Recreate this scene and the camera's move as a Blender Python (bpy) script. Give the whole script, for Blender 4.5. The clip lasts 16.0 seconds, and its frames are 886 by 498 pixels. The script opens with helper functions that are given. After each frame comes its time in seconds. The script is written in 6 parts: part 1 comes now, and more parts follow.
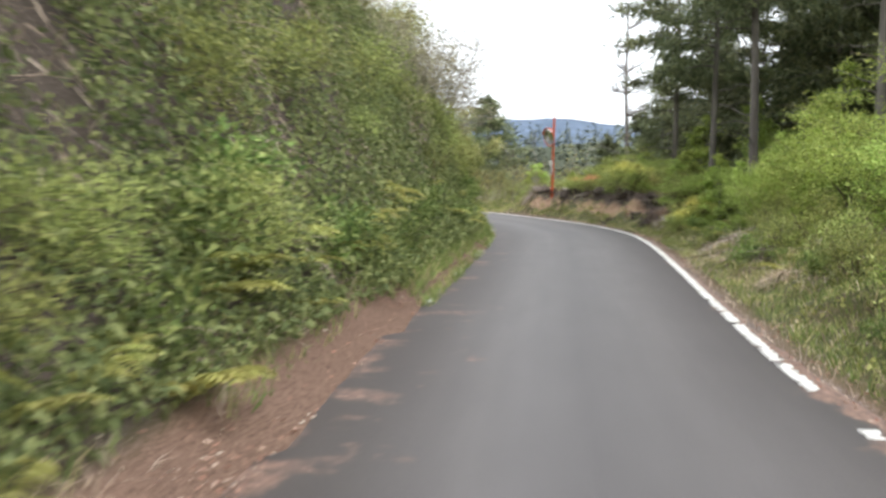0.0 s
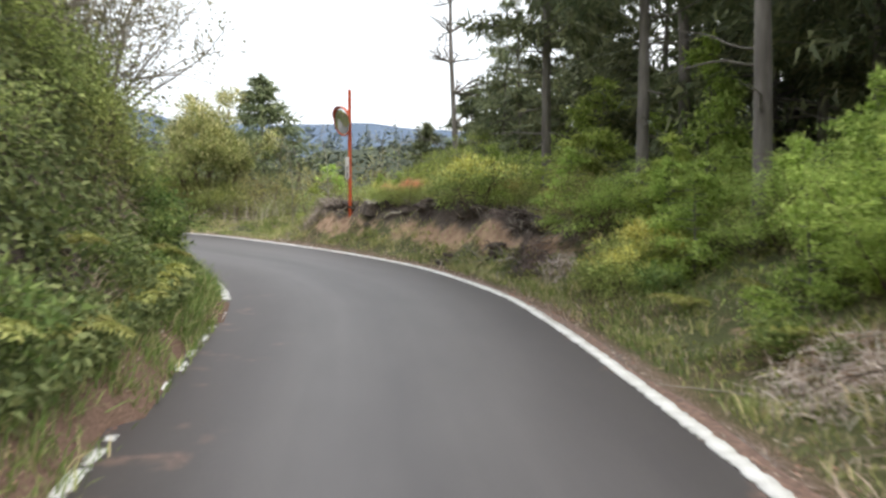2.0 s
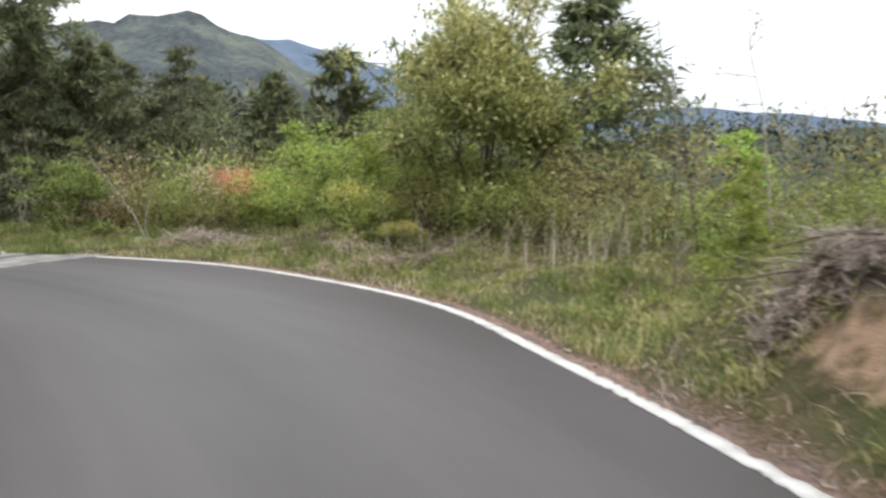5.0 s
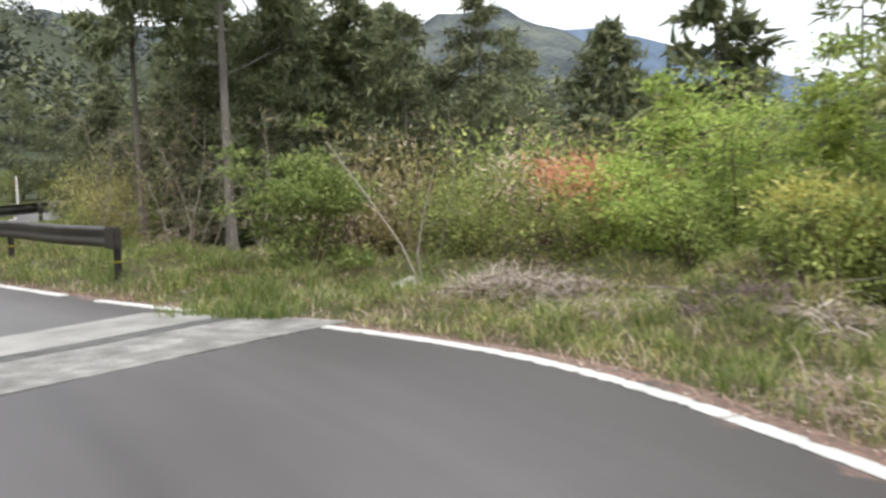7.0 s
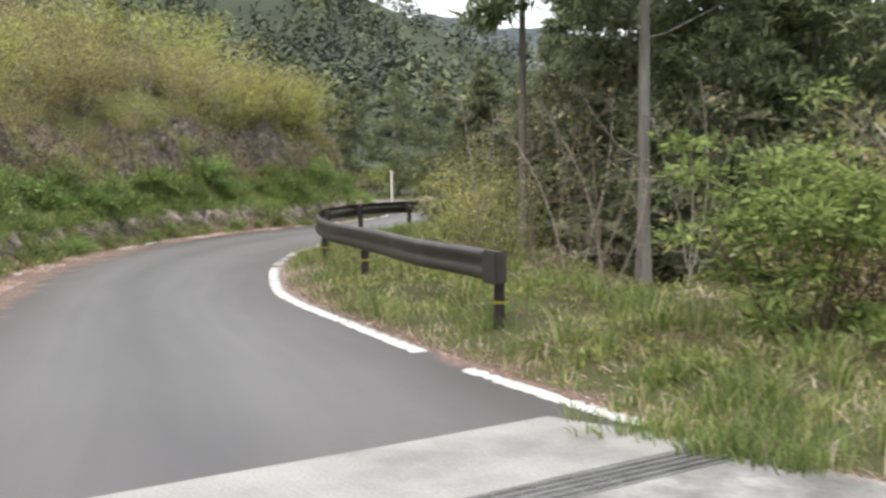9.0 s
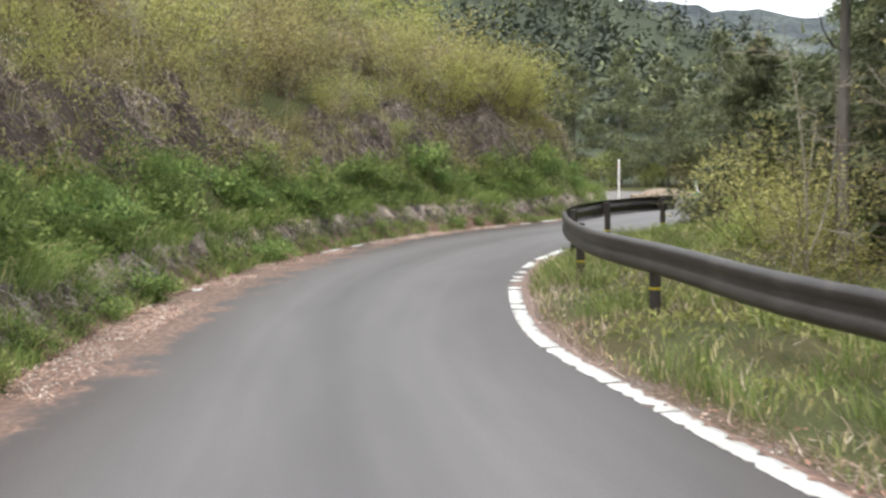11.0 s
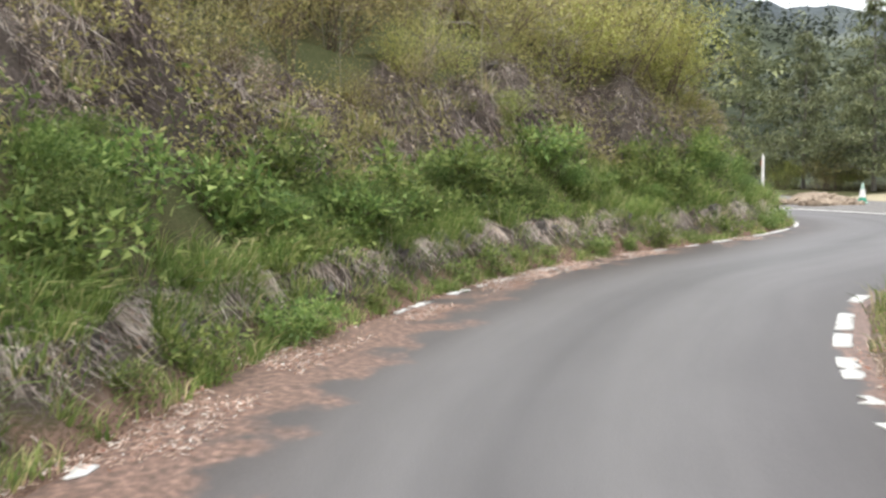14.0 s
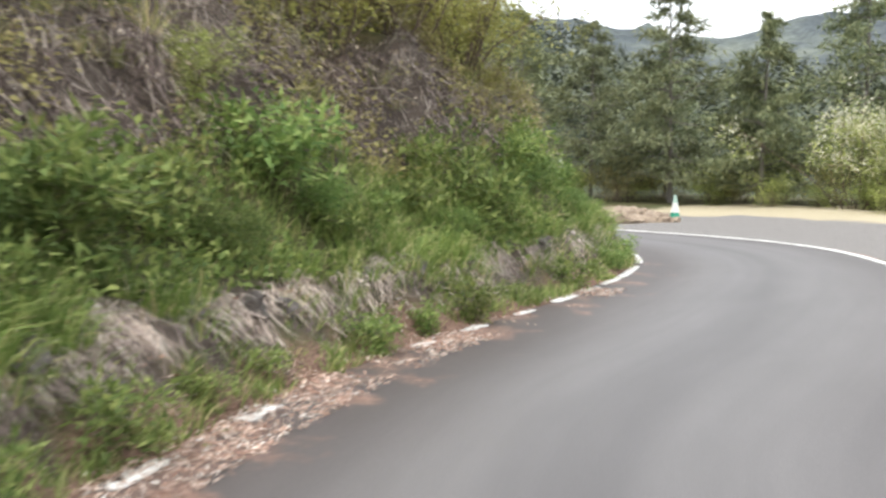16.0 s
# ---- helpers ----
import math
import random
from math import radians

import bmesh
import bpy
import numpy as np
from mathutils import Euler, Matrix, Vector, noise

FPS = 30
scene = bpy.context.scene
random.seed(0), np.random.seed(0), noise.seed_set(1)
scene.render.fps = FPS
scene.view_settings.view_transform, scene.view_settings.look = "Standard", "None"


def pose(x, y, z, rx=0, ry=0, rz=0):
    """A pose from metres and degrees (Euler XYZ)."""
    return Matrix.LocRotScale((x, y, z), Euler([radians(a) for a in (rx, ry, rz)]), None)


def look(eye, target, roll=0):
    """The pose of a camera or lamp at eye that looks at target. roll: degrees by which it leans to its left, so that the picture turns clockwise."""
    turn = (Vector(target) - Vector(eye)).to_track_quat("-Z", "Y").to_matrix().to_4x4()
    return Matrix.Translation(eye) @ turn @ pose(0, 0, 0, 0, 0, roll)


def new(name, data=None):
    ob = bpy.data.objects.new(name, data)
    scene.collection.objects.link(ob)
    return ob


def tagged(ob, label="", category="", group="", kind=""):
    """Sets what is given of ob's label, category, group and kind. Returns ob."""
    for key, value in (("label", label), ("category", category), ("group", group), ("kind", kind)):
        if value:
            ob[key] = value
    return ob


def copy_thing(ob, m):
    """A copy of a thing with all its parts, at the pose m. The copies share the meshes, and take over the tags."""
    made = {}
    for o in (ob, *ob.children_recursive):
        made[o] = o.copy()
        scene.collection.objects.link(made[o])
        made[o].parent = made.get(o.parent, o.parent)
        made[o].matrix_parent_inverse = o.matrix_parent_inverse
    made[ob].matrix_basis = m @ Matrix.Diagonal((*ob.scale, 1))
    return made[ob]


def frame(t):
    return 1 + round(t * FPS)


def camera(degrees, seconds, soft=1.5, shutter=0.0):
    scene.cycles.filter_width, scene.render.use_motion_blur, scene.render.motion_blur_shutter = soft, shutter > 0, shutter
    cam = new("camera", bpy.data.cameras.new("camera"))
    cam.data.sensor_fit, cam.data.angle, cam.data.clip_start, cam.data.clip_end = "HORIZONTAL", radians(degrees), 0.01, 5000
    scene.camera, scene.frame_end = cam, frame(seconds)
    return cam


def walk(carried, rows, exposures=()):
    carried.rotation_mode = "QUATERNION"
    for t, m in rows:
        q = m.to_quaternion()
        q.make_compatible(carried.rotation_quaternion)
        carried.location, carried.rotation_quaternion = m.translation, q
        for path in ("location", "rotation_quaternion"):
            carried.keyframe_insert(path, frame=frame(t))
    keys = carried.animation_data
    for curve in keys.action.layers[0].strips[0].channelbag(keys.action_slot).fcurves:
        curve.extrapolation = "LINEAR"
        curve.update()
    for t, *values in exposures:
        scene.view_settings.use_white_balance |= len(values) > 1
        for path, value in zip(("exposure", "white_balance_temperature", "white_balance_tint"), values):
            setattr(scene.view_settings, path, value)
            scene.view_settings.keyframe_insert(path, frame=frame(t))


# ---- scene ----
cam = camera(45.7, 16.0, soft=2.6, shutter=0.3)
PATH = [
    (0, (1.48, -0.819, 1.734), (1.417, 1.175, 1.59), 1.2),
    (0.5, (1.575, 3.368, 1.748), (1.708, 5.359, 1.611), 0.7),
    (1, (1.889, 7.342, 1.758), (2.132, 9.322, 1.619), 0.2),
    (1.5, (2.282, 11.368, 1.791), (2.576, 13.341, 1.648), -0.0),
    (2, (2.732, 15.419, 1.767), (3.04, 17.39, 1.636), -0.0),
    (2.5, (3.106, 19.373, 1.781), (3.407, 21.346, 1.645), -0.3),
    (3, (3.485, 23.386, 1.808), (3.731, 25.366, 1.666), -1.4),
    (3.5, (3.618, 27.285, 1.8), (3.77, 29.274, 1.651), -2.0),
    (4, (3.428, 31.011, 1.785), (3.446, 33.005, 1.637), -1.7),
    (4.5, (3.063, 34.569, 1.776), (2.897, 36.558, 1.63), -0.8),
    (4.7, (2.839, 35.785, 1.748), (2.611, 37.767, 1.599), -0.4),
    (6.8, (-1.08, 46.39, 1.638), (-1.893, 48.21, 1.47), -2.0),
    (7, (-1.511, 47.143, 1.65), (-2.376, 48.939, 1.485), -2.1),
    (7.5, (-2.664, 48.67, 1.638), (-3.671, 50.391, 1.486), -1.4),
    (8, (-3.734, 49.846, 1.636), (-4.897, 51.466, 1.489), -1.0),
    (8.5, (-4.652, 50.649, 1.662), (-5.954, 52.161, 1.514), -1.2),
    (9, (-5.534, 51.251, 1.66), (-6.95, 52.656, 1.512), -0.6),
    (9.5, (-6.419, 51.811, 1.677), (-7.93, 53.113, 1.529), -0.3),
    (10, (-7.381, 52.377, 1.674), (-8.954, 53.601, 1.514), 0.1),
    (10.2, (-7.72, 52.6, 1.68), (-9.315, 53.794, 1.516), -0.2),
    (12.3, (-12.841, 55.019, 1.635), (-14.552, 56.042, 1.471), 0.0),
    (12.5, (-13.316, 55.26, 1.623), (-15.034, 56.271, 1.456), 0.1),
    (13, (-14.592, 55.922, 1.605), (-16.323, 56.911, 1.445), 0.1),
    (13.5, (-16.04, 56.696, 1.58), (-17.768, 57.688, 1.415), -0.6),
    (14, (-17.54, 57.498, 1.564), (-19.261, 58.503, 1.398), -0.5),
    (14.5, (-19.083, 58.395, 1.554), (-20.785, 59.433, 1.397), -0.5),
    (15, (-20.625, 59.509, 1.591), (-22.273, 60.63, 1.428), -0.1),
    (15.5, (-22.353, 60.924, 1.611), (-23.918, 62.158, 1.443), -0.1),
    (16, (-24.135, 62.642, 1.59), (-25.583, 64.013, 1.428), 0.1),
]
walk(cam, [(t, look(eye, target, roll)) for t, eye, target, roll in PATH],
     exposures=[(0.0, 0.4), (1.5, 0.27), (3.0, 0.24), (4.5, 0.05), (7.0, 0.23), (9.0, 0.38), (12.5, 0.46), (16.0, 0.62)])

# ---- sky and light: bright overcast spring day ----
world = bpy.data.worlds.new("sky")
scene.world = world
world.use_nodes = True
wn, wl = world.node_tree.nodes, world.node_tree.links
wn.clear()
w_out = wn.new("ShaderNodeOutputWorld")
w_sky = wn.new("ShaderNodeTexSky")
w_sky.sky_type, w_sky.sun_disc = "NISHITA", False
w_sky.sun_elevation, w_sky.sun_rotation = radians(58), radians(150)
w_sky.dust_density = 3.0
w_bg = wn.new("ShaderNodeBackground")
w_bg.inputs["Strength"].default_value = 0.09
w_cloud = wn.new("ShaderNodeBackground")
w_coord = wn.new("ShaderNodeTexCoord")
w_noise = wn.new("ShaderNodeTexNoise")
w_noise.inputs["Scale"].default_value = 2.2
w_noise.inputs["Detail"].default_value = 6
w_ramp = wn.new("ShaderNodeValToRGB")
w_ramp.color_ramp.elements[0].position, w_ramp.color_ramp.elements[0].color = 0.3, (0.78, 0.83, 0.90, 1)
w_ramp.color_ramp.elements[1].position, w_ramp.color_ramp.elements[1].color = 0.65, (0.98, 0.99, 1.0, 1)
w_cloud.inputs["Strength"].default_value = 1.55
w_mix = wn.new("ShaderNodeMixShader")
w_mix.inputs[0].default_value = 0.9
wl.new(w_sky.outputs[0], w_bg.inputs[0])
wl.new(w_coord.outputs["Generated"], w_noise.inputs["Vector"])
wl.new(w_noise.outputs[0], w_ramp.inputs[0])
wl.new(w_ramp.outputs[0], w_cloud.inputs[0])
wl.new(w_bg.outputs[0], w_mix.inputs[1])
wl.new(w_cloud.outputs[0], w_mix.inputs[2])
wl.new(w_mix.outputs[0], w_out.inputs[0])

sun = new("sun", bpy.data.lights.new("sun", "SUN"))
sun.data.energy, sun.data.angle, sun.data.color = 1.5, radians(25), (1.0, 0.965, 0.92)
sun.matrix_world = look((0, 0, 60), (-20, 35, 0))

# ---- materials ----
def material(name):
    m = bpy.data.materials.new(name)
    m.use_nodes = True
    m.node_tree.nodes.clear()
    return m, m.node_tree.nodes, m.node_tree.links


def ramp_node(nodes, stops):
    r = nodes.new("ShaderNodeValToRGB")
    els = r.color_ramp.elements
    while len(els) < len(stops):
        els.new(0.5)
    for e, (p, c) in zip(els, stops):
        e.position, e.color = p, (*c, 1)
    return r


def noise_node(nodes, links, scale, detail=4, coord=None, stretch=None):
    n = nodes.new("ShaderNodeTexNoise")
    n.inputs["Scale"].default_value, n.inputs["Detail"].default_value = scale, detail
    if coord is None:
        g = nodes.new("ShaderNodeNewGeometry")
        coord = g.outputs["Position"]
    if stretch:
        mp = nodes.new("ShaderNodeMapping")
        mp.inputs["Scale"].default_value = stretch
        links.new(coord, mp.inputs["Vector"])
        coord = mp.outputs[0]
    links.new(coord, n.inputs["Vector"])
    return n


def mix_node(nodes, links, fac, a, b, how="MIX"):
    m = nodes.new("ShaderNodeMix")
    m.data_type, m.blend_type = "RGBA", how
    for sock, val in ((m.inputs[0], fac), (m.inputs[6], a), (m.inputs[7], b)):
        if isinstance(val, (int, float)):
            sock.default_value = val
        elif isinstance(val, tuple):
            sock.default_value = (*val, 1)
        else:
            links.new(val, sock)
    return m.outputs[2]


def surface(name, stops, scale=6.0, rough=0.85, metal=0.0, bump=0.3, fine=60.0, local=True, stretch=None, spec=0.3, fine_mix=0.35):
    """A matt or glossy surface with broad and fine variation."""
    m, nodes, links = material(name)
    out, bs = nodes.new("ShaderNodeOutputMaterial"), nodes.new("ShaderNodeBsdfPrincipled")
    coord = None
    if local:
        coord = nodes.new("ShaderNodeTexCoord").outputs["Object"]
    a = noise_node(nodes, links, scale, 5, coord, stretch)
    b = noise_node(nodes, links, fine, 3, coord, stretch)
    r = ramp_node(nodes, stops)
    links.new(a.outputs[0], r.inputs[0])
    grey = ramp_node(nodes, [(0.3, (0.55, 0.55, 0.55)), (0.7, (1.3, 1.3, 1.3))])
    links.new(b.outputs[0], grey.inputs[0])
    col = mix_node(nodes, links, fine_mix, r.outputs[0], grey.outputs[0], "MULTIPLY")
    links.new(col, bs.inputs["Base Color"])
    bs.inputs["Roughness"].default_value, bs.inputs["Metallic"].default_value = rough, metal
    bs.inputs["Specular IOR Level"].default_value = spec
    if bump:
        bp = nodes.new("ShaderNodeBump")
        bp.inputs["Strength"].default_value, bp.inputs["Distance"].default_value = bump, 0.02
        links.new(b.outputs[0], bp.inputs["Height"])
        links.new(bp.outputs[0], bs.inputs["Normal"])
    links.new(bs.outputs[0], out.inputs[0])
    return m


def leafy(name, stops, glow=0.35, rough=0.6, gain=1.5):
    """Leaves: colour varies from leaf to leaf and from plant to plant; light comes through."""
    m, nodes, links = material(name)
    out, bs = nodes.new("ShaderNodeOutputMaterial"), nodes.new("ShaderNodeBsdfPrincipled")
    geo, info = nodes.new("ShaderNodeNewGeometry"), nodes.new("ShaderNodeObjectInfo")
    r = ramp_node(nodes, [(p, tuple(min(0.8, c * gain * k) for c, k in zip(col, (1.07, 1.0, 1.12)))) for p, col in stops])
    links.new(geo.outputs["Random Per Island"], r.inputs[0])
    hue = nodes.new("ShaderNodeHueSaturation")
    for key, lo, hi in (("Hue", 0.485, 0.515), ("Value", 0.82, 1.28)):
        mr = nodes.new("ShaderNodeMapRange")
        mr.inputs["To Min"].default_value, mr.inputs["To Max"].default_value = lo, hi
        links.new(info.outputs["Random"], mr.inputs["Value"])
        links.new(mr.outputs[0], hue.inputs[key])
    links.new(r.outputs[0], hue.inputs["Color"])
    patch = noise_node(nodes, links, 0.9, 3)
    pr = ramp_node(nodes, [(0.3, (0.7, 0.72, 0.7)), (0.7, (1.2, 1.18, 1.1))])
    links.new(patch.outputs[0], pr.inputs[0])
    col = mix_node(nodes, links, 0.8, hue.outputs[0], pr.outputs[0], "MULTIPLY")
    links.new(col, bs.inputs["Base Color"])
    bs.inputs["Roughness"].default_value = rough
    bs.inputs["Specular IOR Level"].default_value = 0.2
    tr = nodes.new("ShaderNodeBsdfTranslucent")
    links.new(col, tr.inputs[0])
    mx = nodes.new("ShaderNodeMixShader")
    mx.inputs[0].default_value = glow
    links.new(bs.outputs[0], mx.inputs[1])
    links.new(tr.outputs[0], mx.inputs[2])
    links.new(mx.outputs[0], out.inputs[0])
    return m


def woods_material():
    """Far forest: each tree has a tone of its own, from dark conifers to fresh broadleaved crowns. The dark tones are
    lifted and greyed as painted haze.
    """
    m, nodes, links = material("hazed_forest")
    out, bs, at = nodes.new("ShaderNodeOutputMaterial"), nodes.new("ShaderNodeBsdfPrincipled"), nodes.new("ShaderNodeAttribute")
    at.attribute_name = "tone"
    r = ramp_node(nodes, [(0.0, (0.085, 0.10, 0.08)), (0.5, (0.11, 0.128, 0.09)), (0.8, (0.15, 0.168, 0.098)), (1.0, (0.225, 0.24, 0.108))])
    links.new(at.outputs["Fac"], r.inputs[0])
    n = noise_node(nodes, links, 1.2, 3)
    g = ramp_node(nodes, [(0.3, (0.7, 0.7, 0.7)), (0.7, (1.25, 1.25, 1.25))])
    links.new(n.outputs[0], g.inputs[0])
    links.new(mix_node(nodes, links, 0.8, r.outputs[0], g.outputs[0], "MULTIPLY"), bs.inputs["Base Color"])
    bs.inputs["Roughness"].default_value = 0.9
    links.new(bs.outputs[0], out.inputs[0])
    return m


def asphalt_material():
    """Old asphalt: 'across' runs 0 to 1 from the left edge to the right one, 'silt' is washed-down red soil."""
    m, nodes, links = material("asphalt")
    out, bs = nodes.new("ShaderNodeOutputMaterial"), nodes.new("ShaderNodeBsdfPrincipled")
    at = nodes.new("ShaderNodeAttribute")
    at.attribute_name = "across"
    silt = nodes.new("ShaderNodeAttribute")
    silt.attribute_name = "silt"
    along = nodes.new("ShaderNodeAttribute")
    along.attribute_name = "track"
    big = noise_node(nodes, links, 0.25, 4)
    fine = noise_node(nodes, links, 90, 3)
    streak = noise_node(nodes, links, 1.0, 4, along.outputs["Vector"], (3.0, 0.06, 1.0))
    # tyre-polished bands pale, the strips between them dark
    wheel = ramp_node(nodes, [(0.0, (0.084, 0.070, 0.068)), (0.14, (0.095, 0.084, 0.082)), (0.3, (0.148, 0.141, 0.141)), (0.38, (0.151, 0.145, 0.146)), (0.5, (0.116, 0.111, 0.112)), (0.62, (0.145, 0.139, 0.139)), (0.72, (0.148, 0.141, 0.141)), (0.9, (0.107, 0.099, 0.099)), (1.0, (0.092, 0.084, 0.082))])
    wob = nodes.new("ShaderNodeMath")
    wob.operation = "MULTIPLY_ADD"
    wob.inputs[1].default_value, wob.inputs[2].default_value = 0.12, -0.06
    links.new(big.outputs[0], wob.inputs[0])
    add = nodes.new("ShaderNodeMath")
    links.new(wob.outputs[0], add.inputs[0])
    links.new(at.outputs["Fac"], add.inputs[1])
    links.new(add.outputs[0], wheel.inputs[0])
    sr = ramp_node(nodes, [(0.3, (0.9, 0.9, 0.905)), (0.7, (1.07, 1.07, 1.065))])
    links.new(streak.outputs[0], sr.inputs[0])
    col = mix_node(nodes, links, 0.8, wheel.outputs[0], sr.outputs[0], "MULTIPLY")
    mot = noise_node(nodes, links, 1.0, 6, along.outputs["Vector"], (2.2, 0.5, 1.0))
    mr = ramp_node(nodes, [(0.3, (0.91, 0.907, 0.905)), (0.7, (1.08, 1.08, 1.08))])
    links.new(mot.outputs[0], mr.inputs[0])
    col = mix_node(nodes, links, 0.8, col, mr.outputs[0], "MULTIPLY")
    fr = ramp_node(nodes, [(0.3, (0.7, 0.7, 0.7)), (0.7, (1.3, 1.3, 1.3))])
    links.new(fine.outputs[0], fr.inputs[0])
    col = mix_node(nodes, links, 0.45, col, fr.outputs[0], "MULTIPLY")
    # the stretch before the drain is darker
    part_of = nodes.new("ShaderNodeSeparateXYZ")
    links.new(along.outputs["Vector"], part_of.inputs[0])
    past_drain = nodes.new("ShaderNodeMapRange")
    past_drain.inputs["From Min"].default_value, past_drain.inputs["From Max"].default_value = 71.0, 76.0
    links.new(part_of.outputs["Y"], past_drain.inputs["Value"])
    tone = ramp_node(nodes, [(0.0, (0.74, 0.715, 0.715)), (1.0, (0.98, 0.965, 0.965))])
    links.new(past_drain.outputs[0], tone.inputs[0])
    col = mix_node(nodes, links, 1.0, col, tone.outputs[0], "MULTIPLY")
    # red silt with ragged edges
    sn = noise_node(nodes, links, 1.6, 6)
    sadd = nodes.new("ShaderNodeMath")
    sadd.operation = "MULTIPLY_ADD"
    sadd.inputs[1].default_value = 1.5
    links.new(sn.outputs[0], sadd.inputs[0])
    sm = nodes.new("ShaderNodeMath")
    sm.operation = "SUBTRACT"
    links.new(silt.outputs["Fac"], sm.inputs[0])
    sm.inputs[1].default_value = 0.78
    links.new(sm.outputs[0], sadd.inputs[2])
    sf = nodes.new("ShaderNodeMapRange")
    sf.inputs["From Min"].default_value, sf.inputs["From Max"].default_value, sf.inputs["To Max"].default_value = 0.42, 0.62, 0.85
    links.new(sadd.outputs[0], sf.inputs["Value"])
    sc_mix = noise_node(nodes, links, 14, 5)
    sc = ramp_node(nodes, [(0.3, (0.10, 0.065, 0.052)), (0.5, (0.22, 0.135, 0.105)), (0.7, (0.40, 0.25, 0.195))])
    links.new(sc_mix.outputs[0], sc.inputs[0])
    col = mix_node(nodes, links, sf.outputs[0], col, sc.outputs[0])
    links.new(col, bs.inputs["Base Color"])
    bs.inputs["Roughness"].default_value = 0.56
    bs.inputs["Specular IOR Level"].default_value = 0.42
    bp = nodes.new("ShaderNodeBump")
    bp.inputs["Strength"].default_value, bp.inputs["Distance"].default_value = 0.16, 0.006
    links.new(fine.outputs[0], bp.inputs["Height"])
    links.new(bp.outputs[0], bs.inputs["Normal"])
    links.new(bs.outputs[0], out.inputs[0])
    return m


def ground_material():
    """Earth of the verge and the slopes; 'litter' red-brown fallen leaves, 'clay' bare pale soil, 'straw' cut dry grass, 'gravel' the lay-by."""
    m, nodes, links = material("earth")
    out, bs = nodes.new("ShaderNodeOutputMaterial"), nodes.new("ShaderNodeBsdfPrincipled")
    big, mid, fine = noise_node(nodes, links, 0.5, 5), noise_node(nodes, links, 5, 5), noise_node(nodes, links, 40, 4)
    base = ramp_node(nodes, [(0.3, (0.055, 0.06, 0.025)), (0.5, (0.10, 0.085, 0.045)), (0.7, (0.15, 0.12, 0.07))])
    links.new(mid.outputs[0], base.inputs[0])
    green = ramp_node(nodes, [(0.35, (0.065, 0.075, 0.032)), (0.65, (0.12, 0.125, 0.06))])
    links.new(fine.outputs[0], green.inputs[0])
    gm = nodes.new("ShaderNodeMapRange")
    gm.inputs["From Min"].default_value, gm.inputs["From Max"].default_value = 0.4, 0.6
    links.new(big.outputs[0], gm.inputs["Value"])
    col = mix_node(nodes, links, gm.outputs[0], base.outputs[0], green.outputs[0])
    for key, lo, hi, edge in (("litter", (0.085, 0.055, 0.042), (0.285, 0.185, 0.14), fine), ("clay", (0.24, 0.155, 0.105), (0.43, 0.30, 0.205), mid),
                              ("straw", (0.38, 0.325, 0.215), (0.55, 0.485, 0.35), fine), ("gravel", (0.16, 0.15, 0.145), (0.3, 0.285, 0.27), fine),
                              ("peat", (0.055, 0.045, 0.038), (0.15, 0.122, 0.103), fine), ("woods", (0.055, 0.066, 0.045), (0.09, 0.105, 0.07), mid)):
        at = nodes.new("ShaderNodeAttribute")
        at.attribute_name = key
        rr = ramp_node(nodes, [(0.32, lo), (0.68, hi)])
        links.new(fine.outputs[0] if key != "clay" else mid.outputs[0], rr.inputs[0])
        e = nodes.new("ShaderNodeMath")
        e.operation = "MULTIPLY_ADD"
        e.inputs[1].default_value = 0.9
        links.new(edge.outputs[0], e.inputs[0])
        e2 = nodes.new("ShaderNodeMath")
        e2.operation = "SUBTRACT"
        links.new(at.outputs["Fac"], e2.inputs[0])
        e2.inputs[1].default_value = 0.45
        links.new(e2.outputs[0], e.inputs[2])
        f = nodes.new("ShaderNodeMapRange")
        f.inputs["From Min"].default_value, f.inputs["From Max"].default_value = 0.35, 0.65
        links.new(e.outputs[0], f.inputs["Value"])
        col = mix_node(nodes, links, f.outputs[0], col, rr.outputs[0])
    links.new(col, bs.inputs["Base Color"])
    bs.inputs["Roughness"].default_value = 0.95
    bs.inputs["Specular IOR Level"].default_value = 0.1
    bp = nodes.new("ShaderNodeBump")
    bp.inputs["Strength"].default_value, bp.inputs["Distance"].default_value = 0.6, 0.04
    links.new(fine.outputs[0], bp.inputs["Height"])
    links.new(bp.outputs[0], bs.inputs["Normal"])
    links.new(bs.outputs[0], out.inputs[0])
    return m


ASPHALT, EARTH = asphalt_material(), ground_material()
PAINT = surface("worn_white_road_paint", [(0.3, (0.6, 0.59, 0.56)), (0.6, (0.82, 0.81, 0.79))], 3, 0.7, bump=0.2, fine=50, local=False, fine_mix=0.3)
CONCRETE = surface("pale_concrete", [(0.3, (0.24, 0.235, 0.22)), (0.5, (0.36, 0.35, 0.33)), (0.75, (0.46, 0.45, 0.43))], 1.4, 0.85, bump=0.3, fine=45, local=False)
CONCRETE_OLD = surface("mottled_old_concrete", [(0.3, (0.18, 0.172, 0.162)), (0.5, (0.27, 0.26, 0.247)), (0.7, (0.42, 0.405, 0.385))], 2.6, 0.9, bump=0.4, fine=30, local=False)
STEEL = surface("grey_galvanised_steel", [(0.3, (0.22, 0.22, 0.215)), (0.7, (0.36, 0.355, 0.35))], 4, 0.6, 0.3, 0.1)
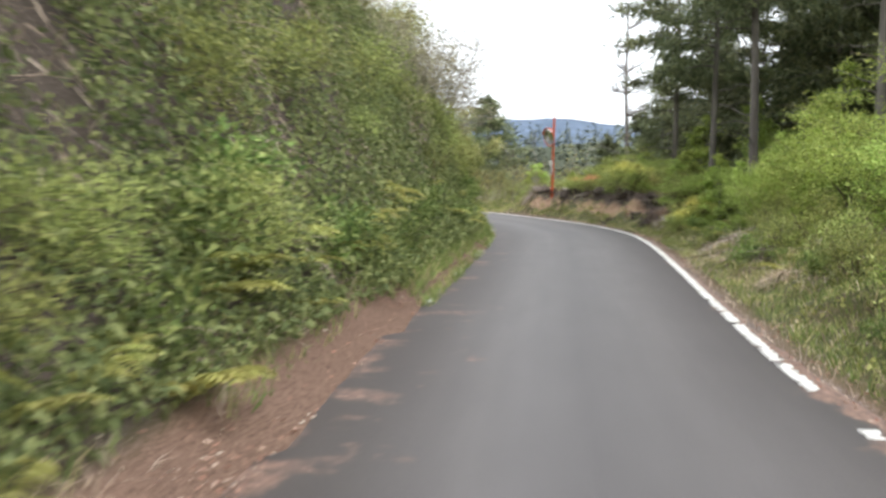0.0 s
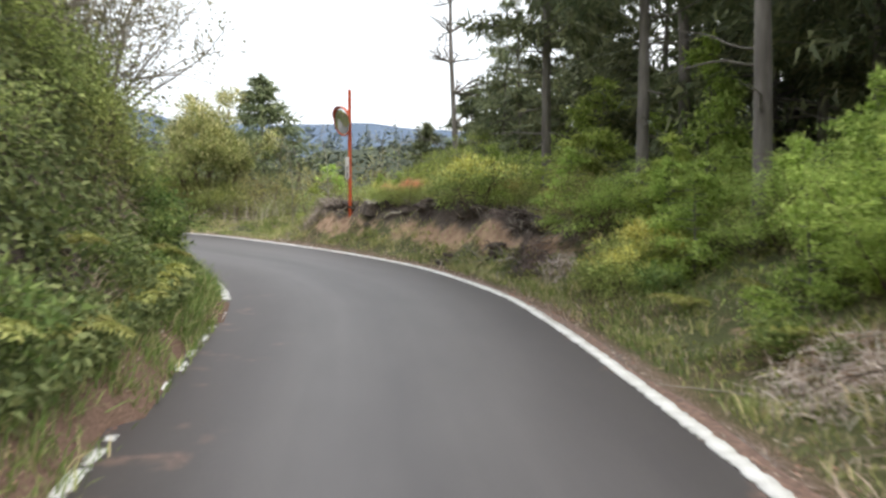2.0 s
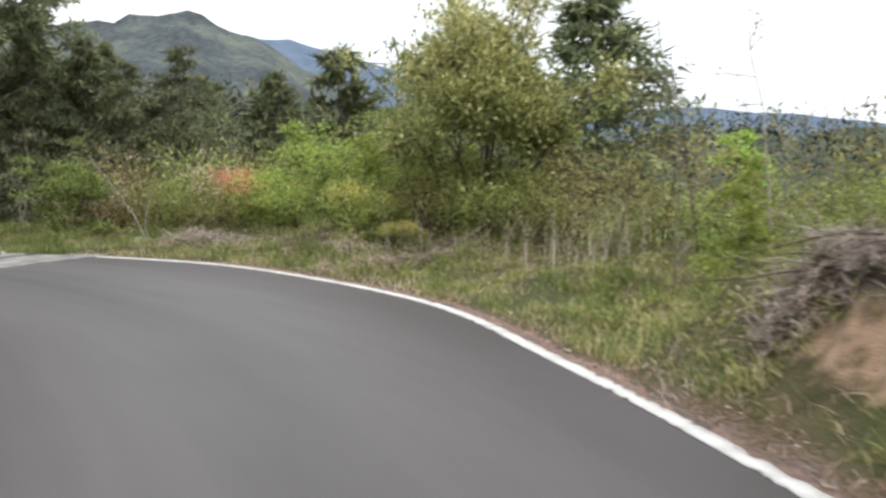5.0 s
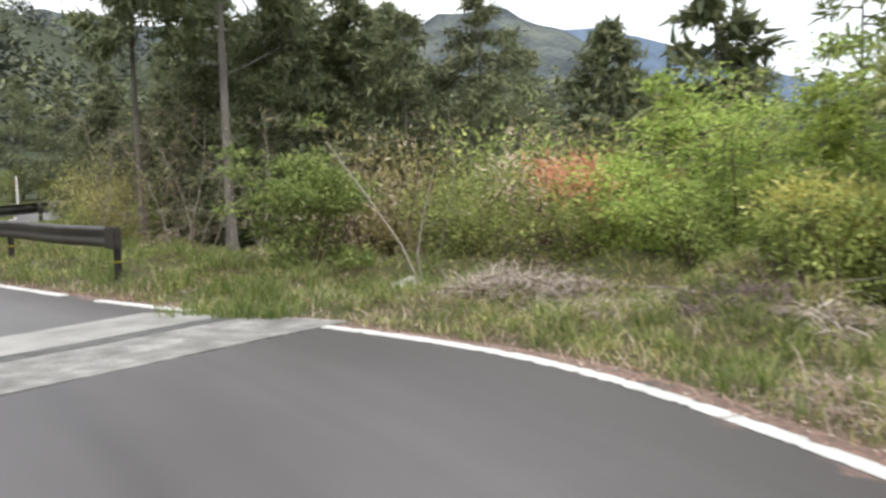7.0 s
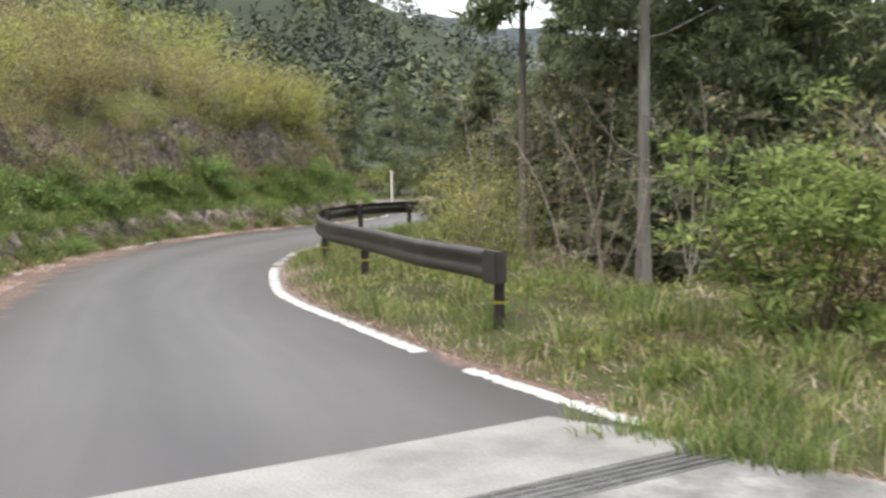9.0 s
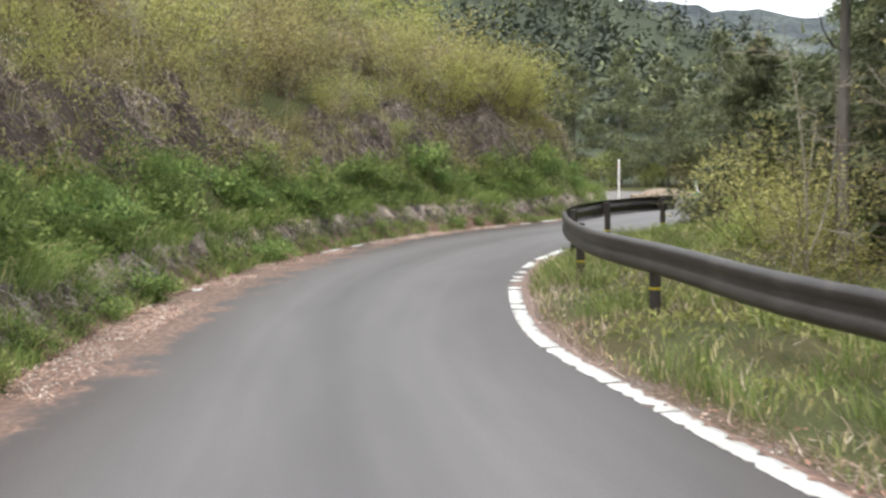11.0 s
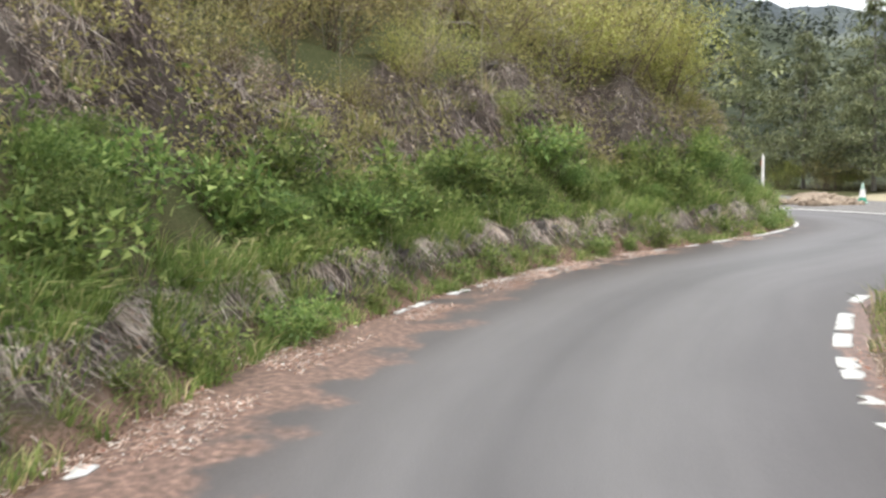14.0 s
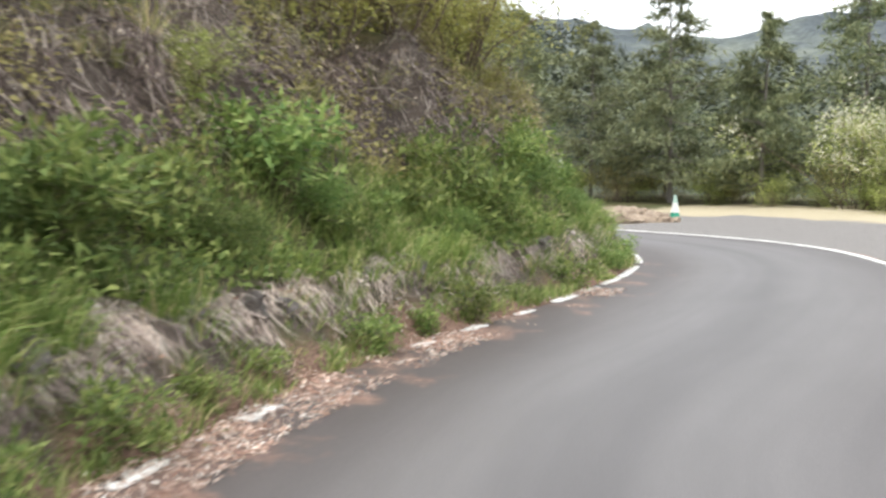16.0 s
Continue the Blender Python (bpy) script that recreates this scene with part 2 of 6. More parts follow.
RAIL = surface("dark_brown_painted_steel", [(0.3, (0.028, 0.023, 0.021)), (0.55, (0.046, 0.039, 0.037)), (0.8, (0.085, 0.074, 0.068))], 3, 0.45, 0.0, 0.1, fine=25, local=False, spec=0.5)
REFLECT = surface("yellow_reflective_tape", [(0.3, (0.45, 0.36, 0.03)), (0.7, (0.6, 0.5, 0.06))], 5, 0.4, 0, 0)
ORANGE = surface("orange_enamel", [(0.3, (0.50, 0.075, 0.02)), (0.7, (0.66, 0.12, 0.04))], 4, 0.4, 0, 0.05, spec=0.5)
FADED = surface("faded_orange_back", [(0.3, (0.30, 0.10, 0.06)), (0.7, (0.45, 0.16, 0.10))], 4, 0.5, 0, 0.05)
PLATE = surface("white_enamel", [(0.3, (0.68, 0.66, 0.62)), (0.7, (0.8, 0.79, 0.77))], 5, 0.5, 0, 0.0)
INK = surface("black_ink", [(0.3, (0.02, 0.02, 0.02)), (0.7, (0.05, 0.05, 0.05))], 5, 0.6, 0, 0.0)
BARK = surface("grey_brown_bark", [(0.3, (0.12, 0.105, 0.095)), (0.55, (0.22, 0.20, 0.18)), (0.8, (0.34, 0.315, 0.285))], 5, 0.9, 0, 0.7, fine=30, stretch=(1, 1, 0.15))
TWIG = surface("brown_twig", [(0.3, (0.10, 0.075, 0.055)), (0.7, (0.22, 0.17, 0.13))], 8, 0.9, 0, 0.2)
PALETWIG = surface("pale_grey_twig", [(0.3, (0.25, 0.22, 0.18)), (0.7, (0.42, 0.38, 0.31))], 8, 0.85, 0, 0.2)
ROOT = surface("dark_root_wood", [(0.3, (0.04, 0.032, 0.026)), (0.7, (0.14, 0.11, 0.09))], 6, 0.9, 0, 0.4)
ROCK = surface("weathered_grey_rock", [(0.3, (0.07, 0.06, 0.055)), (0.55, (0.15, 0.135, 0.125)), (0.8, (0.26, 0.24, 0.22))], 4, 0.9, 0, 0.8, fine=18)
PALE_STONE = surface("pale_lichened_stone", [(0.3, (0.3, 0.29, 0.24)), (0.7, (0.5, 0.48, 0.42))], 6, 0.9, 0, 0.6, fine=20)
GRAVEL = surface("tan_broken_stone", [(0.3, (0.2, 0.15, 0.11)), (0.7, (0.42, 0.34, 0.26))], 4, 0.9, 0, 0.8, fine=18)
CONE_GREEN = surface("green_plastic", [(0.3, (0.03, 0.25, 0.16)), (0.7, (0.05, 0.34, 0.22))], 4, 0.5, 0, 0)
CONE_PALE = surface("faded_pale_green_plastic", [(0.3, (0.30, 0.48, 0.40)), (0.7, (0.45, 0.6, 0.52))], 4, 0.5, 0, 0)
LEAF_CEDAR = leafy("dark_conifer_sprays", [(0.0, (0.069, 0.090, 0.048)), (0.5, (0.121, 0.149, 0.075)), (1.0, (0.218, 0.241, 0.121))], 0.3, 0.5)
LEAF_LARCH = leafy("pale_needles", [(0.0, (0.10, 0.15, 0.05)), (0.5, (0.16, 0.21, 0.08)), (1.0, (0.24, 0.29, 0.12))], 0.3)
LEAF_SPRING = leafy("fresh_spring_leaves", [(0.0, (0.135, 0.20, 0.046)), (0.5, (0.245, 0.33, 0.08)), (1.0, (0.40, 0.48, 0.14))], 0.45)
LEAF_MID = leafy("mid_green_leaves", [(0.0, (0.112, 0.143, 0.045)), (0.5, (0.207, 0.255, 0.078)), (1.0, (0.370, 0.420, 0.140))], 0.4)
LEAF_OLIVE = leafy("olive_leaves", [(0.0, (0.158, 0.147, 0.063)), (0.5, (0.231, 0.226, 0.089)), (1.0, (0.336, 0.315, 0.131))], 0.35)
LEAF_GOLD = leafy("yellow_green_blossom", [(0.0, (0.22, 0.22, 0.05)), (0.5, (0.38, 0.36, 0.10)), (1.0, (0.58, 0.52, 0.20))], 0.35)
LEAF_ORANGE = leafy("orange_new_leaves", [(0.0, (0.33, 0.16, 0.085)), (0.5, (0.50, 0.26, 0.14)), (1.0, (0.64, 0.39, 0.24))], 0.3)
LEAF_GREEN = leafy("vivid_weed_leaves", [(0.0, (0.06, 0.10, 0.03)), (0.5, (0.12, 0.18, 0.05)), (1.0, (0.25, 0.31, 0.10))], 0.4)
FINEROOT = leafy("dark_fine_roots", [(0.0, (0.05, 0.04, 0.034)), (0.6, (0.10, 0.08, 0.07)), (1.0, (0.2, 0.17, 0.15))], 0.05)
GRASS = leafy("verge_grass", [(0.0, (0.124, 0.153, 0.051)), (0.45, (0.198, 0.226, 0.079)), (0.75, (0.305, 0.305, 0.130)), (1.0, (0.497, 0.418, 0.249))], 0.35)
DRY = leafy("dry_grass", [(0.0, (0.20, 0.16, 0.115)), (0.5, (0.34, 0.28, 0.205)), (1.0, (0.52, 0.45, 0.35))], 0.2)
DRYLEAF = leafy("fallen_leaves", [(0.0, (0.20, 0.11, 0.075)), (0.5, (0.40, 0.25, 0.17)), (1.0, (0.62, 0.50, 0.39))], 0.1)
FAR_LEAF = woods_material()
# blue of the air over distance, painted into the ridge's base colour
HAZE = surface("haze_blue_mountain", [(0.3, (0.10, 0.14, 0.20)), (0.7, (0.15, 0.20, 0.28))], 0.004, 1.0, 0, 0, fine=0.03, local=False)
# olive creeper green, darkened to stand in for shade under the canopy
LEAF_BANK = leafy("shade_darkened_creepers", [(0.0, (0.065, 0.088, 0.035)), (0.5, (0.118, 0.15, 0.056)), (1.0, (0.21, 0.24, 0.095))], 0.35)
LEAF_LUSH = leafy("dark_lush_leaves", [(0.0, (0.05, 0.088, 0.026)), (0.5, (0.10, 0.155, 0.045)), (1.0, (0.2, 0.26, 0.085))], 0.4)
LEAF_PALE = leafy("pale_grey_green_leaves", [(0.0, (0.17, 0.18, 0.095)), (0.5, (0.26, 0.265, 0.15)), (1.0, (0.38, 0.375, 0.24))], 0.4)
LEAF_LIME = leafy("yellow_green_leaves", [(0.0, (0.17, 0.19, 0.05)), (0.5, (0.245, 0.265, 0.075)), (1.0, (0.33, 0.34, 0.12))], 0.4)
DRYGREY = leafy("grey_withered_grass", [(0.0, (0.198, 0.171, 0.138)), (0.5, (0.330, 0.288, 0.237)), (1.0, (0.517, 0.468, 0.391))], 0.15)
PALELEAF = leafy("pale_dry_flakes", [(0.0, (0.202, 0.129, 0.095)), (0.45, (0.370, 0.269, 0.202)), (0.8, (0.515, 0.437, 0.347)), (1.0, (0.650, 0.594, 0.504))], 0.1)

# woodland mottling, its colours greyed and blued to paint in the haze
HILLSIDE = surface("haze_greyed_hillside", [(0.3, (0.075, 0.088, 0.095)), (0.48, (0.105, 0.12, 0.125)), (0.6, (0.145, 0.163, 0.15)), (0.75, (0.19, 0.205, 0.17))], 0.011, 1.0, 0, 0, fine=0.12, local=False, spec=0.0, fine_mix=0.7)
GREENGRASS = leafy("lush_grass", [(0.0, (0.078, 0.129, 0.034)), (0.5, (0.146, 0.207, 0.058)), (0.85, (0.235, 0.280, 0.095)), (1.0, (0.426, 0.370, 0.213))], 0.35)
LEAF_OAK = leafy("dusty_oak_leaves", [(0.0, (0.10, 0.12, 0.042)), (0.5, (0.185, 0.21, 0.075)), (1.0, (0.31, 0.325, 0.13))], 0.35)
OAK_BLOSSOM = leafy("pale_oak_blossom", [(0.0, (0.24, 0.24, 0.10)), (0.5, (0.36, 0.345, 0.16)), (1.0, (0.50, 0.47, 0.26))], 0.35)
LEAF_FRESH = leafy("fresh_green_leaves", [(0.0, (0.085, 0.13, 0.04)), (0.5, (0.16, 0.23, 0.07)), (1.0, (0.29, 0.37, 0.12))], 0.4)
BLOSSOM_WHITE = leafy("cream_blossom", [(0.0, (0.30, 0.31, 0.20)), (0.5, (0.42, 0.42, 0.30)), (1.0, (0.54, 0.53, 0.42))], 0.3)

# ---- plan of the road: its two painted edges, station by station ----
LEFT_EDGE = [(-0.4, -14), (0.05, 0), (0.4, 7), (0.82, 13), (1.2, 18), (1.68, 24), (1.95, 28.5), (1.93, 31.3), (1.58, 34.2), (0.9, 36.9), (-0.5, 40), (-2.3, 43), (-4.5, 45.8), (-7, 48.2), (-9.6, 50.1),
             (-12.5, 51.9), (-15.6, 53.8), (-19.4, 56.1), (-22, 57.8), (-25, 60.15), (-27.2, 62.65), (-29, 65.1), (-30.63, 68.13), (-31.78, 71.36), (-33.3, 74.98), (-35.2, 77.7), (-38, 79.4), (-42, 79.7), (-50, 79.5), (-65, 78)]
RIGHT_EDGE = [(4.0, -14), (4.05, 0), (4.28, 7.5), (4.73, 13), (5.22, 18), (5.82, 24.5), (6.12, 29.5), (6.02, 32.5), (5.54, 36.3), (4.54, 40.07), (3.24, 43.7), (1.95, 46.8), (0.32, 50.2), (-2.15, 53.12), (-4.7, 55.2),
              (-7.95, 56.48), (-11.2, 57.38), (-14.3, 58.52), (-17.22, 59.74), (-20.32, 61.86), (-22.4, 63.7), (-24.1, 65.7), (-25.4, 67.7), (-27, 71.6), (-29.2, 75.9), (-31.6, 79.5), (-34.5, 82.0), (-38.5, 83.0), (-46, 83.2), (-63, 82)]
STEP = 8


def spline(pts, step=STEP):
    """Catmull-Rom through the stations; sample k lies at station k / step."""
    p = np.array(pts, float)
    q = np.vstack([2 * p[0] - p[1], p, 2 * p[-1] - p[-2]])
    out = []
    for i in range(1, len(q) - 2):
        for k in range(step):
            t = k / step
            a, b, c, d = q[i - 1], q[i], q[i + 1], q[i + 2]
            out.append(0.5 * (2 * b + (c - a) * t + (2 * a - 5 * b + 4 * c - d) * t * t + (3 * b - a - 3 * c + d) * t ** 3))
    return np.array(out + [p[-1]])


EDGE_L, EDGE_R = spline(LEFT_EDGE), spline(RIGHT_EDGE)


def normals_of(line):
    """Unit normals to the right of the way."""
    d = np.gradient(line, axis=0)
    d /= np.linalg.norm(d, axis=1)[:, None]
    return np.stack([d[:, 1], -d[:, 0]], 1)


NORM_L, NORM_R = normals_of(EDGE_L), normals_of(EDGE_R)


def on_edge(line, norm, s, off):
    """Place at station s, off metres to the right of that edge."""
    k = np.clip(np.asarray(s, float) * STEP, 0, len(line) - 1)
    i = np.arange(len(line))
    return np.stack([np.interp(k, i, line[:, a]) + np.interp(k, i, norm[:, a]) * off for a in (0, 1)], -1)


def value_noise(x, y, seed=0):
    xi, yi = np.floor(x), np.floor(y)
    fx, fy = x - xi, y - yi
    fx, fy = fx * fx * (3 - 2 * fx), fy * fy * (3 - 2 * fy)

    def h(a, b):
        v = np.sin(a * 127.1 + b * 311.7 + seed * 74.7) * 43758.5453
        return v - np.floor(v)
    return (h(xi, yi) * (1 - fx) + h(xi + 1, yi) * fx) * (1 - fy) + (h(xi, yi + 1) * (1 - fx) + h(xi + 1, yi + 1) * fx) * fy


def fbm(x, y, seed=0, n=4):
    return sum((value_noise(x * 2 ** k, y * 2 ** k, seed + k) - 0.5) / 2 ** k for k in range(n))


def edge_distance(x, y, line, norm):
    """Signed distance to the right of an edge, and the station of the nearest place."""
    x, y = np.ravel(x), np.ravel(y)
    d, s = np.empty(len(x)), np.empty(len(x))
    for a in range(0, len(x), 20000):
        px, py = x[a:a + 20000, None] - line[None, :, 0], y[a:a + 20000, None] - line[None, :, 1]
        q = px * px + py * py
        k = q.argmin(1)
        r = np.arange(len(k))
        side = px[r, k] * norm[k, 0] + py[r, k] * norm[k, 1]
        d[a:a + 20000] = np.sqrt(q[r, k]) * np.where(side >= 0, 1, -1)
        near = np.sqrt(q[r, k]) < 2.5
        d[a:a + 20000] = np.where(near, side, d[a:a + 20000])
        s[a:a + 20000] = k / STEP
    return d, s


BANK_A = ((0, .3, .8, 1.25, 1.7, 2.3, 3.2, 5, 9, 20, 60, 300, 4000), (-.03, .02, .10, .5, 1.3, 2.9, 4.6, 6.2, 8.5, 13, 30, 60, 60))
BANK_B = ((0, .3, .4, .62, .95, 1.4, 1.68, 1.9, 2.15, 2.6, 3.4, 5, 10, 20, 60, 300, 4000), (-.03, .05, .16, .56, .74, 1.2, 1.5, 2.1, 2.6, 2.95, 3.35, 4.25, 7.0, 11, 28, 60, 60))
BANK_LOW = ((0, .5, 1.2, 3, 8, 20, 60, 300, 4000), (-.03, .05, .4, 1.0, 2.6, 8, 26, 60, 60))
BANK_IN = ((8, 9.2, 10.4, 11), (0, .35, .4, 0))  # the cut bank draws nearer to the road towards the mirror
RIGHT_PROFILES = (
    ((0, .8, 1.6, 2.6, 4, 9, 16, 40, 90, 4000), (-.03, .04, .36, .86, 1.18, 1.28, .6, -6, -14, -16)),
    ((0, .7, 1.2, 1.5, 1.85, 2.4, 6, 12, 30, 90, 4000), (-.03, .05, .32, .6, 1.08, 1.14, 1.02, -.4, -6, -14, -16)),
    ((0, 1, 2.5, 4, 7, 12, 30, 90, 4000), (-.03, .06, .22, .3, 0, -2.0, -8, -14, -16)),
    ((0, .8, 1.6, 3.5, 8, 15, 40, 90, 4000), (-.03, .08, .18, .2, -.5, -2.5, -9, -14, -16)),
    ((0, 3, 8, 12, 18, 40, 90, 4000), (-.02, -.01, .08, .15, .3, -.5, -6, -16)),
)


def weight(s, knots, vals):
    return np.interp(s, knots, vals)


def ground_height(x, y, dl=None, sl=None, dr=None, sr=None):
    shape = np.shape(x)
    x, y = np.ravel(np.asarray(x, float)), np.ravel(np.asarray(y, float))
    if dl is None:
        dl, sl = edge_distance(x, y, EDGE_L, NORM_L)
        dr, sr = edge_distance(x, y, EDGE_R, NORM_R)
    left = -dl
    lefta = np.where(left > 0.1, left + weight(sl, (1.6, 3.2, 5, 7), (0.28, 0.75, 0.7, 0.5)), left)
    wa = weight(sl, (6.6, 8.2), (1, 0))
    wb = weight(sl, (14, 16.5), (0, 1))
    # the low wall and the face of the second bank wander in and out
    leftb = np.where(left > 0.15, left + np.clip(left, 0, 0.5) * (0.5 * fbm(x * 0.8, y * 0.8, 81, 3) + 0.35 * fbm(x * 2.6, y * 2.6, 83, 2)) + np.clip(left - 1.1, 0, 1) * 0.5 * fbm(x * 0.9, y * 0.9, 85, 3), left)
    zl = np.interp(lefta, *BANK_A) * wa + np.interp(leftb, *BANK_B) * wb + np.interp(left, *BANK_LOW) * np.clip(1 - wa - wb, 0, 1)
    amp = np.clip((left - 0.6) / 1.5, 0, 1) * np.clip(60 / np.maximum(left, 1), 0, 1)
    zl = zl + amp * (fbm(x * 0.5, y * 0.5, 3) * 0.7 + fbm(x * 1.7, y * 1.7, 9, 3) * 0.35)
    ws = (weight(sr, (6.6, 7.3), (1, 0)), weight(sr, (6.6, 7.3, 10.6, 11.2), (0, 1, 1, 0)), weight(sr, (10.6, 11.2, 15, 16), (0, 1, 1, 0)),
          weight(sr, (15, 16, 22, 23.5), (0, 1, 1, 0)), weight(sr, (22, 23.5), (0, 1)))
    nearer = np.where(dr > 0.3, dr + weight(sr, *BANK_IN) + np.clip(dr - 0.6, 0, 0.6) * (0.7 * fbm(x * 0.9, y * 0.9, 91, 3) + 0.4 * fbm(x * 3, y * 3, 93, 2)), dr)
    zr = sum(w * np.interp(nearer, *p) for w, p in zip(ws, RIGHT_PROFILES))
    amp = np.clip((dr - 0.5) / 2.0, 0, 1) * (1 - 0.7 * ws[4])
    zr = zr + amp * (fbm(x * 0.6, y * 0.6, 5) * 0.45 + fbm(x * 2, y * 2, 11, 3) * 0.2)
    on_left = (left > 0) & ((dr < 0) | (left < dr))
    on_right = (dr > 0) & ~on_left
    z = np.where(on_left, zl, np.where(on_right, zr, -0.06))
    # wooded hills across the valley
    cx, cy = x + 5, y - 50
    r = np.hypot(cx, cy)
    az = np.degrees(np.arctan2(-cx, cy))
    el = np.interp(az, (-180, -60, -10, 6, 12, 17, 20, 23, 27, 33, 38, 43, 48, 54, 60, 110, 180), (4, 1, 0.0, 0.0, 0.3, 1.2, 2.0, 2.4, 2.2, 2.0, 2.6, 5.2, 8.4, 10, 10.5, 10, 8))
    ridge = np.tan(np.radians(el)) * 330
    hill = ridge * np.interp(r, (95, 330, 520, 900), (0, 1, 0.75, 0.2)) ** 1.3 + fbm(x / 40, y / 40, 21) * np.interp(r, (110, 250), (0, 14))
    z = np.where(r > 95, z + np.where(on_right, hill + np.interp(r, (95, 330), (0, 14)), hill * 0.3), z)
    return z.reshape(shape)


def mesh_from(name, verts, tris, mats, smooth=False, matid=None, uneven=None):
    """A mesh of triangles from arrays."""
    me = bpy.data.meshes.new(name)
    verts, tris = np.asarray(verts, np.float32), np.asarray(tris, np.int32)
    n = len(tris)
    me.vertices.add(len(verts))
    me.vertices.foreach_set("co", verts.ravel())
    me.loops.add(3 * n)
    me.loops.foreach_set("vertex_index", tris.ravel())
    me.polygons.add(n)
    me.polygons.foreach_set("loop_start", np.arange(0, 3 * n, 3, dtype=np.int32))
    for m in mats if isinstance(mats, (list, tuple)) else [mats]:
        me.materials.append(m)
    if matid is not None:
        me.polygons.foreach_set("material_index", np.asarray(matid, np.int32))
    if smooth:
        me.polygons.foreach_set("use_smooth", np.ones(n, bool))
    me.update(calc_edges=True)
    return me


def attribute(me, name, values):
    a = me.attributes.new(name, "FLOAT", "POINT")
    a.data.foreach_set("value", np.asarray(values, np.float32).ravel())


def grid_tris(nx, ny):
    i = np.arange(nx * ny).reshape(ny, nx)
    a, b, c, d = i[:-1, :-1].ravel(), i[:-1, 1:].ravel(), i[1:, 1:].ravel(), i[1:, :-1].ravel()
    return np.vstack([np.stack([a, b, c], 1), np.stack([a, c, d], 1)])


def stretched_axis(lo, hi, fine, far):
    """Even steps from lo to hi, then growing ones out to the distance far."""
    core = np.arange(lo, hi + fine / 2, fine)
    out, step = [], fine
    pos = 0.0
    while pos < far:
        step *= 1.22
        pos += step
        out.append(pos)
    return np.concatenate([lo - np.array(out)[::-1], core, hi + np.array(out)])


def band(v, a, b, c, d):
    return np.interp(v, (a, b, c, d), (0, 1, 1, 0))


gx, gy = stretched_axis(-46, 13, 0.33, 3500), stretched_axis(-3, 90, 0.33, 3500)
GX, GY = np.meshgrid(gx, gy)
DL, SL = edge_distance(GX, GY, EDGE_L, NORM_L)
DR, SR = edge_distance(GX, GY, EDGE_R, NORM_R)
GZ = ground_height(GX, GY, DL, SL, DR, SR).ravel()
gm = mesh_from("ground", np.stack([GX.ravel(), GY.ravel(), GZ], 1), grid_tris(len(gx), len(gy)), EARTH, smooth=True)
lf = -DL
attribute(gm, "litter", np.clip(band(lf + weight(SL, (1.6, 3.2, 8, 15, 17), (0, .35, .35, 0.2, .35)), -.8, -.3, .5, .9) * weight(SL, (6.6, 7.4, 15, 17), (.95, .4, .4, 1)) + 0.72 * band(DR, -.5, -.2, .22, .6) * (SR < 23), 0, 1))
DRN = DR + weight(SR, *BANK_IN)
attribute(gm, "clay", np.clip(0.85 + 1.3 * fbm(GX.ravel() * 0.7, GY.ravel() * 0.7, 61), 0.2, 1.1) * band(DRN, .95, 1.3, 1.6, 1.85) * weight(SR, (7.0, 7.8, 9.9, 10.6), (0, 1, 1, 0)) + 0.62 * band(DR, .9, 1.4, 1.8, 2.4) * band(SR, 4.2, 4.7, 5.0, 5.5) + 0.5 * band(DR, .8, 1.2, 1.7, 2.2) * band(SR, 6.0, 6.5, 7.2, 7.6))
attribute(gm, "peat", np.clip(band(DRN, 1.45, 1.75, 2.4, 3.2) * weight(SR, (6.8, 7.6, 10.2, 10.8), (0, 1, 1, 0)) + band(lf, .25, .4, .7, 1.0) * .8 * (SL > 15) + band(lf, 1.3, 1.65, 2.3, 2.9) * 1.0 * (SL > 15)
                              + band(lf, .5, .8, 5, 7) * .75 * (SL < 7.5), 0, 1))
attribute(gm, "woods", np.interp(np.hypot(GX.ravel() + 5, GY.ravel() - 50), (55, 90), (0, 1.2)))
attribute(gm, "gravel", np.clip(band(DR, .1, .4, 6, 8) * (SR > 24) + 0.5 * band(DR, -.5, -.2, .2, .55) * (SR < 23), 0, 1))
attribute(gm, "straw", band(GX.ravel(), -46, -44.5, -24, -20) * band(GY.ravel() - 0.2 * (GX.ravel() + 40), 85.9, 86.6, 96, 98))
ground = tagged(new("ground", gm), "earth verges, steep road bank and wooded valley slopes", "ground", kind="structure")

# ---- road ----
NX = 15
T = np.linspace(-0.02, 1.045, NX)
rv, across, silt, track = [], [], [], []
run = np.concatenate([[0], np.cumsum(np.linalg.norm(np.diff((EDGE_L + EDGE_R) / 2, axis=0), axis=1))])
for k in range(len(EDGE_L)):
    wide = np.linalg.norm(EDGE_R[k] - EDGE_L[k])
    for t in T:
        p = EDGE_L[k] * (1 - t) + EDGE_R[k] * t
        jag = 0.12 * fbm(run[k] * 0.9, t * 3 + 7, 31) if t in (T[0], T[-1]) else 0
        p = p + NORM_R[k] * jag
        rv.append((p[0], p[1], 0.012 * math.sin(math.pi * min(max(t, 0), 1))))
        across.append(t)
        s = k / STEP
        silt.append((np.interp(t * wide, (0, .4, 1.0, 1.5), (1.0, .8, .5, 0)) * np.interp(s, (0, 2.6, 3.4, 5, 7, 8, 15.5, 17, 19.6, 20.4, 24, 25), (.5, .5, .42, .4, .4, .25, .3, 1.0, 1.0, .66, .5, .25))) + np.interp((1 - t) * wide, (-.1, 0, .12, .4), (1.0, .6, .25, 0)))
        track.append((t * wide, run[k], 0))
rm = mesh_from("road", rv, grid_tris(NX, len(EDGE_L)), ASPHALT, smooth=True)
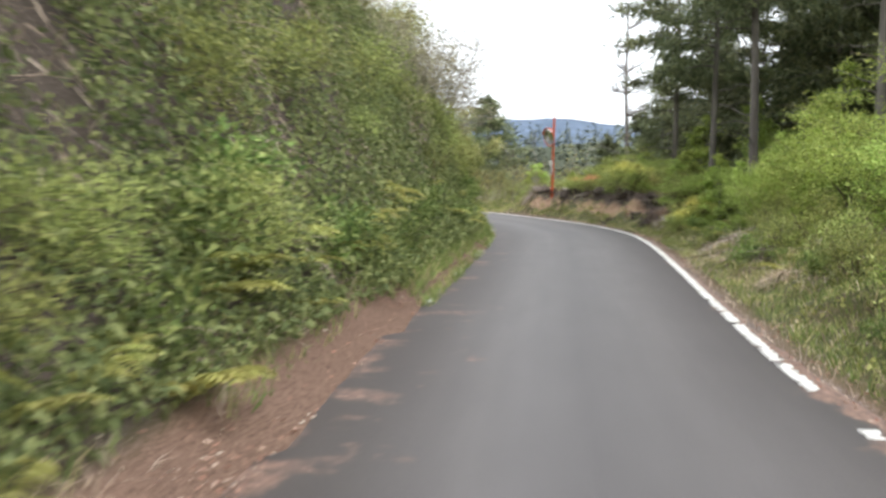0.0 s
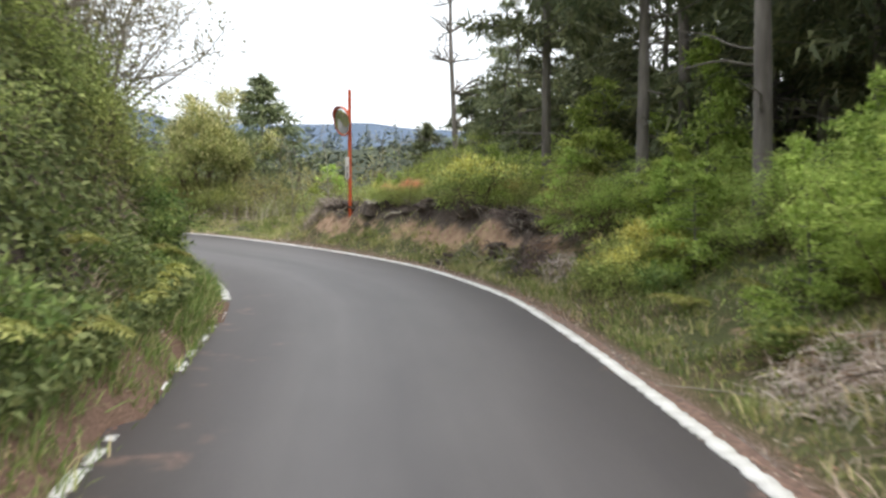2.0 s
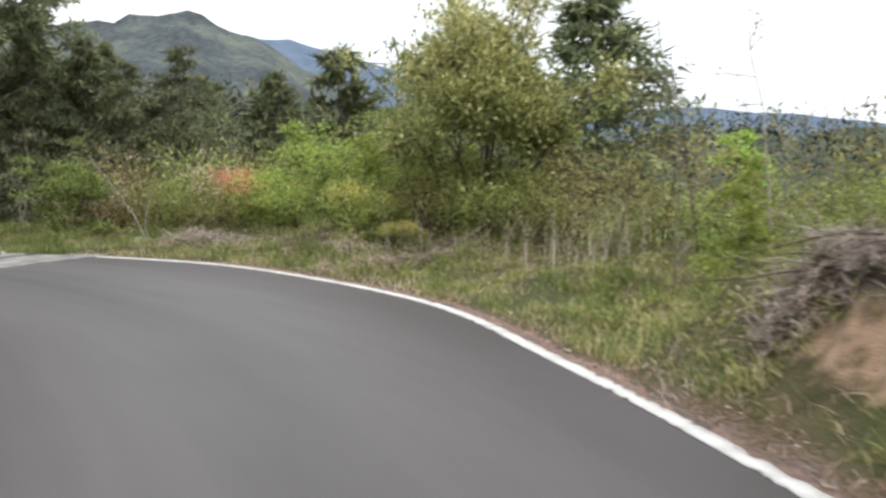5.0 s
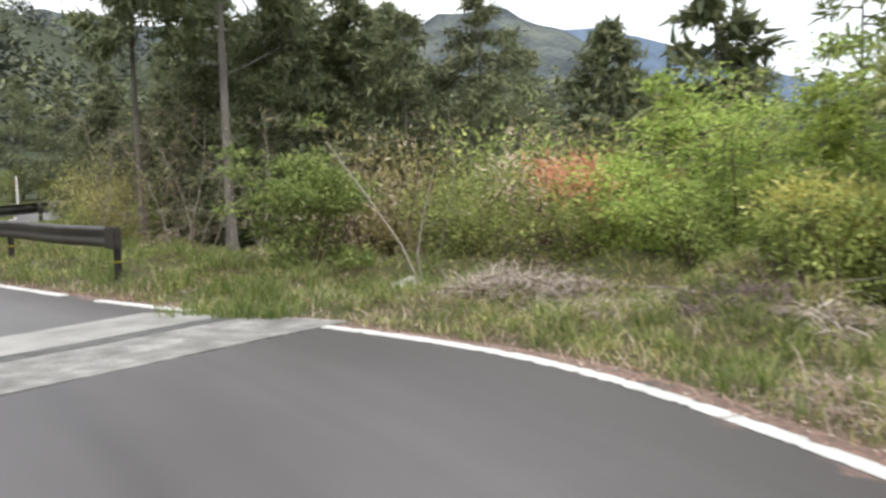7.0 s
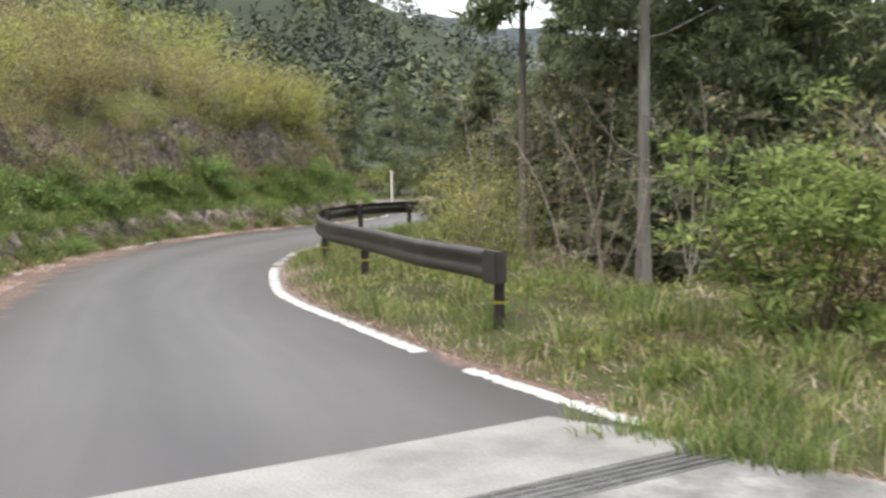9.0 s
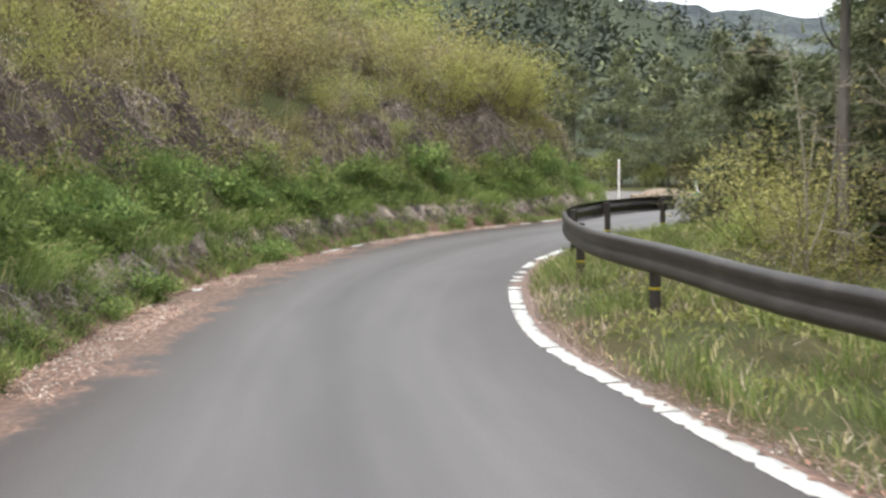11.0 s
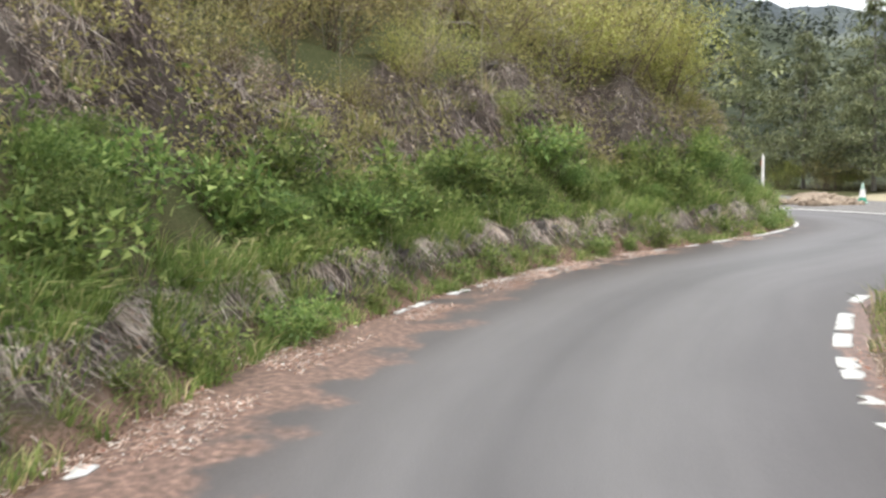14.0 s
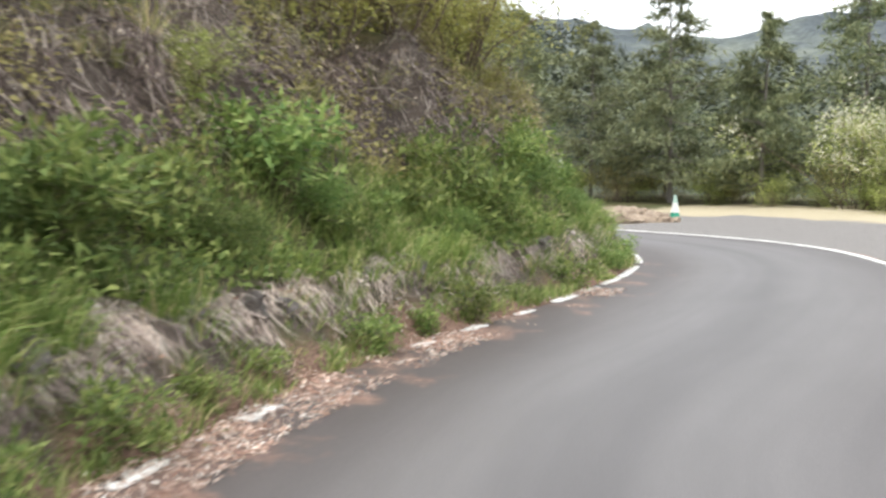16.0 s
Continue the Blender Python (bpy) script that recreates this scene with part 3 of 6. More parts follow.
attribute(rm, "across", across)
attribute(rm, "silt", silt)
ta = rm.attributes.new("track", "FLOAT_VECTOR", "POINT")
ta.data.foreach_set("vector", np.array(track, np.float32).ravel())
road = tagged(new("road", rm), "worn grey asphalt lane with tyre bands and red silt", "road", kind="structure")

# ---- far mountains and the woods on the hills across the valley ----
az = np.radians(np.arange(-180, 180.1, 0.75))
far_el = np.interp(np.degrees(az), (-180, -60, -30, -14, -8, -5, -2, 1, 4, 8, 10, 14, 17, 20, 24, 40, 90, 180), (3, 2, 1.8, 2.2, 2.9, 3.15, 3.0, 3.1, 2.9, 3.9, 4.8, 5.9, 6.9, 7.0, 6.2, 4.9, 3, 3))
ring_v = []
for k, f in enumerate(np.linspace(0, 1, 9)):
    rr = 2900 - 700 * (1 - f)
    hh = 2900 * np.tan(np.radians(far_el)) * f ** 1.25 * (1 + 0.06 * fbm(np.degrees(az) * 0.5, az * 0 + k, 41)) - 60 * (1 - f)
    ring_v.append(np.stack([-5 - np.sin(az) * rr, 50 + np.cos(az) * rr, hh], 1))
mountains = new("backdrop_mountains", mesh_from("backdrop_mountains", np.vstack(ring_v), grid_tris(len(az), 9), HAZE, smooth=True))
tagged(mountains, "mountain ridge beyond the valley, blue with painted haze", "mountains", kind="structure")

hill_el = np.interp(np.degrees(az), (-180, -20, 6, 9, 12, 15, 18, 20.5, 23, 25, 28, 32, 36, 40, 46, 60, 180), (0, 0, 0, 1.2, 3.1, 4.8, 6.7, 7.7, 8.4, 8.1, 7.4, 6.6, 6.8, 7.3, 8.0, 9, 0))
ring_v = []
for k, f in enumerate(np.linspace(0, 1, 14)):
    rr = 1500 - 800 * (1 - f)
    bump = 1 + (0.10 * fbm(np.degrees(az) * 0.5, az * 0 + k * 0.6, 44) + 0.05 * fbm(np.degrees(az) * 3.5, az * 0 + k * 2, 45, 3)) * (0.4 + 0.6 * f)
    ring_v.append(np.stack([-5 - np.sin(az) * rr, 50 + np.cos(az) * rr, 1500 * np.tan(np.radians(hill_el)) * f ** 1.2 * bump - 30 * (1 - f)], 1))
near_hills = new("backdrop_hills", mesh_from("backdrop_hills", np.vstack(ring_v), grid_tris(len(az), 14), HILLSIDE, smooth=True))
tagged(near_hills, "wooded mountain side greyed by painted haze, with pale clearings", "mountains", kind="structure")

wr = np.random.RandomState(77)
n_far, n_tuft = 3700, 46
a, rr = np.radians(np.where(wr.rand(n_far) < 0.14, wr.uniform(-22, 11, n_far), wr.uniform(11, 88, n_far))), 150 + 290 * wr.rand(n_far) ** 1.1
fx, fy = -5 - np.sin(a) * rr, 50 + np.cos(a) * rr
fz = ground_height(fx, fy)
hh, ww = wr.uniform(6, 10, n_far), wr.uniform(1.5, 2.6, n_far)
broad = wr.rand(n_far) < 0.35
tf = wr.rand(n_far, n_tuft) ** 0.8
wide = np.where(broad[:, None], np.sqrt(np.clip(1 - (2 * tf - 1) ** 2, 0, 1)), 1.02 - tf) * ww[:, None]
ta = wr.rand(n_far, n_tuft) * 6.283
TP = np.stack([fx[:, None] + np.cos(ta) * wide * 0.8, fy[:, None] + np.sin(ta) * wide * 0.8, fz[:, None] + hh[:, None] * tf], -1)
TD = np.stack([np.cos(ta), np.sin(ta), wr.uniform(-0.9, 0.3, ta.shape)], -1)
TS = np.stack([-np.sin(ta), np.cos(ta), wr.uniform(-0.4, 0.4, ta.shape)], -1)
LN = (0.36 + 0.30 * wide)[..., None]
FV = np.stack([TP - TD * LN * 0.4 + TS * LN * 0.5, TP - TD * LN * 0.4 - TS * LN * 0.5, TP + TD * LN], -2).reshape(-1, 3)
FF = np.arange(n_far * n_tuft * 3).reshape(-1, 3)
far_mesh = mesh_from("far_woods", FV, FF, FAR_LEAF)
attribute(far_mesh, "tone", np.repeat(np.clip(wr.rand(n_far) ** 2.2 + 0.25 * broad, 0, 1), n_tuft * 3))
far_woods = tagged(new("far_woods", far_mesh), "mixed dark forest on the hills across the valley", "woods", kind="stuff")

# ---- small builders ----
def part(name, bm, mat, parent, label="", smooth=False):
    me = bpy.data.meshes.new(name)
    bm.normal_update()
    bm.to_mesh(me)
    bm.free()
    for m in mat if isinstance(mat, (list, tuple)) else [mat]:
        me.materials.append(m)
    if smooth:
        me.polygons.foreach_set("use_smooth", np.ones(len(me.polygons), bool))
    ob = new(name, me)
    ob.parent = parent
    return tagged(ob, label)


def mesh_part(name, me, parent, label=""):
    ob = new(name, me)
    ob.parent = parent
    return tagged(ob, label)


def tube(bm, pts, radii, sides=6, cap=True):
    """A tapering tube along points."""
    rings = []
    pts = [Vector(p) for p in pts]
    for i, p in enumerate(pts):
        d = (pts[min(i + 1, len(pts) - 1)] - pts[max(i - 1, 0)]).normalized()
        u = d.cross(Vector((0.31, 0.17, 0.93)))
        if u.length < 0.1:
            u = d.cross(Vector((1, 0, 0)))
        u.normalize()
        v = d.cross(u)
        rings.append([bm.verts.new(p + (u * math.cos(a) + v * math.sin(a)) * radii[i]) for a in (2 * math.pi * k / sides for k in range(sides))])
    for a, b in zip(rings, rings[1:]):
        for k in range(sides):
            bm.faces.new((a[k], a[(k + 1) % sides], b[(k + 1) % sides], b[k]))
    if cap:
        bm.faces.new(rings[0][::-1])
        bm.faces.new(rings[-1])


def lathe(bm, profile, sides=24):
    """A turned body round z from (radius, height) pairs."""
    rings = []
    for r, z in profile:
        rings.append([bm.verts.new((r * math.cos(2 * math.pi * k / sides), r * math.sin(2 * math.pi * k / sides), z)) for k in range(sides)])
    for a, b in zip(rings, rings[1:]):
        for k in range(sides):
            bm.faces.new((a[k], a[(k + 1) % sides], b[(k + 1) % sides], b[k]))
    bm.faces.new(rings[0][::-1])
    bm.faces.new(rings[-1])


def box(bm, size, m=None, bevel=0.0):
    r = bmesh.ops.create_cube(bm, size=1.0, matrix=(m or Matrix()) @ Matrix.Diagonal((*size, 1)))
    if bevel:
        edges = list({e for v in r["verts"] for e in v.link_edges})
        bmesh.ops.bevel(bm, geom=edges, offset=bevel, segments=2, affect="EDGES")


def z_at(x, y):
    return float(ground_height(np.array([x]), np.array([y]))[0])


# ---- painted lines: worn strips with chipped edges ----
RUN_R = np.concatenate([[0], np.cumsum(np.linalg.norm(np.diff(EDGE_R, axis=0), axis=1))])
RUN_L = np.concatenate([[0], np.cumsum(np.linalg.norm(np.diff(EDGE_L, axis=0), axis=1))])


def paint_strip(name, line, norm, runs, start, stop, width, parent, rng, chip=0.03, z=0.016):
    """Paint from start to stop metres along an edge, edges chipped."""
    n = max(2, int((stop - start) / 0.06))
    v = []
    for i in range(n + 1):
        u = start + (stop - start) * i / n
        c = np.array([np.interp(u, runs, line[:, a]) for a in (0, 1)])
        w = np.array([np.interp(u, runs, norm[:, a]) for a in (0, 1)])
        e0, e1 = (rng.random() ** 5 * chip * 1.4 for _ in (0, 1))
        a, b = c + w * (-width / 2 + e0), c + w * (width / 2 - e1)
        v += [(a[0], a[1], z), (b[0], b[1], z), (a[0], a[1], z - 0.012), (b[0], b[1], z - 0.012)]
    f = []
    for i in range(n):
        q = 4 * i
        for a, b, c, d in ((0, 1, 5, 4), (2, 0, 4, 6), (1, 3, 7, 5)):
            f += [(q + a, q + b, q + c), (q + a, q + c, q + d)]
    f += [(0, 2, 3), (0, 3, 1), (4 * n, 4 * n + 1, 4 * n + 3), (4 * n, 4 * n + 3, 4 * n + 2)]
    return mesh_part(name, mesh_from(name, v, f, PAINT), parent)


rng = random.Random(4)
edge_line = tagged(new("edge_line"), "solid white painted edge line, chipped along its sides", "road line", kind="structure")


def run_at(runs, station):
    return float(np.interp(station * STEP, np.arange(len(runs)), runs))


for a, b in ((0.3, 0.62), (0.7, 1.2), (1.25, 1.6), (1.65, 1.74), (1.8, 1.84), (2.05, 2.26), (2.29, 2.76), (2.79, 2.98), (3.01, 3.2), (3.22, 3.47), (3.5, 3.68), (3.7, 3.78), (3.79, 3.95)):
    paint_strip("paint", EDGE_R, NORM_R, RUN_R, run_at(RUN_R, a), run_at(RUN_R, b), 0.15, edge_line, rng, 0.07)
u, stop_solid = run_at(RUN_R, 3.97), run_at(RUN_R, 15.07)
while u < stop_solid:
    end = min(u + rng.uniform(4, 9), stop_solid)
    paint_strip("paint", EDGE_R, NORM_R, RUN_R, u, end, 0.15, edge_line, rng, 0.035)
    u = end + rng.uniform(0.02, 0.06)
for a, b in ((15.43, 16.11), (16.4, 17.0), (17.02, 17.3), (17.33, 17.8), (17.83, 18.46), (18.5, 18.58), (18.62, 18.95), (19.0, 19.06), (19.3, 19.34), (19.45, 19.5), (19.7, 19.78), (20.0, 20.3), (20.5, 20.75), (20.85, 21.3),
             (21.73, 21.95), (22.8, 24.0), (24.01, 26.0), (26.02, 28.5)):
    paint_strip("paint", EDGE_R, NORM_R, RUN_R, run_at(RUN_R, a), run_at(RUN_R, b), 0.17 if a < 22 else 0.15, edge_line, rng, 0.06 if a < 22 else 0.02)

broken_line = tagged(new("broken_edge_line"), "worn white edge line, mostly scraped off or buried in silt", "road line", kind="structure")
for a, b, width in ((3.02, 3.08, .13), (3.5, 3.53, .06), (3.78, 3.97, .12), (4.56, 4.65, .15), (4.67, 4.73, .1), (4.77, 4.79, .1), (4.99, 5.01, .1), (5.08, 5.16, .1), (5.26, 5.35, .15), (5.42, 5.5, .08), (5.64, 5.74, .09), (5.9, 5.93, .1), (6.1, 6.33, .12), (6.95, 7.35, .17), (7.38, 7.9, .15),
                    (8.1, 8.2, .1), (8.46, 8.74, .1), (18.3, 18.36, .13), (19.93, 20.03, .08), (20.09, 20.24, .13), (20.46, 20.62, .12), (20.74, 20.81, .1), (20.93, 21.09, .12), (21.36, 21.48, .14), (22.16, 22.26, .12), (22.46, 22.58, .13), (22.82, 22.93, .1),
                    (23.13, 23.3, .13), (23.43, 23.53, .11), (23.62, 23.98, .12), (24.0, 24.31, .13), (24.5, 25.3, .13)):
    paint_strip("paint", EDGE_L, NORM_L, RUN_L, run_at(RUN_L, a), run_at(RUN_L, b), width, broken_line, rng, 0.07)

# ---- concrete drain across the road ----
drain = tagged(new("road_drain"), "pale concrete strip across the road with a grated gutter", "drain", kind="structure")
D0, DIR = np.array([-8.85, 56.76]), np.array([-0.19, -0.98])
DIR = DIR / np.linalg.norm(DIR)
SIDE = np.array([DIR[1], -DIR[0]])  # towards the way ahead
if SIDE[0] > 0:
    SIDE = -SIDE


GUTTER = -0.22


def drain_slab(name, near, far, length, skew, mat):
    """A slab of the strip between two distances from the gutter, with an uneven outer end."""
    bm = bmesh.new()
    n = 14
    rows = []
    for i in range(n + 1):
        l = length * i / n
        row = []
        for w in (near, (near * 2 + far) / 3, (near + far * 2) / 3, far):
            p = D0 + DIR * (l + (skew * w if i == 0 else 0)) + SIDE * w
            row.append(bm.verts.new((p[0], p[1], 0.022 + 0.003 * math.sin(l * 2.3 + w))))
        rows.append(row)
    for a, b in zip(rows, rows[1:]):
        for k in range(3):
            bm.faces.new((a[k], a[k + 1], b[k + 1], b[k]))
    ext = bmesh.ops.extrude_face_region(bm, geom=bm.faces[:])
    for v in [g for g in ext["geom"] if isinstance(g, bmesh.types.BMVert)]:
        v.co.z -= 0.05
    bmesh.ops.recalc_face_normals(bm, faces=bm.faces)
    return part(name, bm, mat, drain)


drain_slab("concrete_apron", GUTTER + 0.17, 1.05, 5.6, 0.35, CONCRETE)
drain_slab("concrete_apron", GUTTER - 0.17, -1.65, 5.4, 0.1, CONCRETE_OLD)
gm2 = bmesh.new()
p, q = D0 + SIDE * GUTTER, D0 + DIR * 5.5 + SIDE * GUTTER
box(gm2, (5.5, 0.3, 0.03), pose(*((p + q) / 2), -0.02, 0, 0, math.degrees(math.atan2(DIR[1], DIR[0]))))
part("gutter", gm2, INK, drain, "dark gutter bed")
turn = math.degrees(math.atan2(DIR[1], DIR[0]))
for k in range(34):
    bm = bmesh.new()
    a = D0 + DIR * (1.0 + 4.4 * k / 33) + SIDE * GUTTER
    box(bm, (0.012, 0.3, 0.012), pose(a[0], a[1], 0.012, 0, 0, turn), 0.003)
    part("cross_bar", bm, STEEL, drain)
for w in (-0.14, -0.07, 0.0, 0.07, 0.14):
    bm = bmesh.new()
    a = D0 + DIR * 2.75 + SIDE * (GUTTER + w)
    box(bm, (5.5, 0.022, 0.02), pose(a[0], a[1], 0.014, 0, 0, math.degrees(math.atan2(DIR[1], DIR[0]))), 0.004)
    part("grate_bar", bm, STEEL, drain)

# ---- guard rail ----
RAIL_LINE = spline([(-12.36, 58.72), (-13.1, 59.06), (-14.3, 59.52), (-16.35, 60.58), (-18.4, 61.55), (-20.1, 62.65), (-21.7, 63.9), (-22.8, 64.9), (-23.8, 66.05), (-24.7, 67.4), (-25.35, 68.8), (-25.7, 70.2)], 8)
RAIL_N = normals_of(RAIL_LINE)
guard_rail = tagged(new("guard_rail"), "dark brown painted steel crash barrier on posts in grass", "guard rail")
W_SHAPE = [(o * 0.65, h * 0.88) for o, h in [(0.0, 0.175), (-0.03, 0.16), (-0.075, 0.125), (-0.08, 0.09), (-0.035, 0.045), (-0.012, 0.0), (-0.035, -0.045), (-0.08, -0.09), (-0.075, -0.125), (-0.03, -0.16), (0.0, -0.175)]]
bm = bmesh.new()
rows = []
RAIL_Z = 0.735
for p, w in zip(RAIL_LINE, RAIL_N):
    rows.append([bm.verts.new((p[0] + w[0] * o, p[1] + w[1] * o, RAIL_Z + h)) for o, h in W_SHAPE] + [bm.verts.new((p[0] + w[0] * (o + 0.006), p[1] + w[1] * (o + 0.006), RAIL_Z + h)) for o, h in W_SHAPE[::-1]])
for a, b in zip(rows, rows[1:]):
    for k in range(len(a)):
        bm.faces.new((a[k], a[(k + 1) % len(a)], b[(k + 1) % len(a)], b[k]))
bm.faces.new(rows[0])
bm.faces.new(rows[-1][::-1])
bmesh.ops.recalc_face_normals(bm, faces=bm.faces)
part("rail_beam", bm, RAIL, guard_rail, smooth=True)
for p, w, d in ((RAIL_LINE[0], RAIL_N[0], RAIL_LINE[0] - RAIL_LINE[1]), (RAIL_LINE[-1], RAIL_N[-1], RAIL_LINE[-1] - RAIL_LINE[-2])):
    bm = bmesh.new()
    d = d / np.linalg.norm(d)
    box(bm, (0.36, 0.12, 0.318), pose(p[0] + d[0] * 0.06 + w[0] * -0.03, p[1] + d[1] * 0.06 + w[1] * -0.03, RAIL_Z, 0, 0, math.degrees(math.atan2(d[1], d[0]))), 0.018)
    part("end_cap", bm, RAIL, guard_rail)
for at in ((-12.5, 58.75), (-16.95, 60.85), (-20.0, 62.45), (-22.9, 64.9), (-24.9, 67.3), (-25.65, 69.9)):
    k = int(np.linalg.norm(RAIL_LINE - np.array(at), axis=1).argmin())
    p, w = RAIL_LINE[k], RAIL_N[k]
    x, y = p + w * 0.09
    g = z_at(x, y)
    bm = bmesh.new()
    lathe(bm, [(0.057, g - 0.3), (0.057, RAIL_Z + 0.12), (0.045, RAIL_Z + 0.13)], 16)
    bmesh.ops.translate(bm, vec=(x, y, 0), verts=bm.verts)
    post = part("post", bm, RAIL, guard_rail, smooth=False)
    bm = bmesh.new()
    lathe(bm, [(0.059, g + 0.25), (0.059, g + 0.275)], 16)
    bmesh.ops.translate(bm, vec=(x, y, 0), verts=bm.verts)
    part("reflective_band", bm, REFLECT, post, "thin yellow reflective band")
    bm = bmesh.new()
    box(bm, (0.08, 0.09, 0.2), pose(p[0] + w[0] * 0.035, p[1] + w[1] * 0.035, RAIL_Z, 0, 0, math.degrees(math.atan2(w[1], w[0]))), 0.006)
    part("bracket", bm, RAIL, post)

# ---- traffic mirror ----
MX, MY = 4.63, 43.7
mg = z_at(MX, MY)
traffic_mirror = tagged(new("traffic_mirror"), "round convex road mirror on a tall orange pole", "traffic mirror")
bm = bmesh.new()
lathe(bm, [(0.045, mg - 0.3), (0.045, 4.14), (0.038, 4.17), (0.01, 4.18)], 20)
bmesh.ops.translate(bm, vec=(MX, MY, 0), verts=bm.verts)
part("pole", bm, ORANGE, traffic_mirror)
FACE = Vector((-0.86, -0.47, -0.17)).normalized()
mm = Matrix.Translation((MX, MY, 3.37)) @ FACE.to_track_quat("Z", "Y").to_matrix().to_4x4() @ Matrix.Translation((0, 0, 0.24))


def turned(profile, sides=40):
    b = bmesh.new()
    lathe(b, profile, sides)
    bmesh.ops.transform(b, matrix=mm, verts=b.verts)
    return b


MIRROR = surface("mirror_glass", [(0.3, (0.72, 0.76, 0.74)), (0.7, (0.8, 0.83, 0.81))], 2, 0.06, 1.0, 0, fine_mix=0.0)
part("mirror_face", turned([(0.38, 0.0), (0.38, 0.012), (0.30, 0.035), (0.2, 0.05), (0.1, 0.059), (0.01, 0.062)]), MIRROR, traffic_mirror, "convex mirror glass", True)
part("rim", turned([(0.375, -0.03), (0.395, -0.03), (0.402, 0.0), (0.395, 0.02), (0.383, 0.025), (0.381, 0.0)]), ORANGE, traffic_mirror, "orange rim")
part("back", turned([(0.12, -0.06), (0.3, -0.05), (0.39, -0.02), (0.37, -0.012)]), FADED, traffic_mirror, "faded orange back shell", True)
bm = bmesh.new()
hood = []
for k in range(17):
    a = radians(-75 + 150 * k / 16)
    hood.append([bm.verts.new((r * math.sin(a), r * math.cos(a), z)) for r, z in ((0.402, 0.0), (0.408, 0.06 * math.cos(a * 0.9) + 0.02), (0.403, 0.06 * math.cos(a * 0.9) + 0.02), (0.396, 0.0))])
for a, b in zip(hood, hood[1:]):
    for k in range(4):
        bm.faces.new((a[k], a[(k + 1) % 4], b[(k + 1) % 4], b[k]))
up = mm.to_3x3().inverted() @ Vector((0, 0, 1))
turn = math.atan2(up.x, up.y)
bmesh.ops.transform(bm, matrix=mm @ Matrix.Rotation(-turn, 4, "Z"), verts=bm.verts)
part("hood", bm, ORANGE, traffic_mirror)
bm = bmesh.new()
box(bm, (0.05, 0.05, 0.26), mm @ Matrix.Translation((0, 0, -0.15)), 0.006)
part("bracket", bm, ORANGE, traffic_mirror)
pv = Matrix.Translation((MX - 0.075, MY - 0.055, 2.08)) @ pose(0, 0, 0, 0, 0, -32)
bm = bmesh.new()
box(bm, (0.11, 0.008, 0.58), pv, 0.003)
plate = part("plate", bm, PLATE, traffic_mirror, "narrow white plate with dark marks")
for k, (h, dz) in enumerate(((0.045, -0.23), (0.05, -0.17), (0.045, -0.11), (0.03, -0.04), (0.03, 0.02))):
    bm = bmesh.new()
    box(bm, (0.05, 0.004, h), pv @ Matrix.Translation((0, -0.006, dz)))
    part("mark", bm, INK, plate)

# ---- white marker post, cone and stone heap at the lay-by ----
wx, wy = -43.1, 85.1
marker_post = tagged(new("marker_post"), "slim white roadside marker post with pointed top", "marker post")
bm = bmesh.new()
lathe(bm, [(0.05, z_at(wx, wy) - 0.2), (0.05, 1.62), (0.01, 1.72)], 12)
bmesh.ops.translate(bm, vec=(wx, wy, 0), verts=bm.verts)
part("shaft", bm, PLATE, marker_post)
bm = bmesh.new()
box(bm, (0.11, 0.03, 0.2), pose(wx - 0.05, wy - 0.04, 1.42, 0, 0, -40), 0.01)
part("reflector", bm, FADED, marker_post, "small orange reflector")

cx, cy = -41.25, 87.9
cg = z_at(cx, cy)
traffic_cone = tagged(new("traffic_cone"), "faded green and white traffic cone on gravel", "traffic cone")
for nm, mt, prof in (("base", CONE_PALE, [(0.2, 0.0), (0.2, 0.03), (0.15, 0.04)]), ("lower_cone", CONE_GREEN, [(0.145, 0.04), (0.118, 0.2)]), ("white_band", PLATE, [(0.118, 0.201), (0.07, 0.48)]), ("tip", CONE_PALE, [(0.07, 0.481), (0.05, 0.6), (0.03, 0.7)])):
    bm = bmesh.new()
    lathe(bm, prof, 20)
    bmesh.ops.translate(bm, vec=(cx, cy, cg), verts=bm.verts)
    part(nm, bm, mt, traffic_cone)

# ---- plants: builders ----
R = np.random.RandomState(11)


def unit(v):
    return v / np.maximum(np.linalg.norm(v, axis=-1, keepdims=True), 1e-6)


def leaf_arrays(P, D, L, W, fold=0.25, droop=0.15, rs=R):
    """Pointed folded leaves: base P, way D, length L, width W. Returns vertices and triangles."""
    n = len(P)
    D = unit(D)
    ref = unit(rs.normal(size=(n, 3)) * 0.6 + np.array([0, 0, 1.0]))
    S = unit(np.cross(D, ref))
    U = np.cross(S, D)
    L, W = np.broadcast_to(L, n)[:, None], np.broadcast_to(W, n)[:, None]
    mid = P + D * L * 0.45
    a = mid + S * W * 0.5 + U * W * fold
    b = mid - S * W * 0.5 + U * W * fold
    tip = P + D * L - np.array([0, 0, 1.0]) * L * droop
    V = np.stack([P, a, tip, b], 1).reshape(-1, 3)
    i = np.arange(n) * 4
    F = np.stack([np.stack([i, i + 1, i + 2], 1), np.stack([i, i + 2, i + 3], 1)], 1).reshape(-1, 3)
    return V, F


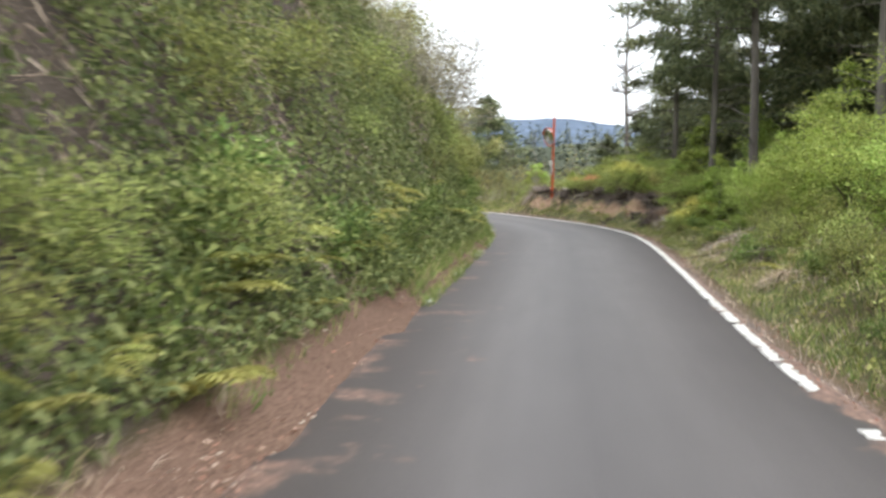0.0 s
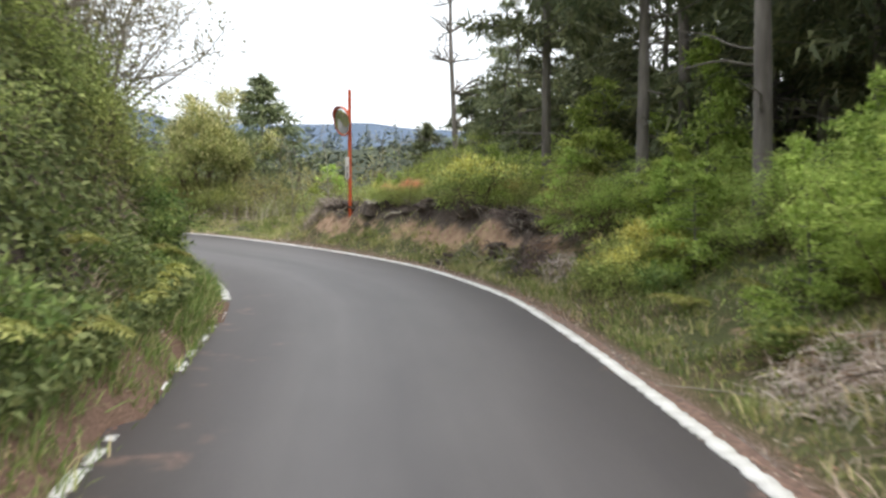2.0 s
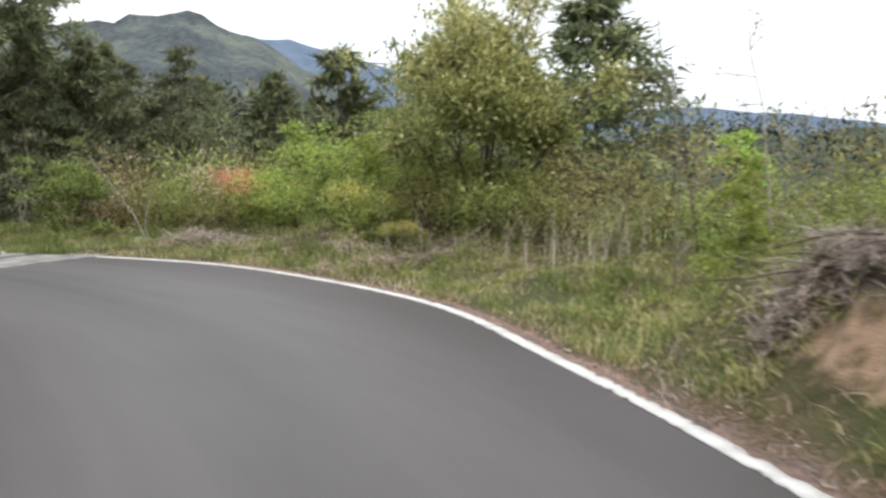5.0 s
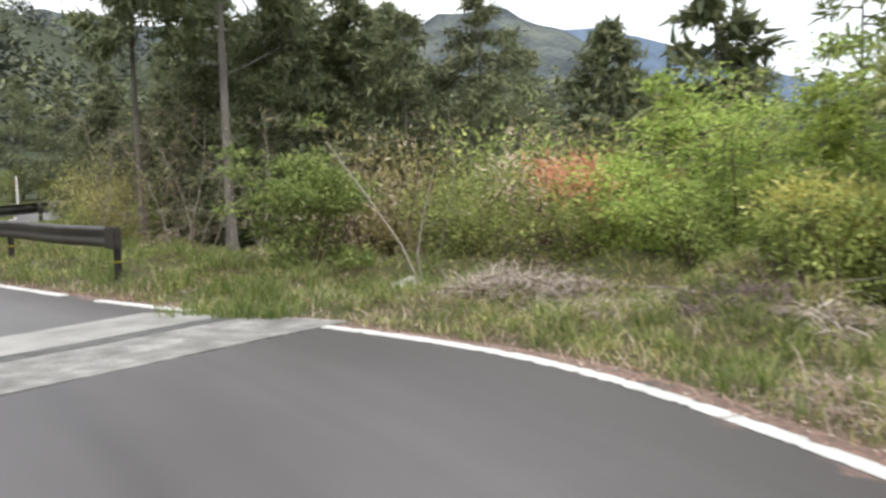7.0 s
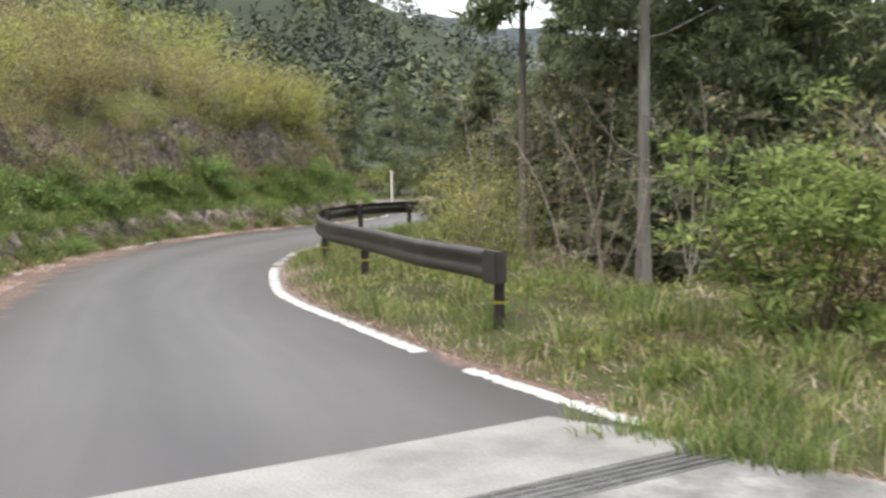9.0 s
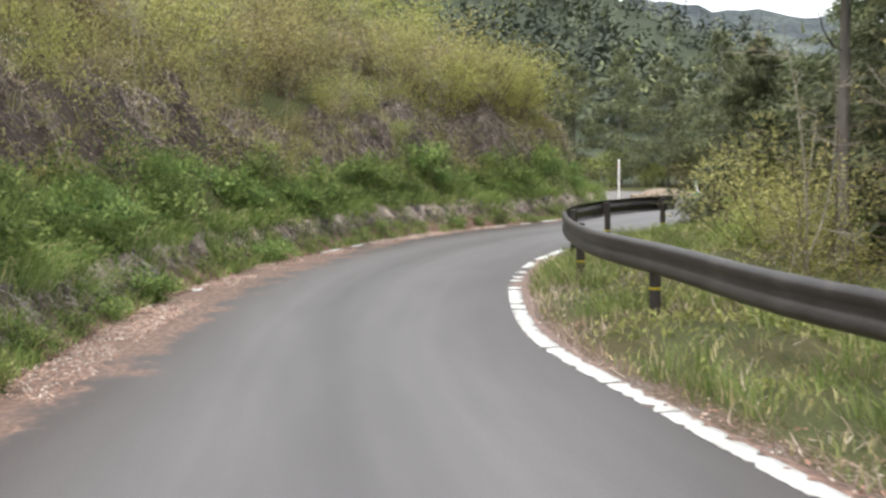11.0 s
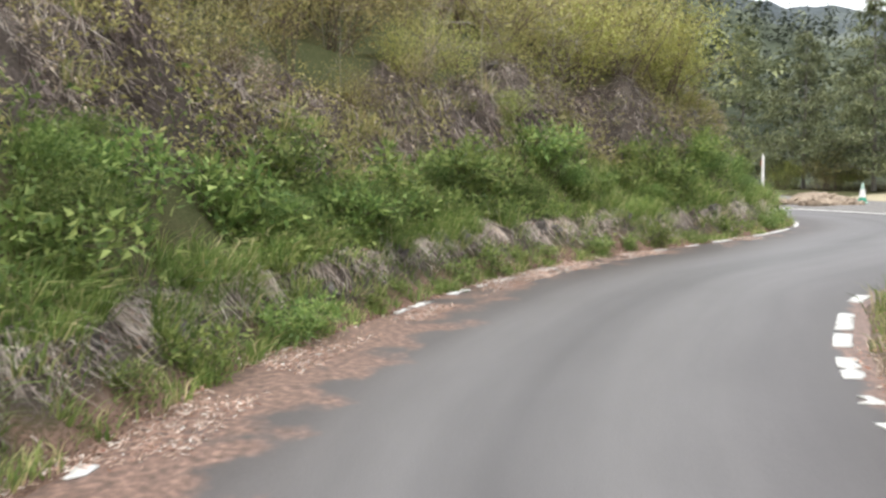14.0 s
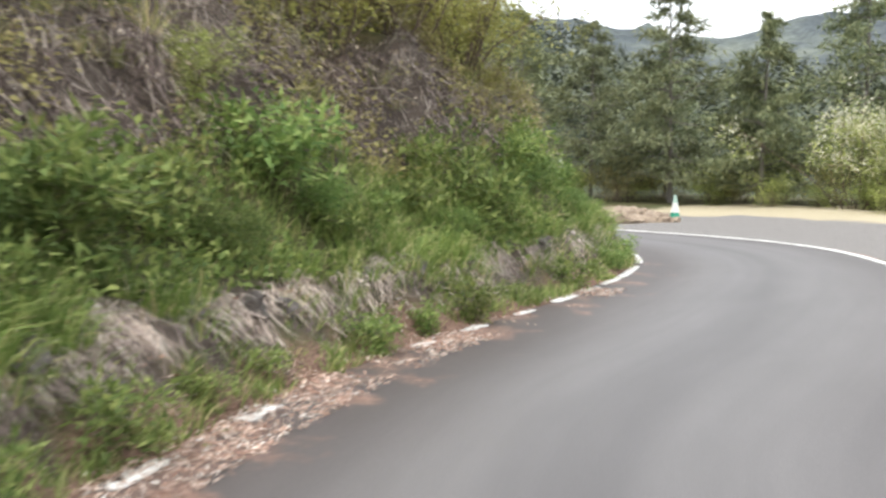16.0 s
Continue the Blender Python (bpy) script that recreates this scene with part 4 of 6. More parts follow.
def blade_arrays(P, D, L, W, droop=0.5, rs=R):
    """Grass blades in two bent pieces."""
    n = len(P)
    D = unit(D)
    flat = D * np.array([1, 1, 0.0])
    S = unit(np.stack([-D[:, 1], D[:, 0], D[:, 2] * 0], 1) + rs.normal(size=(n, 3)) * 0.2)
    L, W = np.broadcast_to(L, n)[:, None], np.broadcast_to(W, n)[:, None]
    mid = P + D * L * 0.55
    tip = mid + unit(D + unit(flat) * droop - np.array([0, 0, droop * 0.6])) * L * 0.45
    V = np.stack([P - S * W * 0.5, P + S * W * 0.5, mid - S * W * 0.4, mid + S * W * 0.4, tip], 1).reshape(-1, 3)
    i = np.arange(n) * 5
    F = np.stack([np.stack([i, i + 1, i + 3], 1), np.stack([i, i + 3, i + 2], 1), np.stack([i + 2, i + 3, i + 4], 1)], 1).reshape(-1, 3)
    return V, F


def spray_arrays(P, D, L, W, rs=R):
    """Slim pointed sprays of needles, one triangle each."""
    n = len(P)
    D = unit(D)
    S = unit(np.cross(D, unit(rs.normal(size=(n, 3)) * 0.5 + np.array([0, 0, 1.0]))))
    L, W = np.broadcast_to(L, n)[:, None], np.broadcast_to(W, n)[:, None]
    V = np.stack([P - S * W * 0.5, P + S * W * 0.5, P + D * L], 1).reshape(-1, 3)
    return V, np.arange(3 * n).reshape(-1, 3)


def tube_arrays(pts, radii, sides=5):
    pts, radii = np.asarray(pts, float), np.asarray(radii, float)
    d = unit(np.gradient(pts, axis=0))
    u = unit(np.cross(d, np.array([0.31, 0.87, 0.23])))
    v = np.cross(d, u)
    a = np.arange(sides) * 2 * math.pi / sides
    V = (pts[:, None] + (u[:, None] * np.cos(a)[None, :, None] + v[:, None] * np.sin(a)[None, :, None]) * radii[:, None, None]).reshape(-1, 3)
    F = []
    for i in range(len(pts) - 1):
        for k in range(sides):
            p, q = i * sides + k, i * sides + (k + 1) % sides
            F += [(p, q, q + sides), (p, q + sides, p + sides)]
    return V, np.array(F)


def joined(chunks):
    Vs, Fs, n = [], [], 0
    for V, F in chunks:
        Vs.append(V)
        Fs.append(F + n)
        n += len(V)
    return np.vstack(Vs), np.vstack(Fs)


def wobbly(start, way, length, n, bend, rs, lift=0.0):
    p, d = np.array(start, float), unit(np.array(way, float))
    out = [p]
    for _ in range(n):
        d = unit(d + rs.normal(size=3) * bend + np.array([0, 0, lift]))
        p = p + d * length / n
        out.append(p)
    return np.array(out)


def plant(name, label, category, parts):
    """A plant standing at the origin: an Empty with its parts."""
    ob = tagged(new(name), label, category)
    for nm, me in parts:
        o = mesh_part(nm, me, ob)
        if nm in ("branchwork", "foliage", "crown"):
            o["kind"] = "stuff"
    return ob


def conifer(name, label, seed, height, bare, radius, leaves=5200, trunk_r=0.16, dead=0, spray=(0.30, 0.11), leafmat=None, top=0.06, category="tree", limb_rate=5.5, cone=0.75, bunch=0.15):
    """Cedar or cypress: tall tapered trunk, whorled drooping limbs, crown of hanging sprays. bare: share of the height without a crown."""
    rs = np.random.RandomState(seed)
    ts = np.linspace(0, 1, 12)
    lean = rs.normal(size=2) * 0.012 * height
    stem = np.stack([lean[0] * ts ** 2, lean[1] * ts ** 2, height * ts - 0.4], 1)
    rad = trunk_r * (1 - ts * 0.93) + 0.05 * np.exp(-ts * 40)
    trunk = mesh_from("trunk", *tube_arrays(stem, rad, 9), BARK, smooth=True)
    limbs, P, D = [], [], []
    nl = int(height * limb_rate * (1 - bare)) + 6
    for i in range(nl):
        t = bare + (0.985 - bare) * (i + rs.rand()) / nl
        base = np.array([np.interp(t, ts, stem[:, a]) for a in range(3)])
        az = rs.rand() * 6.283
        f = (t - bare) / (1 - bare)
        ln = radius * (1 - f) ** cone * rs.uniform(0.65, 1.1) * min(1, 0.55 + f * 3) + top * height * 0.3
        path = wobbly(base, (math.cos(az), math.sin(az), rs.uniform(-0.1, 0.35)), ln, 5, 0.10, rs, -0.04)
        limbs.append(tube_arrays(path, np.linspace(0.012 + 0.01 * ln, 0.004, 6), 3))
        k = max(5, int(leaves / nl * (0.4 + 1.1 * (1 - f))))
        w = rs.rand(k) ** 0.45
        idx = w * 5
        pts = np.stack([np.interp(idx, np.arange(6), path[:, a]) for a in range(3)], 1)
        out = unit(path[-1] - path[0])
        spread = rs.normal(size=(k, 3)) * np.array([1, 1, 0.5]) * bunch * (0.5 + ln * 0.5)
        P.append(pts + spread)
        D.append(out * 0.7 + rs.normal(size=(k, 3)) * 0.6 + np.array([0, 0, -0.25]))
    for _ in range(dead):
        t = rs.uniform(0.15, bare + 0.05)
        base = np.array([np.interp(t, ts, stem[:, a]) for a in range(3)])
        az = rs.rand() * 6.283
        path = wobbly(base, (math.cos(az), math.sin(az), rs.uniform(-0.2, 0.5)), rs.uniform(0.6, 2.0), 6, 0.18, rs)
        limbs.append(tube_arrays(path, np.linspace(0.022, 0.005, 7), 4))
    parts = [("trunk", trunk), ("branchwork", mesh_from("branchwork", *joined(limbs), BARK))]
    P, D = np.vstack(P), np.vstack(D)
    V, F = spray_arrays(P, D, rs.uniform(spray[0] * 0.6, spray[0] * 1.4, len(P)), rs.uniform(spray[1] * 0.6, spray[1] * 1.5, len(P)), rs)
    parts.append(("crown", mesh_from("crown", V, F, leafmat or LEAF_CEDAR)))
    return plant(name, label, category, parts)


def shrub(name, label, seed, height, radius, leaves, leafmat, size=(0.07, 0.035), stems=9, twigmat=None, tiers=False, up=0.6, dense=0.4, shell=0.6, category="shrub", trunk_r=0.022, tipmat=None, clumps=80, tight=0.15, tip_from=0.62, tip_blur=0.08):
    """Many-stemmed bush: forked stems with twigs, leaves set round the twig ends in clumps."""
    rs = np.random.RandomState(seed)
    sticks, ends = [], []
    for _ in range(stems):
        az = rs.rand() * 6.283
        r0 = rs.rand() * radius * 0.25
        path = wobbly((r0 * math.cos(az), r0 * math.sin(az), -0.15), (math.cos(az) * (1 - up), math.sin(az) * (1 - up), up + 0.25), height * rs.uniform(0.5, 1.08), 4, 0.15, rs)
        sticks.append(tube_arrays(path, np.linspace(trunk_r, trunk_r * 0.3, 5), 3))
        for _ in range(5):
            k = rs.randint(1, 5)
            a2 = rs.rand() * 6.283
            tw = wobbly(path[k], (math.cos(a2), math.sin(a2), rs.uniform(-0.1, 0.6)), radius * rs.uniform(0.3, 0.8), 2, 0.25, rs)
            sticks.append(tube_arrays(tw, np.linspace(trunk_r * 0.4, 0.002, 3), 3))
            ends += [tw[1], tw[2]]
        ends.append(path[-1])
    E = np.array(ends)
    # further clump centres fill out the crown's uneven outline
    m = int(len(E) * dense)
    d = unit(rs.normal(size=(m, 3)))
    d[:, 2] = np.abs(d[:, 2]) - 0.15
    q = d * (shell + (1 - shell) * rs.rand(m, 1)) * np.array([radius, radius, height * 0.52]) * rs.uniform(0.6, 1.02, (m, 1)) + np.array([0, 0, height * 0.45])
    E = np.vstack([E, q]) if m else E
    E = E[E[:, 2] > 0.05 * height]
    E = E[rs.permutation(len(E))[:clumps]]
    share = rs.rand(len(E)) ** 1.5 + 0.15
    c = E[rs.choice(len(E), leaves, p=share / share.sum())]
    sp = radius * tight
    off = rs.normal(size=(leaves, 3)) * np.array([sp, sp, sp * (0.3 if tiers else 0.75)])
    P = c + off
    P[:, 2] = np.maximum(P[:, 2], 0.02)
    D = off * (2.0 if tiers else 1.2) / sp + rs.normal(size=(leaves, 3)) * 0.6 + (np.array([0, 0, -0.15]) if tiers else np.array([0, 0, 0.35]))
    V, F = spray_arrays(P, D, rs.uniform(size[0] * 0.6, size[0] * 1.4, leaves), rs.uniform(size[1] * 0.6, size[1] * 1.4, leaves), rs)
    mats, matid = [leafmat], None
    if tipmat:
        mats = [leafmat, tipmat]
        high = (P[:, 2] + rs.normal(size=leaves) * tip_blur * height) > height * tip_from
        matid = high.astype(int)
    return plant(name, label, category, [("branchwork", mesh_from("branchwork", *joined(sticks), twigmat or TWIG)), ("foliage", mesh_from("foliage", V, F, mats, matid=matid))])


def bare_tree(name, label, seed, height, trunk_r, limbs, twigmat, reach=1.6, forks=3, leaves=0, leafmat=None):
    """A thin leafless or sparsely leaved tree with forked branches."""
    rs = np.random.RandomState(seed)
    stem = wobbly((0, 0, -0.3), (0, 0, 1), height + 0.3, 10, 0.03 if height > 5 else 0.09, rs, 0.05)
    sticks, tips = [], []
    for i in range(limbs):
        k = rs.randint(2, 10)
        az = rs.rand() * 6.283
        path = wobbly(stem[k], (math.cos(az), math.sin(az), rs.uniform(0.1, 0.7)), reach * rs.uniform(0.4, 1.1) * (1.2 - k * 0.06), 6, 0.16, rs)
        sticks.append(tube_arrays(path, np.linspace(trunk_r * 0.32, 0.004, 7), 4))
        for _ in range(forks):
            j = rs.randint(2, 6)
            a2 = rs.rand() * 6.283
            tw = wobbly(path[j], unit(path[-1] - path[0]) + np.array([math.cos(a2), math.sin(a2), rs.uniform(-0.3, 0.6)]) * 0.8, reach * rs.uniform(0.2, 0.5), 4, 0.2, rs)
            sticks.append(tube_arrays(tw, np.linspace(trunk_r * 0.14, 0.003, 5), 3))
            tips += [tw[2], tw[3], tw[4]]
    parts = [("trunk", mesh_from("trunk", *tube_arrays(stem, np.linspace(trunk_r, trunk_r * 0.25, 11), 8), twigmat, smooth=True)), ("branchwork", mesh_from("branchwork", *joined(sticks), twigmat))]
    if leaves:
        E = np.array(tips)
        off = rs.normal(size=(leaves, 3)) * (0.10 if leaves > 200 else 0.02)
        P = E[rs.randint(0, len(E), leaves)] + off
        parts.append(("foliage", mesh_from("foliage", *leaf_arrays(P, off * 8 + rs.normal(size=(leaves, 3)), rs.uniform(0.03, 0.08, leaves), rs.uniform(0.018, 0.04, leaves), rs=rs), leafmat)))
    return plant(name, label, "tree", parts)


def fern(name, label, seed, mat):
    """A fern: a rosette of arching fronds with paired leaflets."""
    rs = np.random.RandomState(seed)
    ob = tagged(new(name), label, "fern")
    for i in range(11):
        az = 6.283 * i / 11 + rs.normal() * 0.2
        ln = rs.uniform(0.45, 0.75)
        t = np.linspace(0, 1, 15)
        h = ln * (0.75 * t - 0.62 * t ** 2)
        stem = np.stack([np.cos(az) * ln * t * 0.85, np.sin(az) * ln * t * 0.85, h + 0.02], 1)
        chunks = [tube_arrays(stem[::3], np.linspace(0.005, 0.001, 5), 3)]
        side = np.array([-math.sin(az), math.cos(az), 0.0])
        along = unit(np.gradient(stem, axis=0))
        wl = 0.15 * np.sin(np.pi * (0.08 + 0.92 * t)) ** 0.8 * ln / 0.6
        for sgn in (-1, 1):
            V, F = leaf_arrays(stem[1:], side * sgn + along[1:] * 0.45, wl[1:] + 0.01, 0.035, 0.1, 0.2, rs)
            chunks.append((V, F))
        V, F = joined(chunks)
        mesh_part("frond", mesh_from("frond", V, F, mat), ob)
    return ob


def put(proto, x, y, turn=0.0, size=1.0, sink=0.0, label="", group="", tilt=(0, 0), stretch=1.0, z=None):
    """A copy of a plant on the ground."""
    g = z_at(x, y) if z is None else z
    m = Matrix.LocRotScale((x, y, g - sink), Euler((radians(tilt[0]), radians(tilt[1]), radians(turn))), (size, size, size * stretch))
    ob = copy_thing(proto, m)
    return tagged(ob, label, group=group)


def away(protos):
    """Takes the first of each kind out of the scene once the copies stand."""
    for ob in protos:
        for o in (*ob.children_recursive, ob):
            bpy.data.objects.remove(o)

def bank_place(s, off):
    """Place on the inner bank: off runs 0 to 10 from the road edge up over wall, ledge and face."""
    s, off = np.asarray(s, float), np.asarray(off, float)
    first = off - weight(s, (0, 5, 7, 9), (.28, .22, .04, 0))
    second = np.interp(off, (-1, 0, .5, .8, 1.2, 2.2, 2.7, 3.35, 4.4, 5.5, 10), (-1, 0, .4, .6, .85, 1.4, 1.68, 2.1, 3.0, 4.2, 9))
    off = np.where(s < 12, first, second)
    return np.stack([np.interp(s * STEP, np.arange(len(EDGE_L)), EDGE_L[:, a]) - np.interp(s * STEP, np.arange(len(EDGE_L)), NORM_L[:, a]) * off for a in (0, 1)], -1)


# ---- planting: first one of each kind, then copies where they grow ----
CEDARS = [conifer("cedar_tree", "tall dark cedar with bare grey lower trunk", 100 + i, h, b, r, 7000, tr, dead, (0.32, 0.07), limb_rate=6) for i, (h, b, r, tr, dead) in enumerate(((12, 0.36, 2.5, 0.125, 9), (14, 0.42, 2.7, 0.15, 12), (11, 0.22, 2.5, 0.12, 6)))]
YOUNG = [conifer("young_cypress", "dark green cypress crowned nearly to the ground", 120 + i, h, 0.05, r, 7600, 0.09, spray=(0.29, 0.09), limb_rate=13, cone=0.9, bunch=0.12) for i, (h, r) in enumerate(((7.0, 2.9), (5.5, 2.3)))]
LARCH = [conifer("larch_sapling", "young conifer with sparse pale green needles", 128, 5.0, 0.08, 1.5, 2600, 0.05, spray=(0.22, 0.05), leafmat=LEAF_LARCH)]
CLEAR = [conifer("cedar_tree", "tall cedar with a clear pale grey trunk", 131, 12.5, 0.46, 2.3, 8000, 0.115, 9, (0.36, 0.085), limb_rate=7)]
LAYBY = [conifer("fir_tree", "dark conifer crowned low with feathery drooping boughs", 133 + i, h, 0.13, r, 10000, 0.10, 5, (0.25, 0.068), limb_rate=8, cone=0.8, bunch=0.17) for i, (h, r) in enumerate(((8.3, 3.1), (7.0, 2.4)))]
CONE = [conifer("young_cypress", "broad pointed cypress with tiers of dark grey-green boughs", 137, 7.2, 0.02, 3.7, 19000, 0.08, spray=(0.25, 0.07), limb_rate=19, cone=0.95, bunch=0.15)]
SPRING = [shrub("maple_shrub", "fresh bright green shrub with layered leaf sprays", 140 + i, 2.3, 1.45, 9500, LEAF_SPRING, (0.075, 0.036), 10, tiers=True, clumps=80, tight=0.17) for i in range(2)]
SPRING += [conifer("green_sapling", "fresh green pointed sapling with layered sprays", 145 + i, 2.9, 0.04, 1.35, 6000, 0.03, spray=(0.12, 0.042), leafmat=LEAF_SPRING, category="shrub", limb_rate=8) for i in range(2)]
MID = [shrub("hedge_shrub", "mid-green leafy shrub on the slope", 150 + i, 1.8, 1.15, 2300, LEAF_MID, (0.098, 0.046), 8, clumps=60, tight=0.17) for i in range(3)]
OLIVE = [shrub("scrub_bush", "olive and brown twiggy scrub bush", 160 + i, 2.2, 1.3, 1950, LEAF_OLIVE, (0.092, 0.04), 8, clumps=100, tight=0.17) for i in range(3)]
GOLD = [shrub("blossom_bush", "pale yellow-green flowering bush", 170 + i, 1.2, 0.85, 3600, LEAF_MID, (0.08, 0.036), 8, tipmat=LEAF_GOLD, clumps=45, dense=0.8, shell=0.85, tight=0.12) for i in range(2)]
FLAME = [shrub("pieris_bush", "green bush with orange new leaves on top", 175, 1.15, 0.75, 6500, LEAF_MID, (0.06, 0.028), 9, tipmat=LEAF_ORANGE, clumps=60, tip_from=0.66, dense=0.9, shell=0.85, tight=0.13)]
OAK = [shrub("evergreen_oak", "tall rounded tree with yellow-green flowering crown", 177, 5.4, 2.1, 36000, LEAF_OAK, (0.13, 0.06), 16, tipmat=OAK_BLOSSOM, tip_blur=0.35, tip_from=0.85, up=0.8, dense=1.6, shell=0.8, category="tree", trunk_r=0.05, clumps=190, tight=0.095)]
WHITE = [shrub("flowering_tree", "small tree dotted with cream-white blossom", 181, 3.6, 1.5, 5200, LEAF_MID, (0.11, 0.05), 12, tipmat=BLOSSOM_WHITE, tip_blur=0.4, tip_from=0.6, clumps=90, dense=0.8, category="tree")]
ROUND = [shrub("round_bush", "rounded fresh green bush of small leaves", 179, 1.75, 1.0, 6500, LEAF_FRESH, (0.105, 0.045), 10, tiers=True, clumps=90, dense=1.0, shell=0.85, tight=0.13)]
TAN = [shrub("withered_bush", "withered tan bush with dry leaves", 178, 1.6, 1.0, 1800, DRY, (0.08, 0.032), 14, dense=0.2)]
LIME = [shrub("lime_bush", "yellow-green bush of small fresh leaves", 165 + i, 2.2, 1.4, 2300, LEAF_LIME, (0.092, 0.04), 8, clumps=110, tight=0.17) for i in range(2)]
WEED = [shrub("weed_clump", "vivid green clump of leafy weeds", 190 + i, 0.7, 0.5, 720, LEAF_GREEN, (0.09, 0.04), 5, trunk_r=0.006, clumps=40) for i in range(2)]
BARE = [bare_tree("bare_sapling", "leafless pale grey sapling", 180 + i, 3.0, 0.017, 12, (PALETWIG, TWIG, PALETWIG)[i], 0.8, 4, 40, LEAF_OLIVE) for i in range(3)]
SNAG = [bare_tree("dead_tree", "slim dead tree with bare crooked limbs", 185, 10.5, 0.13, 38, BARK, 1.9, 6)]
TWIGGY = [bare_tree("twiggy_tree", "thin tree with pale twigs and sparse small leaves", 186, 4.2, 0.04, 26, PALETWIG, 1.5, 5, 900, LEAF_OLIVE)]
WISP = [bare_tree("twiggy_shrub", "wispy shrub of fine grey twigs with few small leaves", 210 + i, 2.4, 0.014, 20, PALETWIG, 0.9, 6, 160, LEAF_LIME) for i in range(2)]
HAZEL = [shrub("hazel_shrub", "thin twiggy shrub with small pale leaves over the bank", 220 + i, 2.3, 1.5, 1900, LEAF_PALE, (0.075, 0.04), 16, PALETWIG, dense=0.3, clumps=150, tight=0.13) for i in range(2)]
LUSH = [shrub("lush_bush", "dark green leafy bush on the bank's ledge", 230 + i, 1.0, 0.75, 4200, LEAF_LUSH, (0.062, 0.024), 8, clumps=70, dense=0.8, shell=0.7, trunk_r=0.008, tight=0.15) for i in range(2)]
FERN = [fern("fern", "yellow-green fern on the road bank", 195 + i, LEAF_LIME) for i in range(2)]
PROTOS = CEDARS + YOUNG + LARCH + CLEAR + LAYBY + CONE + SPRING + MID + OLIVE + GOLD + FLAME + OAK + WHITE + ROUND + TAN + LIME + WEED + BARE + SNAG + TWIGGY + WISP + HAZEL + LUSH + FERN
prng = random.Random(21)


def one(kind):
    return kind[prng.randrange(len(kind))]


def grow(kind, x, y, size, stretch=1.0, tilt=6, **more):
    return put(one(kind), x, y, prng.uniform(0, 360), size, tilt=(prng.uniform(-tilt, tilt), prng.uniform(-tilt, tilt)), stretch=stretch, **more)


def reach(kind, x, y, top, height, **more):
    """A plant whose top comes to the given height."""
    return grow(kind, x, y, (top - z_at(x, y)) / height, tilt=1, **more)


# roadside cedars whose trunks stand clear, and the dead tree
for x, y, k, s in ((8.8, 32.5, 0, 1.0), (9.1, 28.6, 1, 1.0), (8.9, 39.3, 0, 1.05), (11.1, 36.3, 1, 1.0), (10.6, 23.6, 1, 1.0), (12.2, 31.0, 2, 1.1), (12.5, 41.5, 2, 1.0)):
    put(CEDARS[k], x, y, prng.uniform(0, 360), s, tilt=(prng.uniform(-1, 1), prng.uniform(-1, 1)))
put(SNAG[0], 8.8, 51.2, 200, 1.0)
put(CLEAR[0], -14.4, 64.2, 80, 0.95)
for k, x, y, size in ((0, 13.0, 27.4, 1.0), (2, 14.6, 30.2, 1.05), (2, 12.9, 24.4, 1.0), (0, 15.4, 33.4, 1.0), (2, 13.4, 20.6, 1.0), (1, 13.8, 38.4, .95), (0, 13.2, 34.6, 1.0)):
    put(CEDARS[k], x, y, prng.uniform(0, 360), size, group="cedar stand")
for x, y, top in ((9.6, 52.8, 5.2), (8.2, 54.2, 4.0), (11.0, 53.0, 5.6)):
    put(YOUNG[1], x, y, prng.uniform(0, 360), (top - z_at(x, y)) / 5.2)
put(CEDARS[1], -15.4, 68.4, 200, 0.8)
put(CLEAR[0], -18.8, 66.6, 300, 0.9)
# the stand of cedars behind
put(CEDARS[2], 13.6, 32.6, 75, 1.0, group="cedar stand")
for x, y, size, turn in ((12.9, 36.0, 1.25, 40), (14.7, 38.6, 1.5, 160), (15.8, 41.2, 1.5, 290)):
    put(YOUNG[0], x, y, turn, size, group="cedar stand")
for x, y, size in ((10.4, 51.2, .78), (10.3, 48.0, .72), (11.6, 46.0, .85)):
    put(CEDARS[2], x, y, prng.uniform(0, 360), size)
for i in range(12):
    y = 15 + 41 * (i + prng.random()) / 12
    x = 16 + prng.random() * 8
    grow(CEDARS, x, y, prng.uniform(0.85, 1.15), tilt=2, group="cedar stand")
for x, y, s in ((10.9, 54.2, 1.05), (12.2, 48.2, 1.3), (11.8, 44.2, 1.1), (12.6, 55.5, 1.2), (13.8, 50.5, 1.3), (15, 44, 1.3), (16.5, 36, 1.3), (17, 27, 1.3), (16.4, 20, 1.3), (15, 16, 1.2)):
    grow(YOUNG[:1], x, y, s, tilt=2, group="cedar stand")
for x, y, top in ((-13.5, 67.8, 5.6), (-11.0, 69, 5.6), (-16, 69.5, 6.0), (-19.5, 70.5, 6.6), (-22.5, 72.5, 6.0), (-8.8, 72, 4.9), (-12.5, 74, 5.2), (-16.5, 75, 6.4), (-20, 77, 6.5), (-24.2, 71.3, 4.2), (-10.5, 79, 4.4), (-14.5, 81, 5.5), (-23.5, 79, 5.5), (-7.2, 76.5, 3.4), (-14.9, 67.0, 6.0), (-18.0, 69, 6.4), (-12.0, 67.3, 5.0)):
    k = (LAYBY[0], CONE[0], LAYBY[0])[int(-x * 7) % 3]
    put(k, x, y, prng.uniform(0, 360), (top - z_at(x, y)) / (6.8 if k is CONE[0] else 7.9), group="cedar grove")
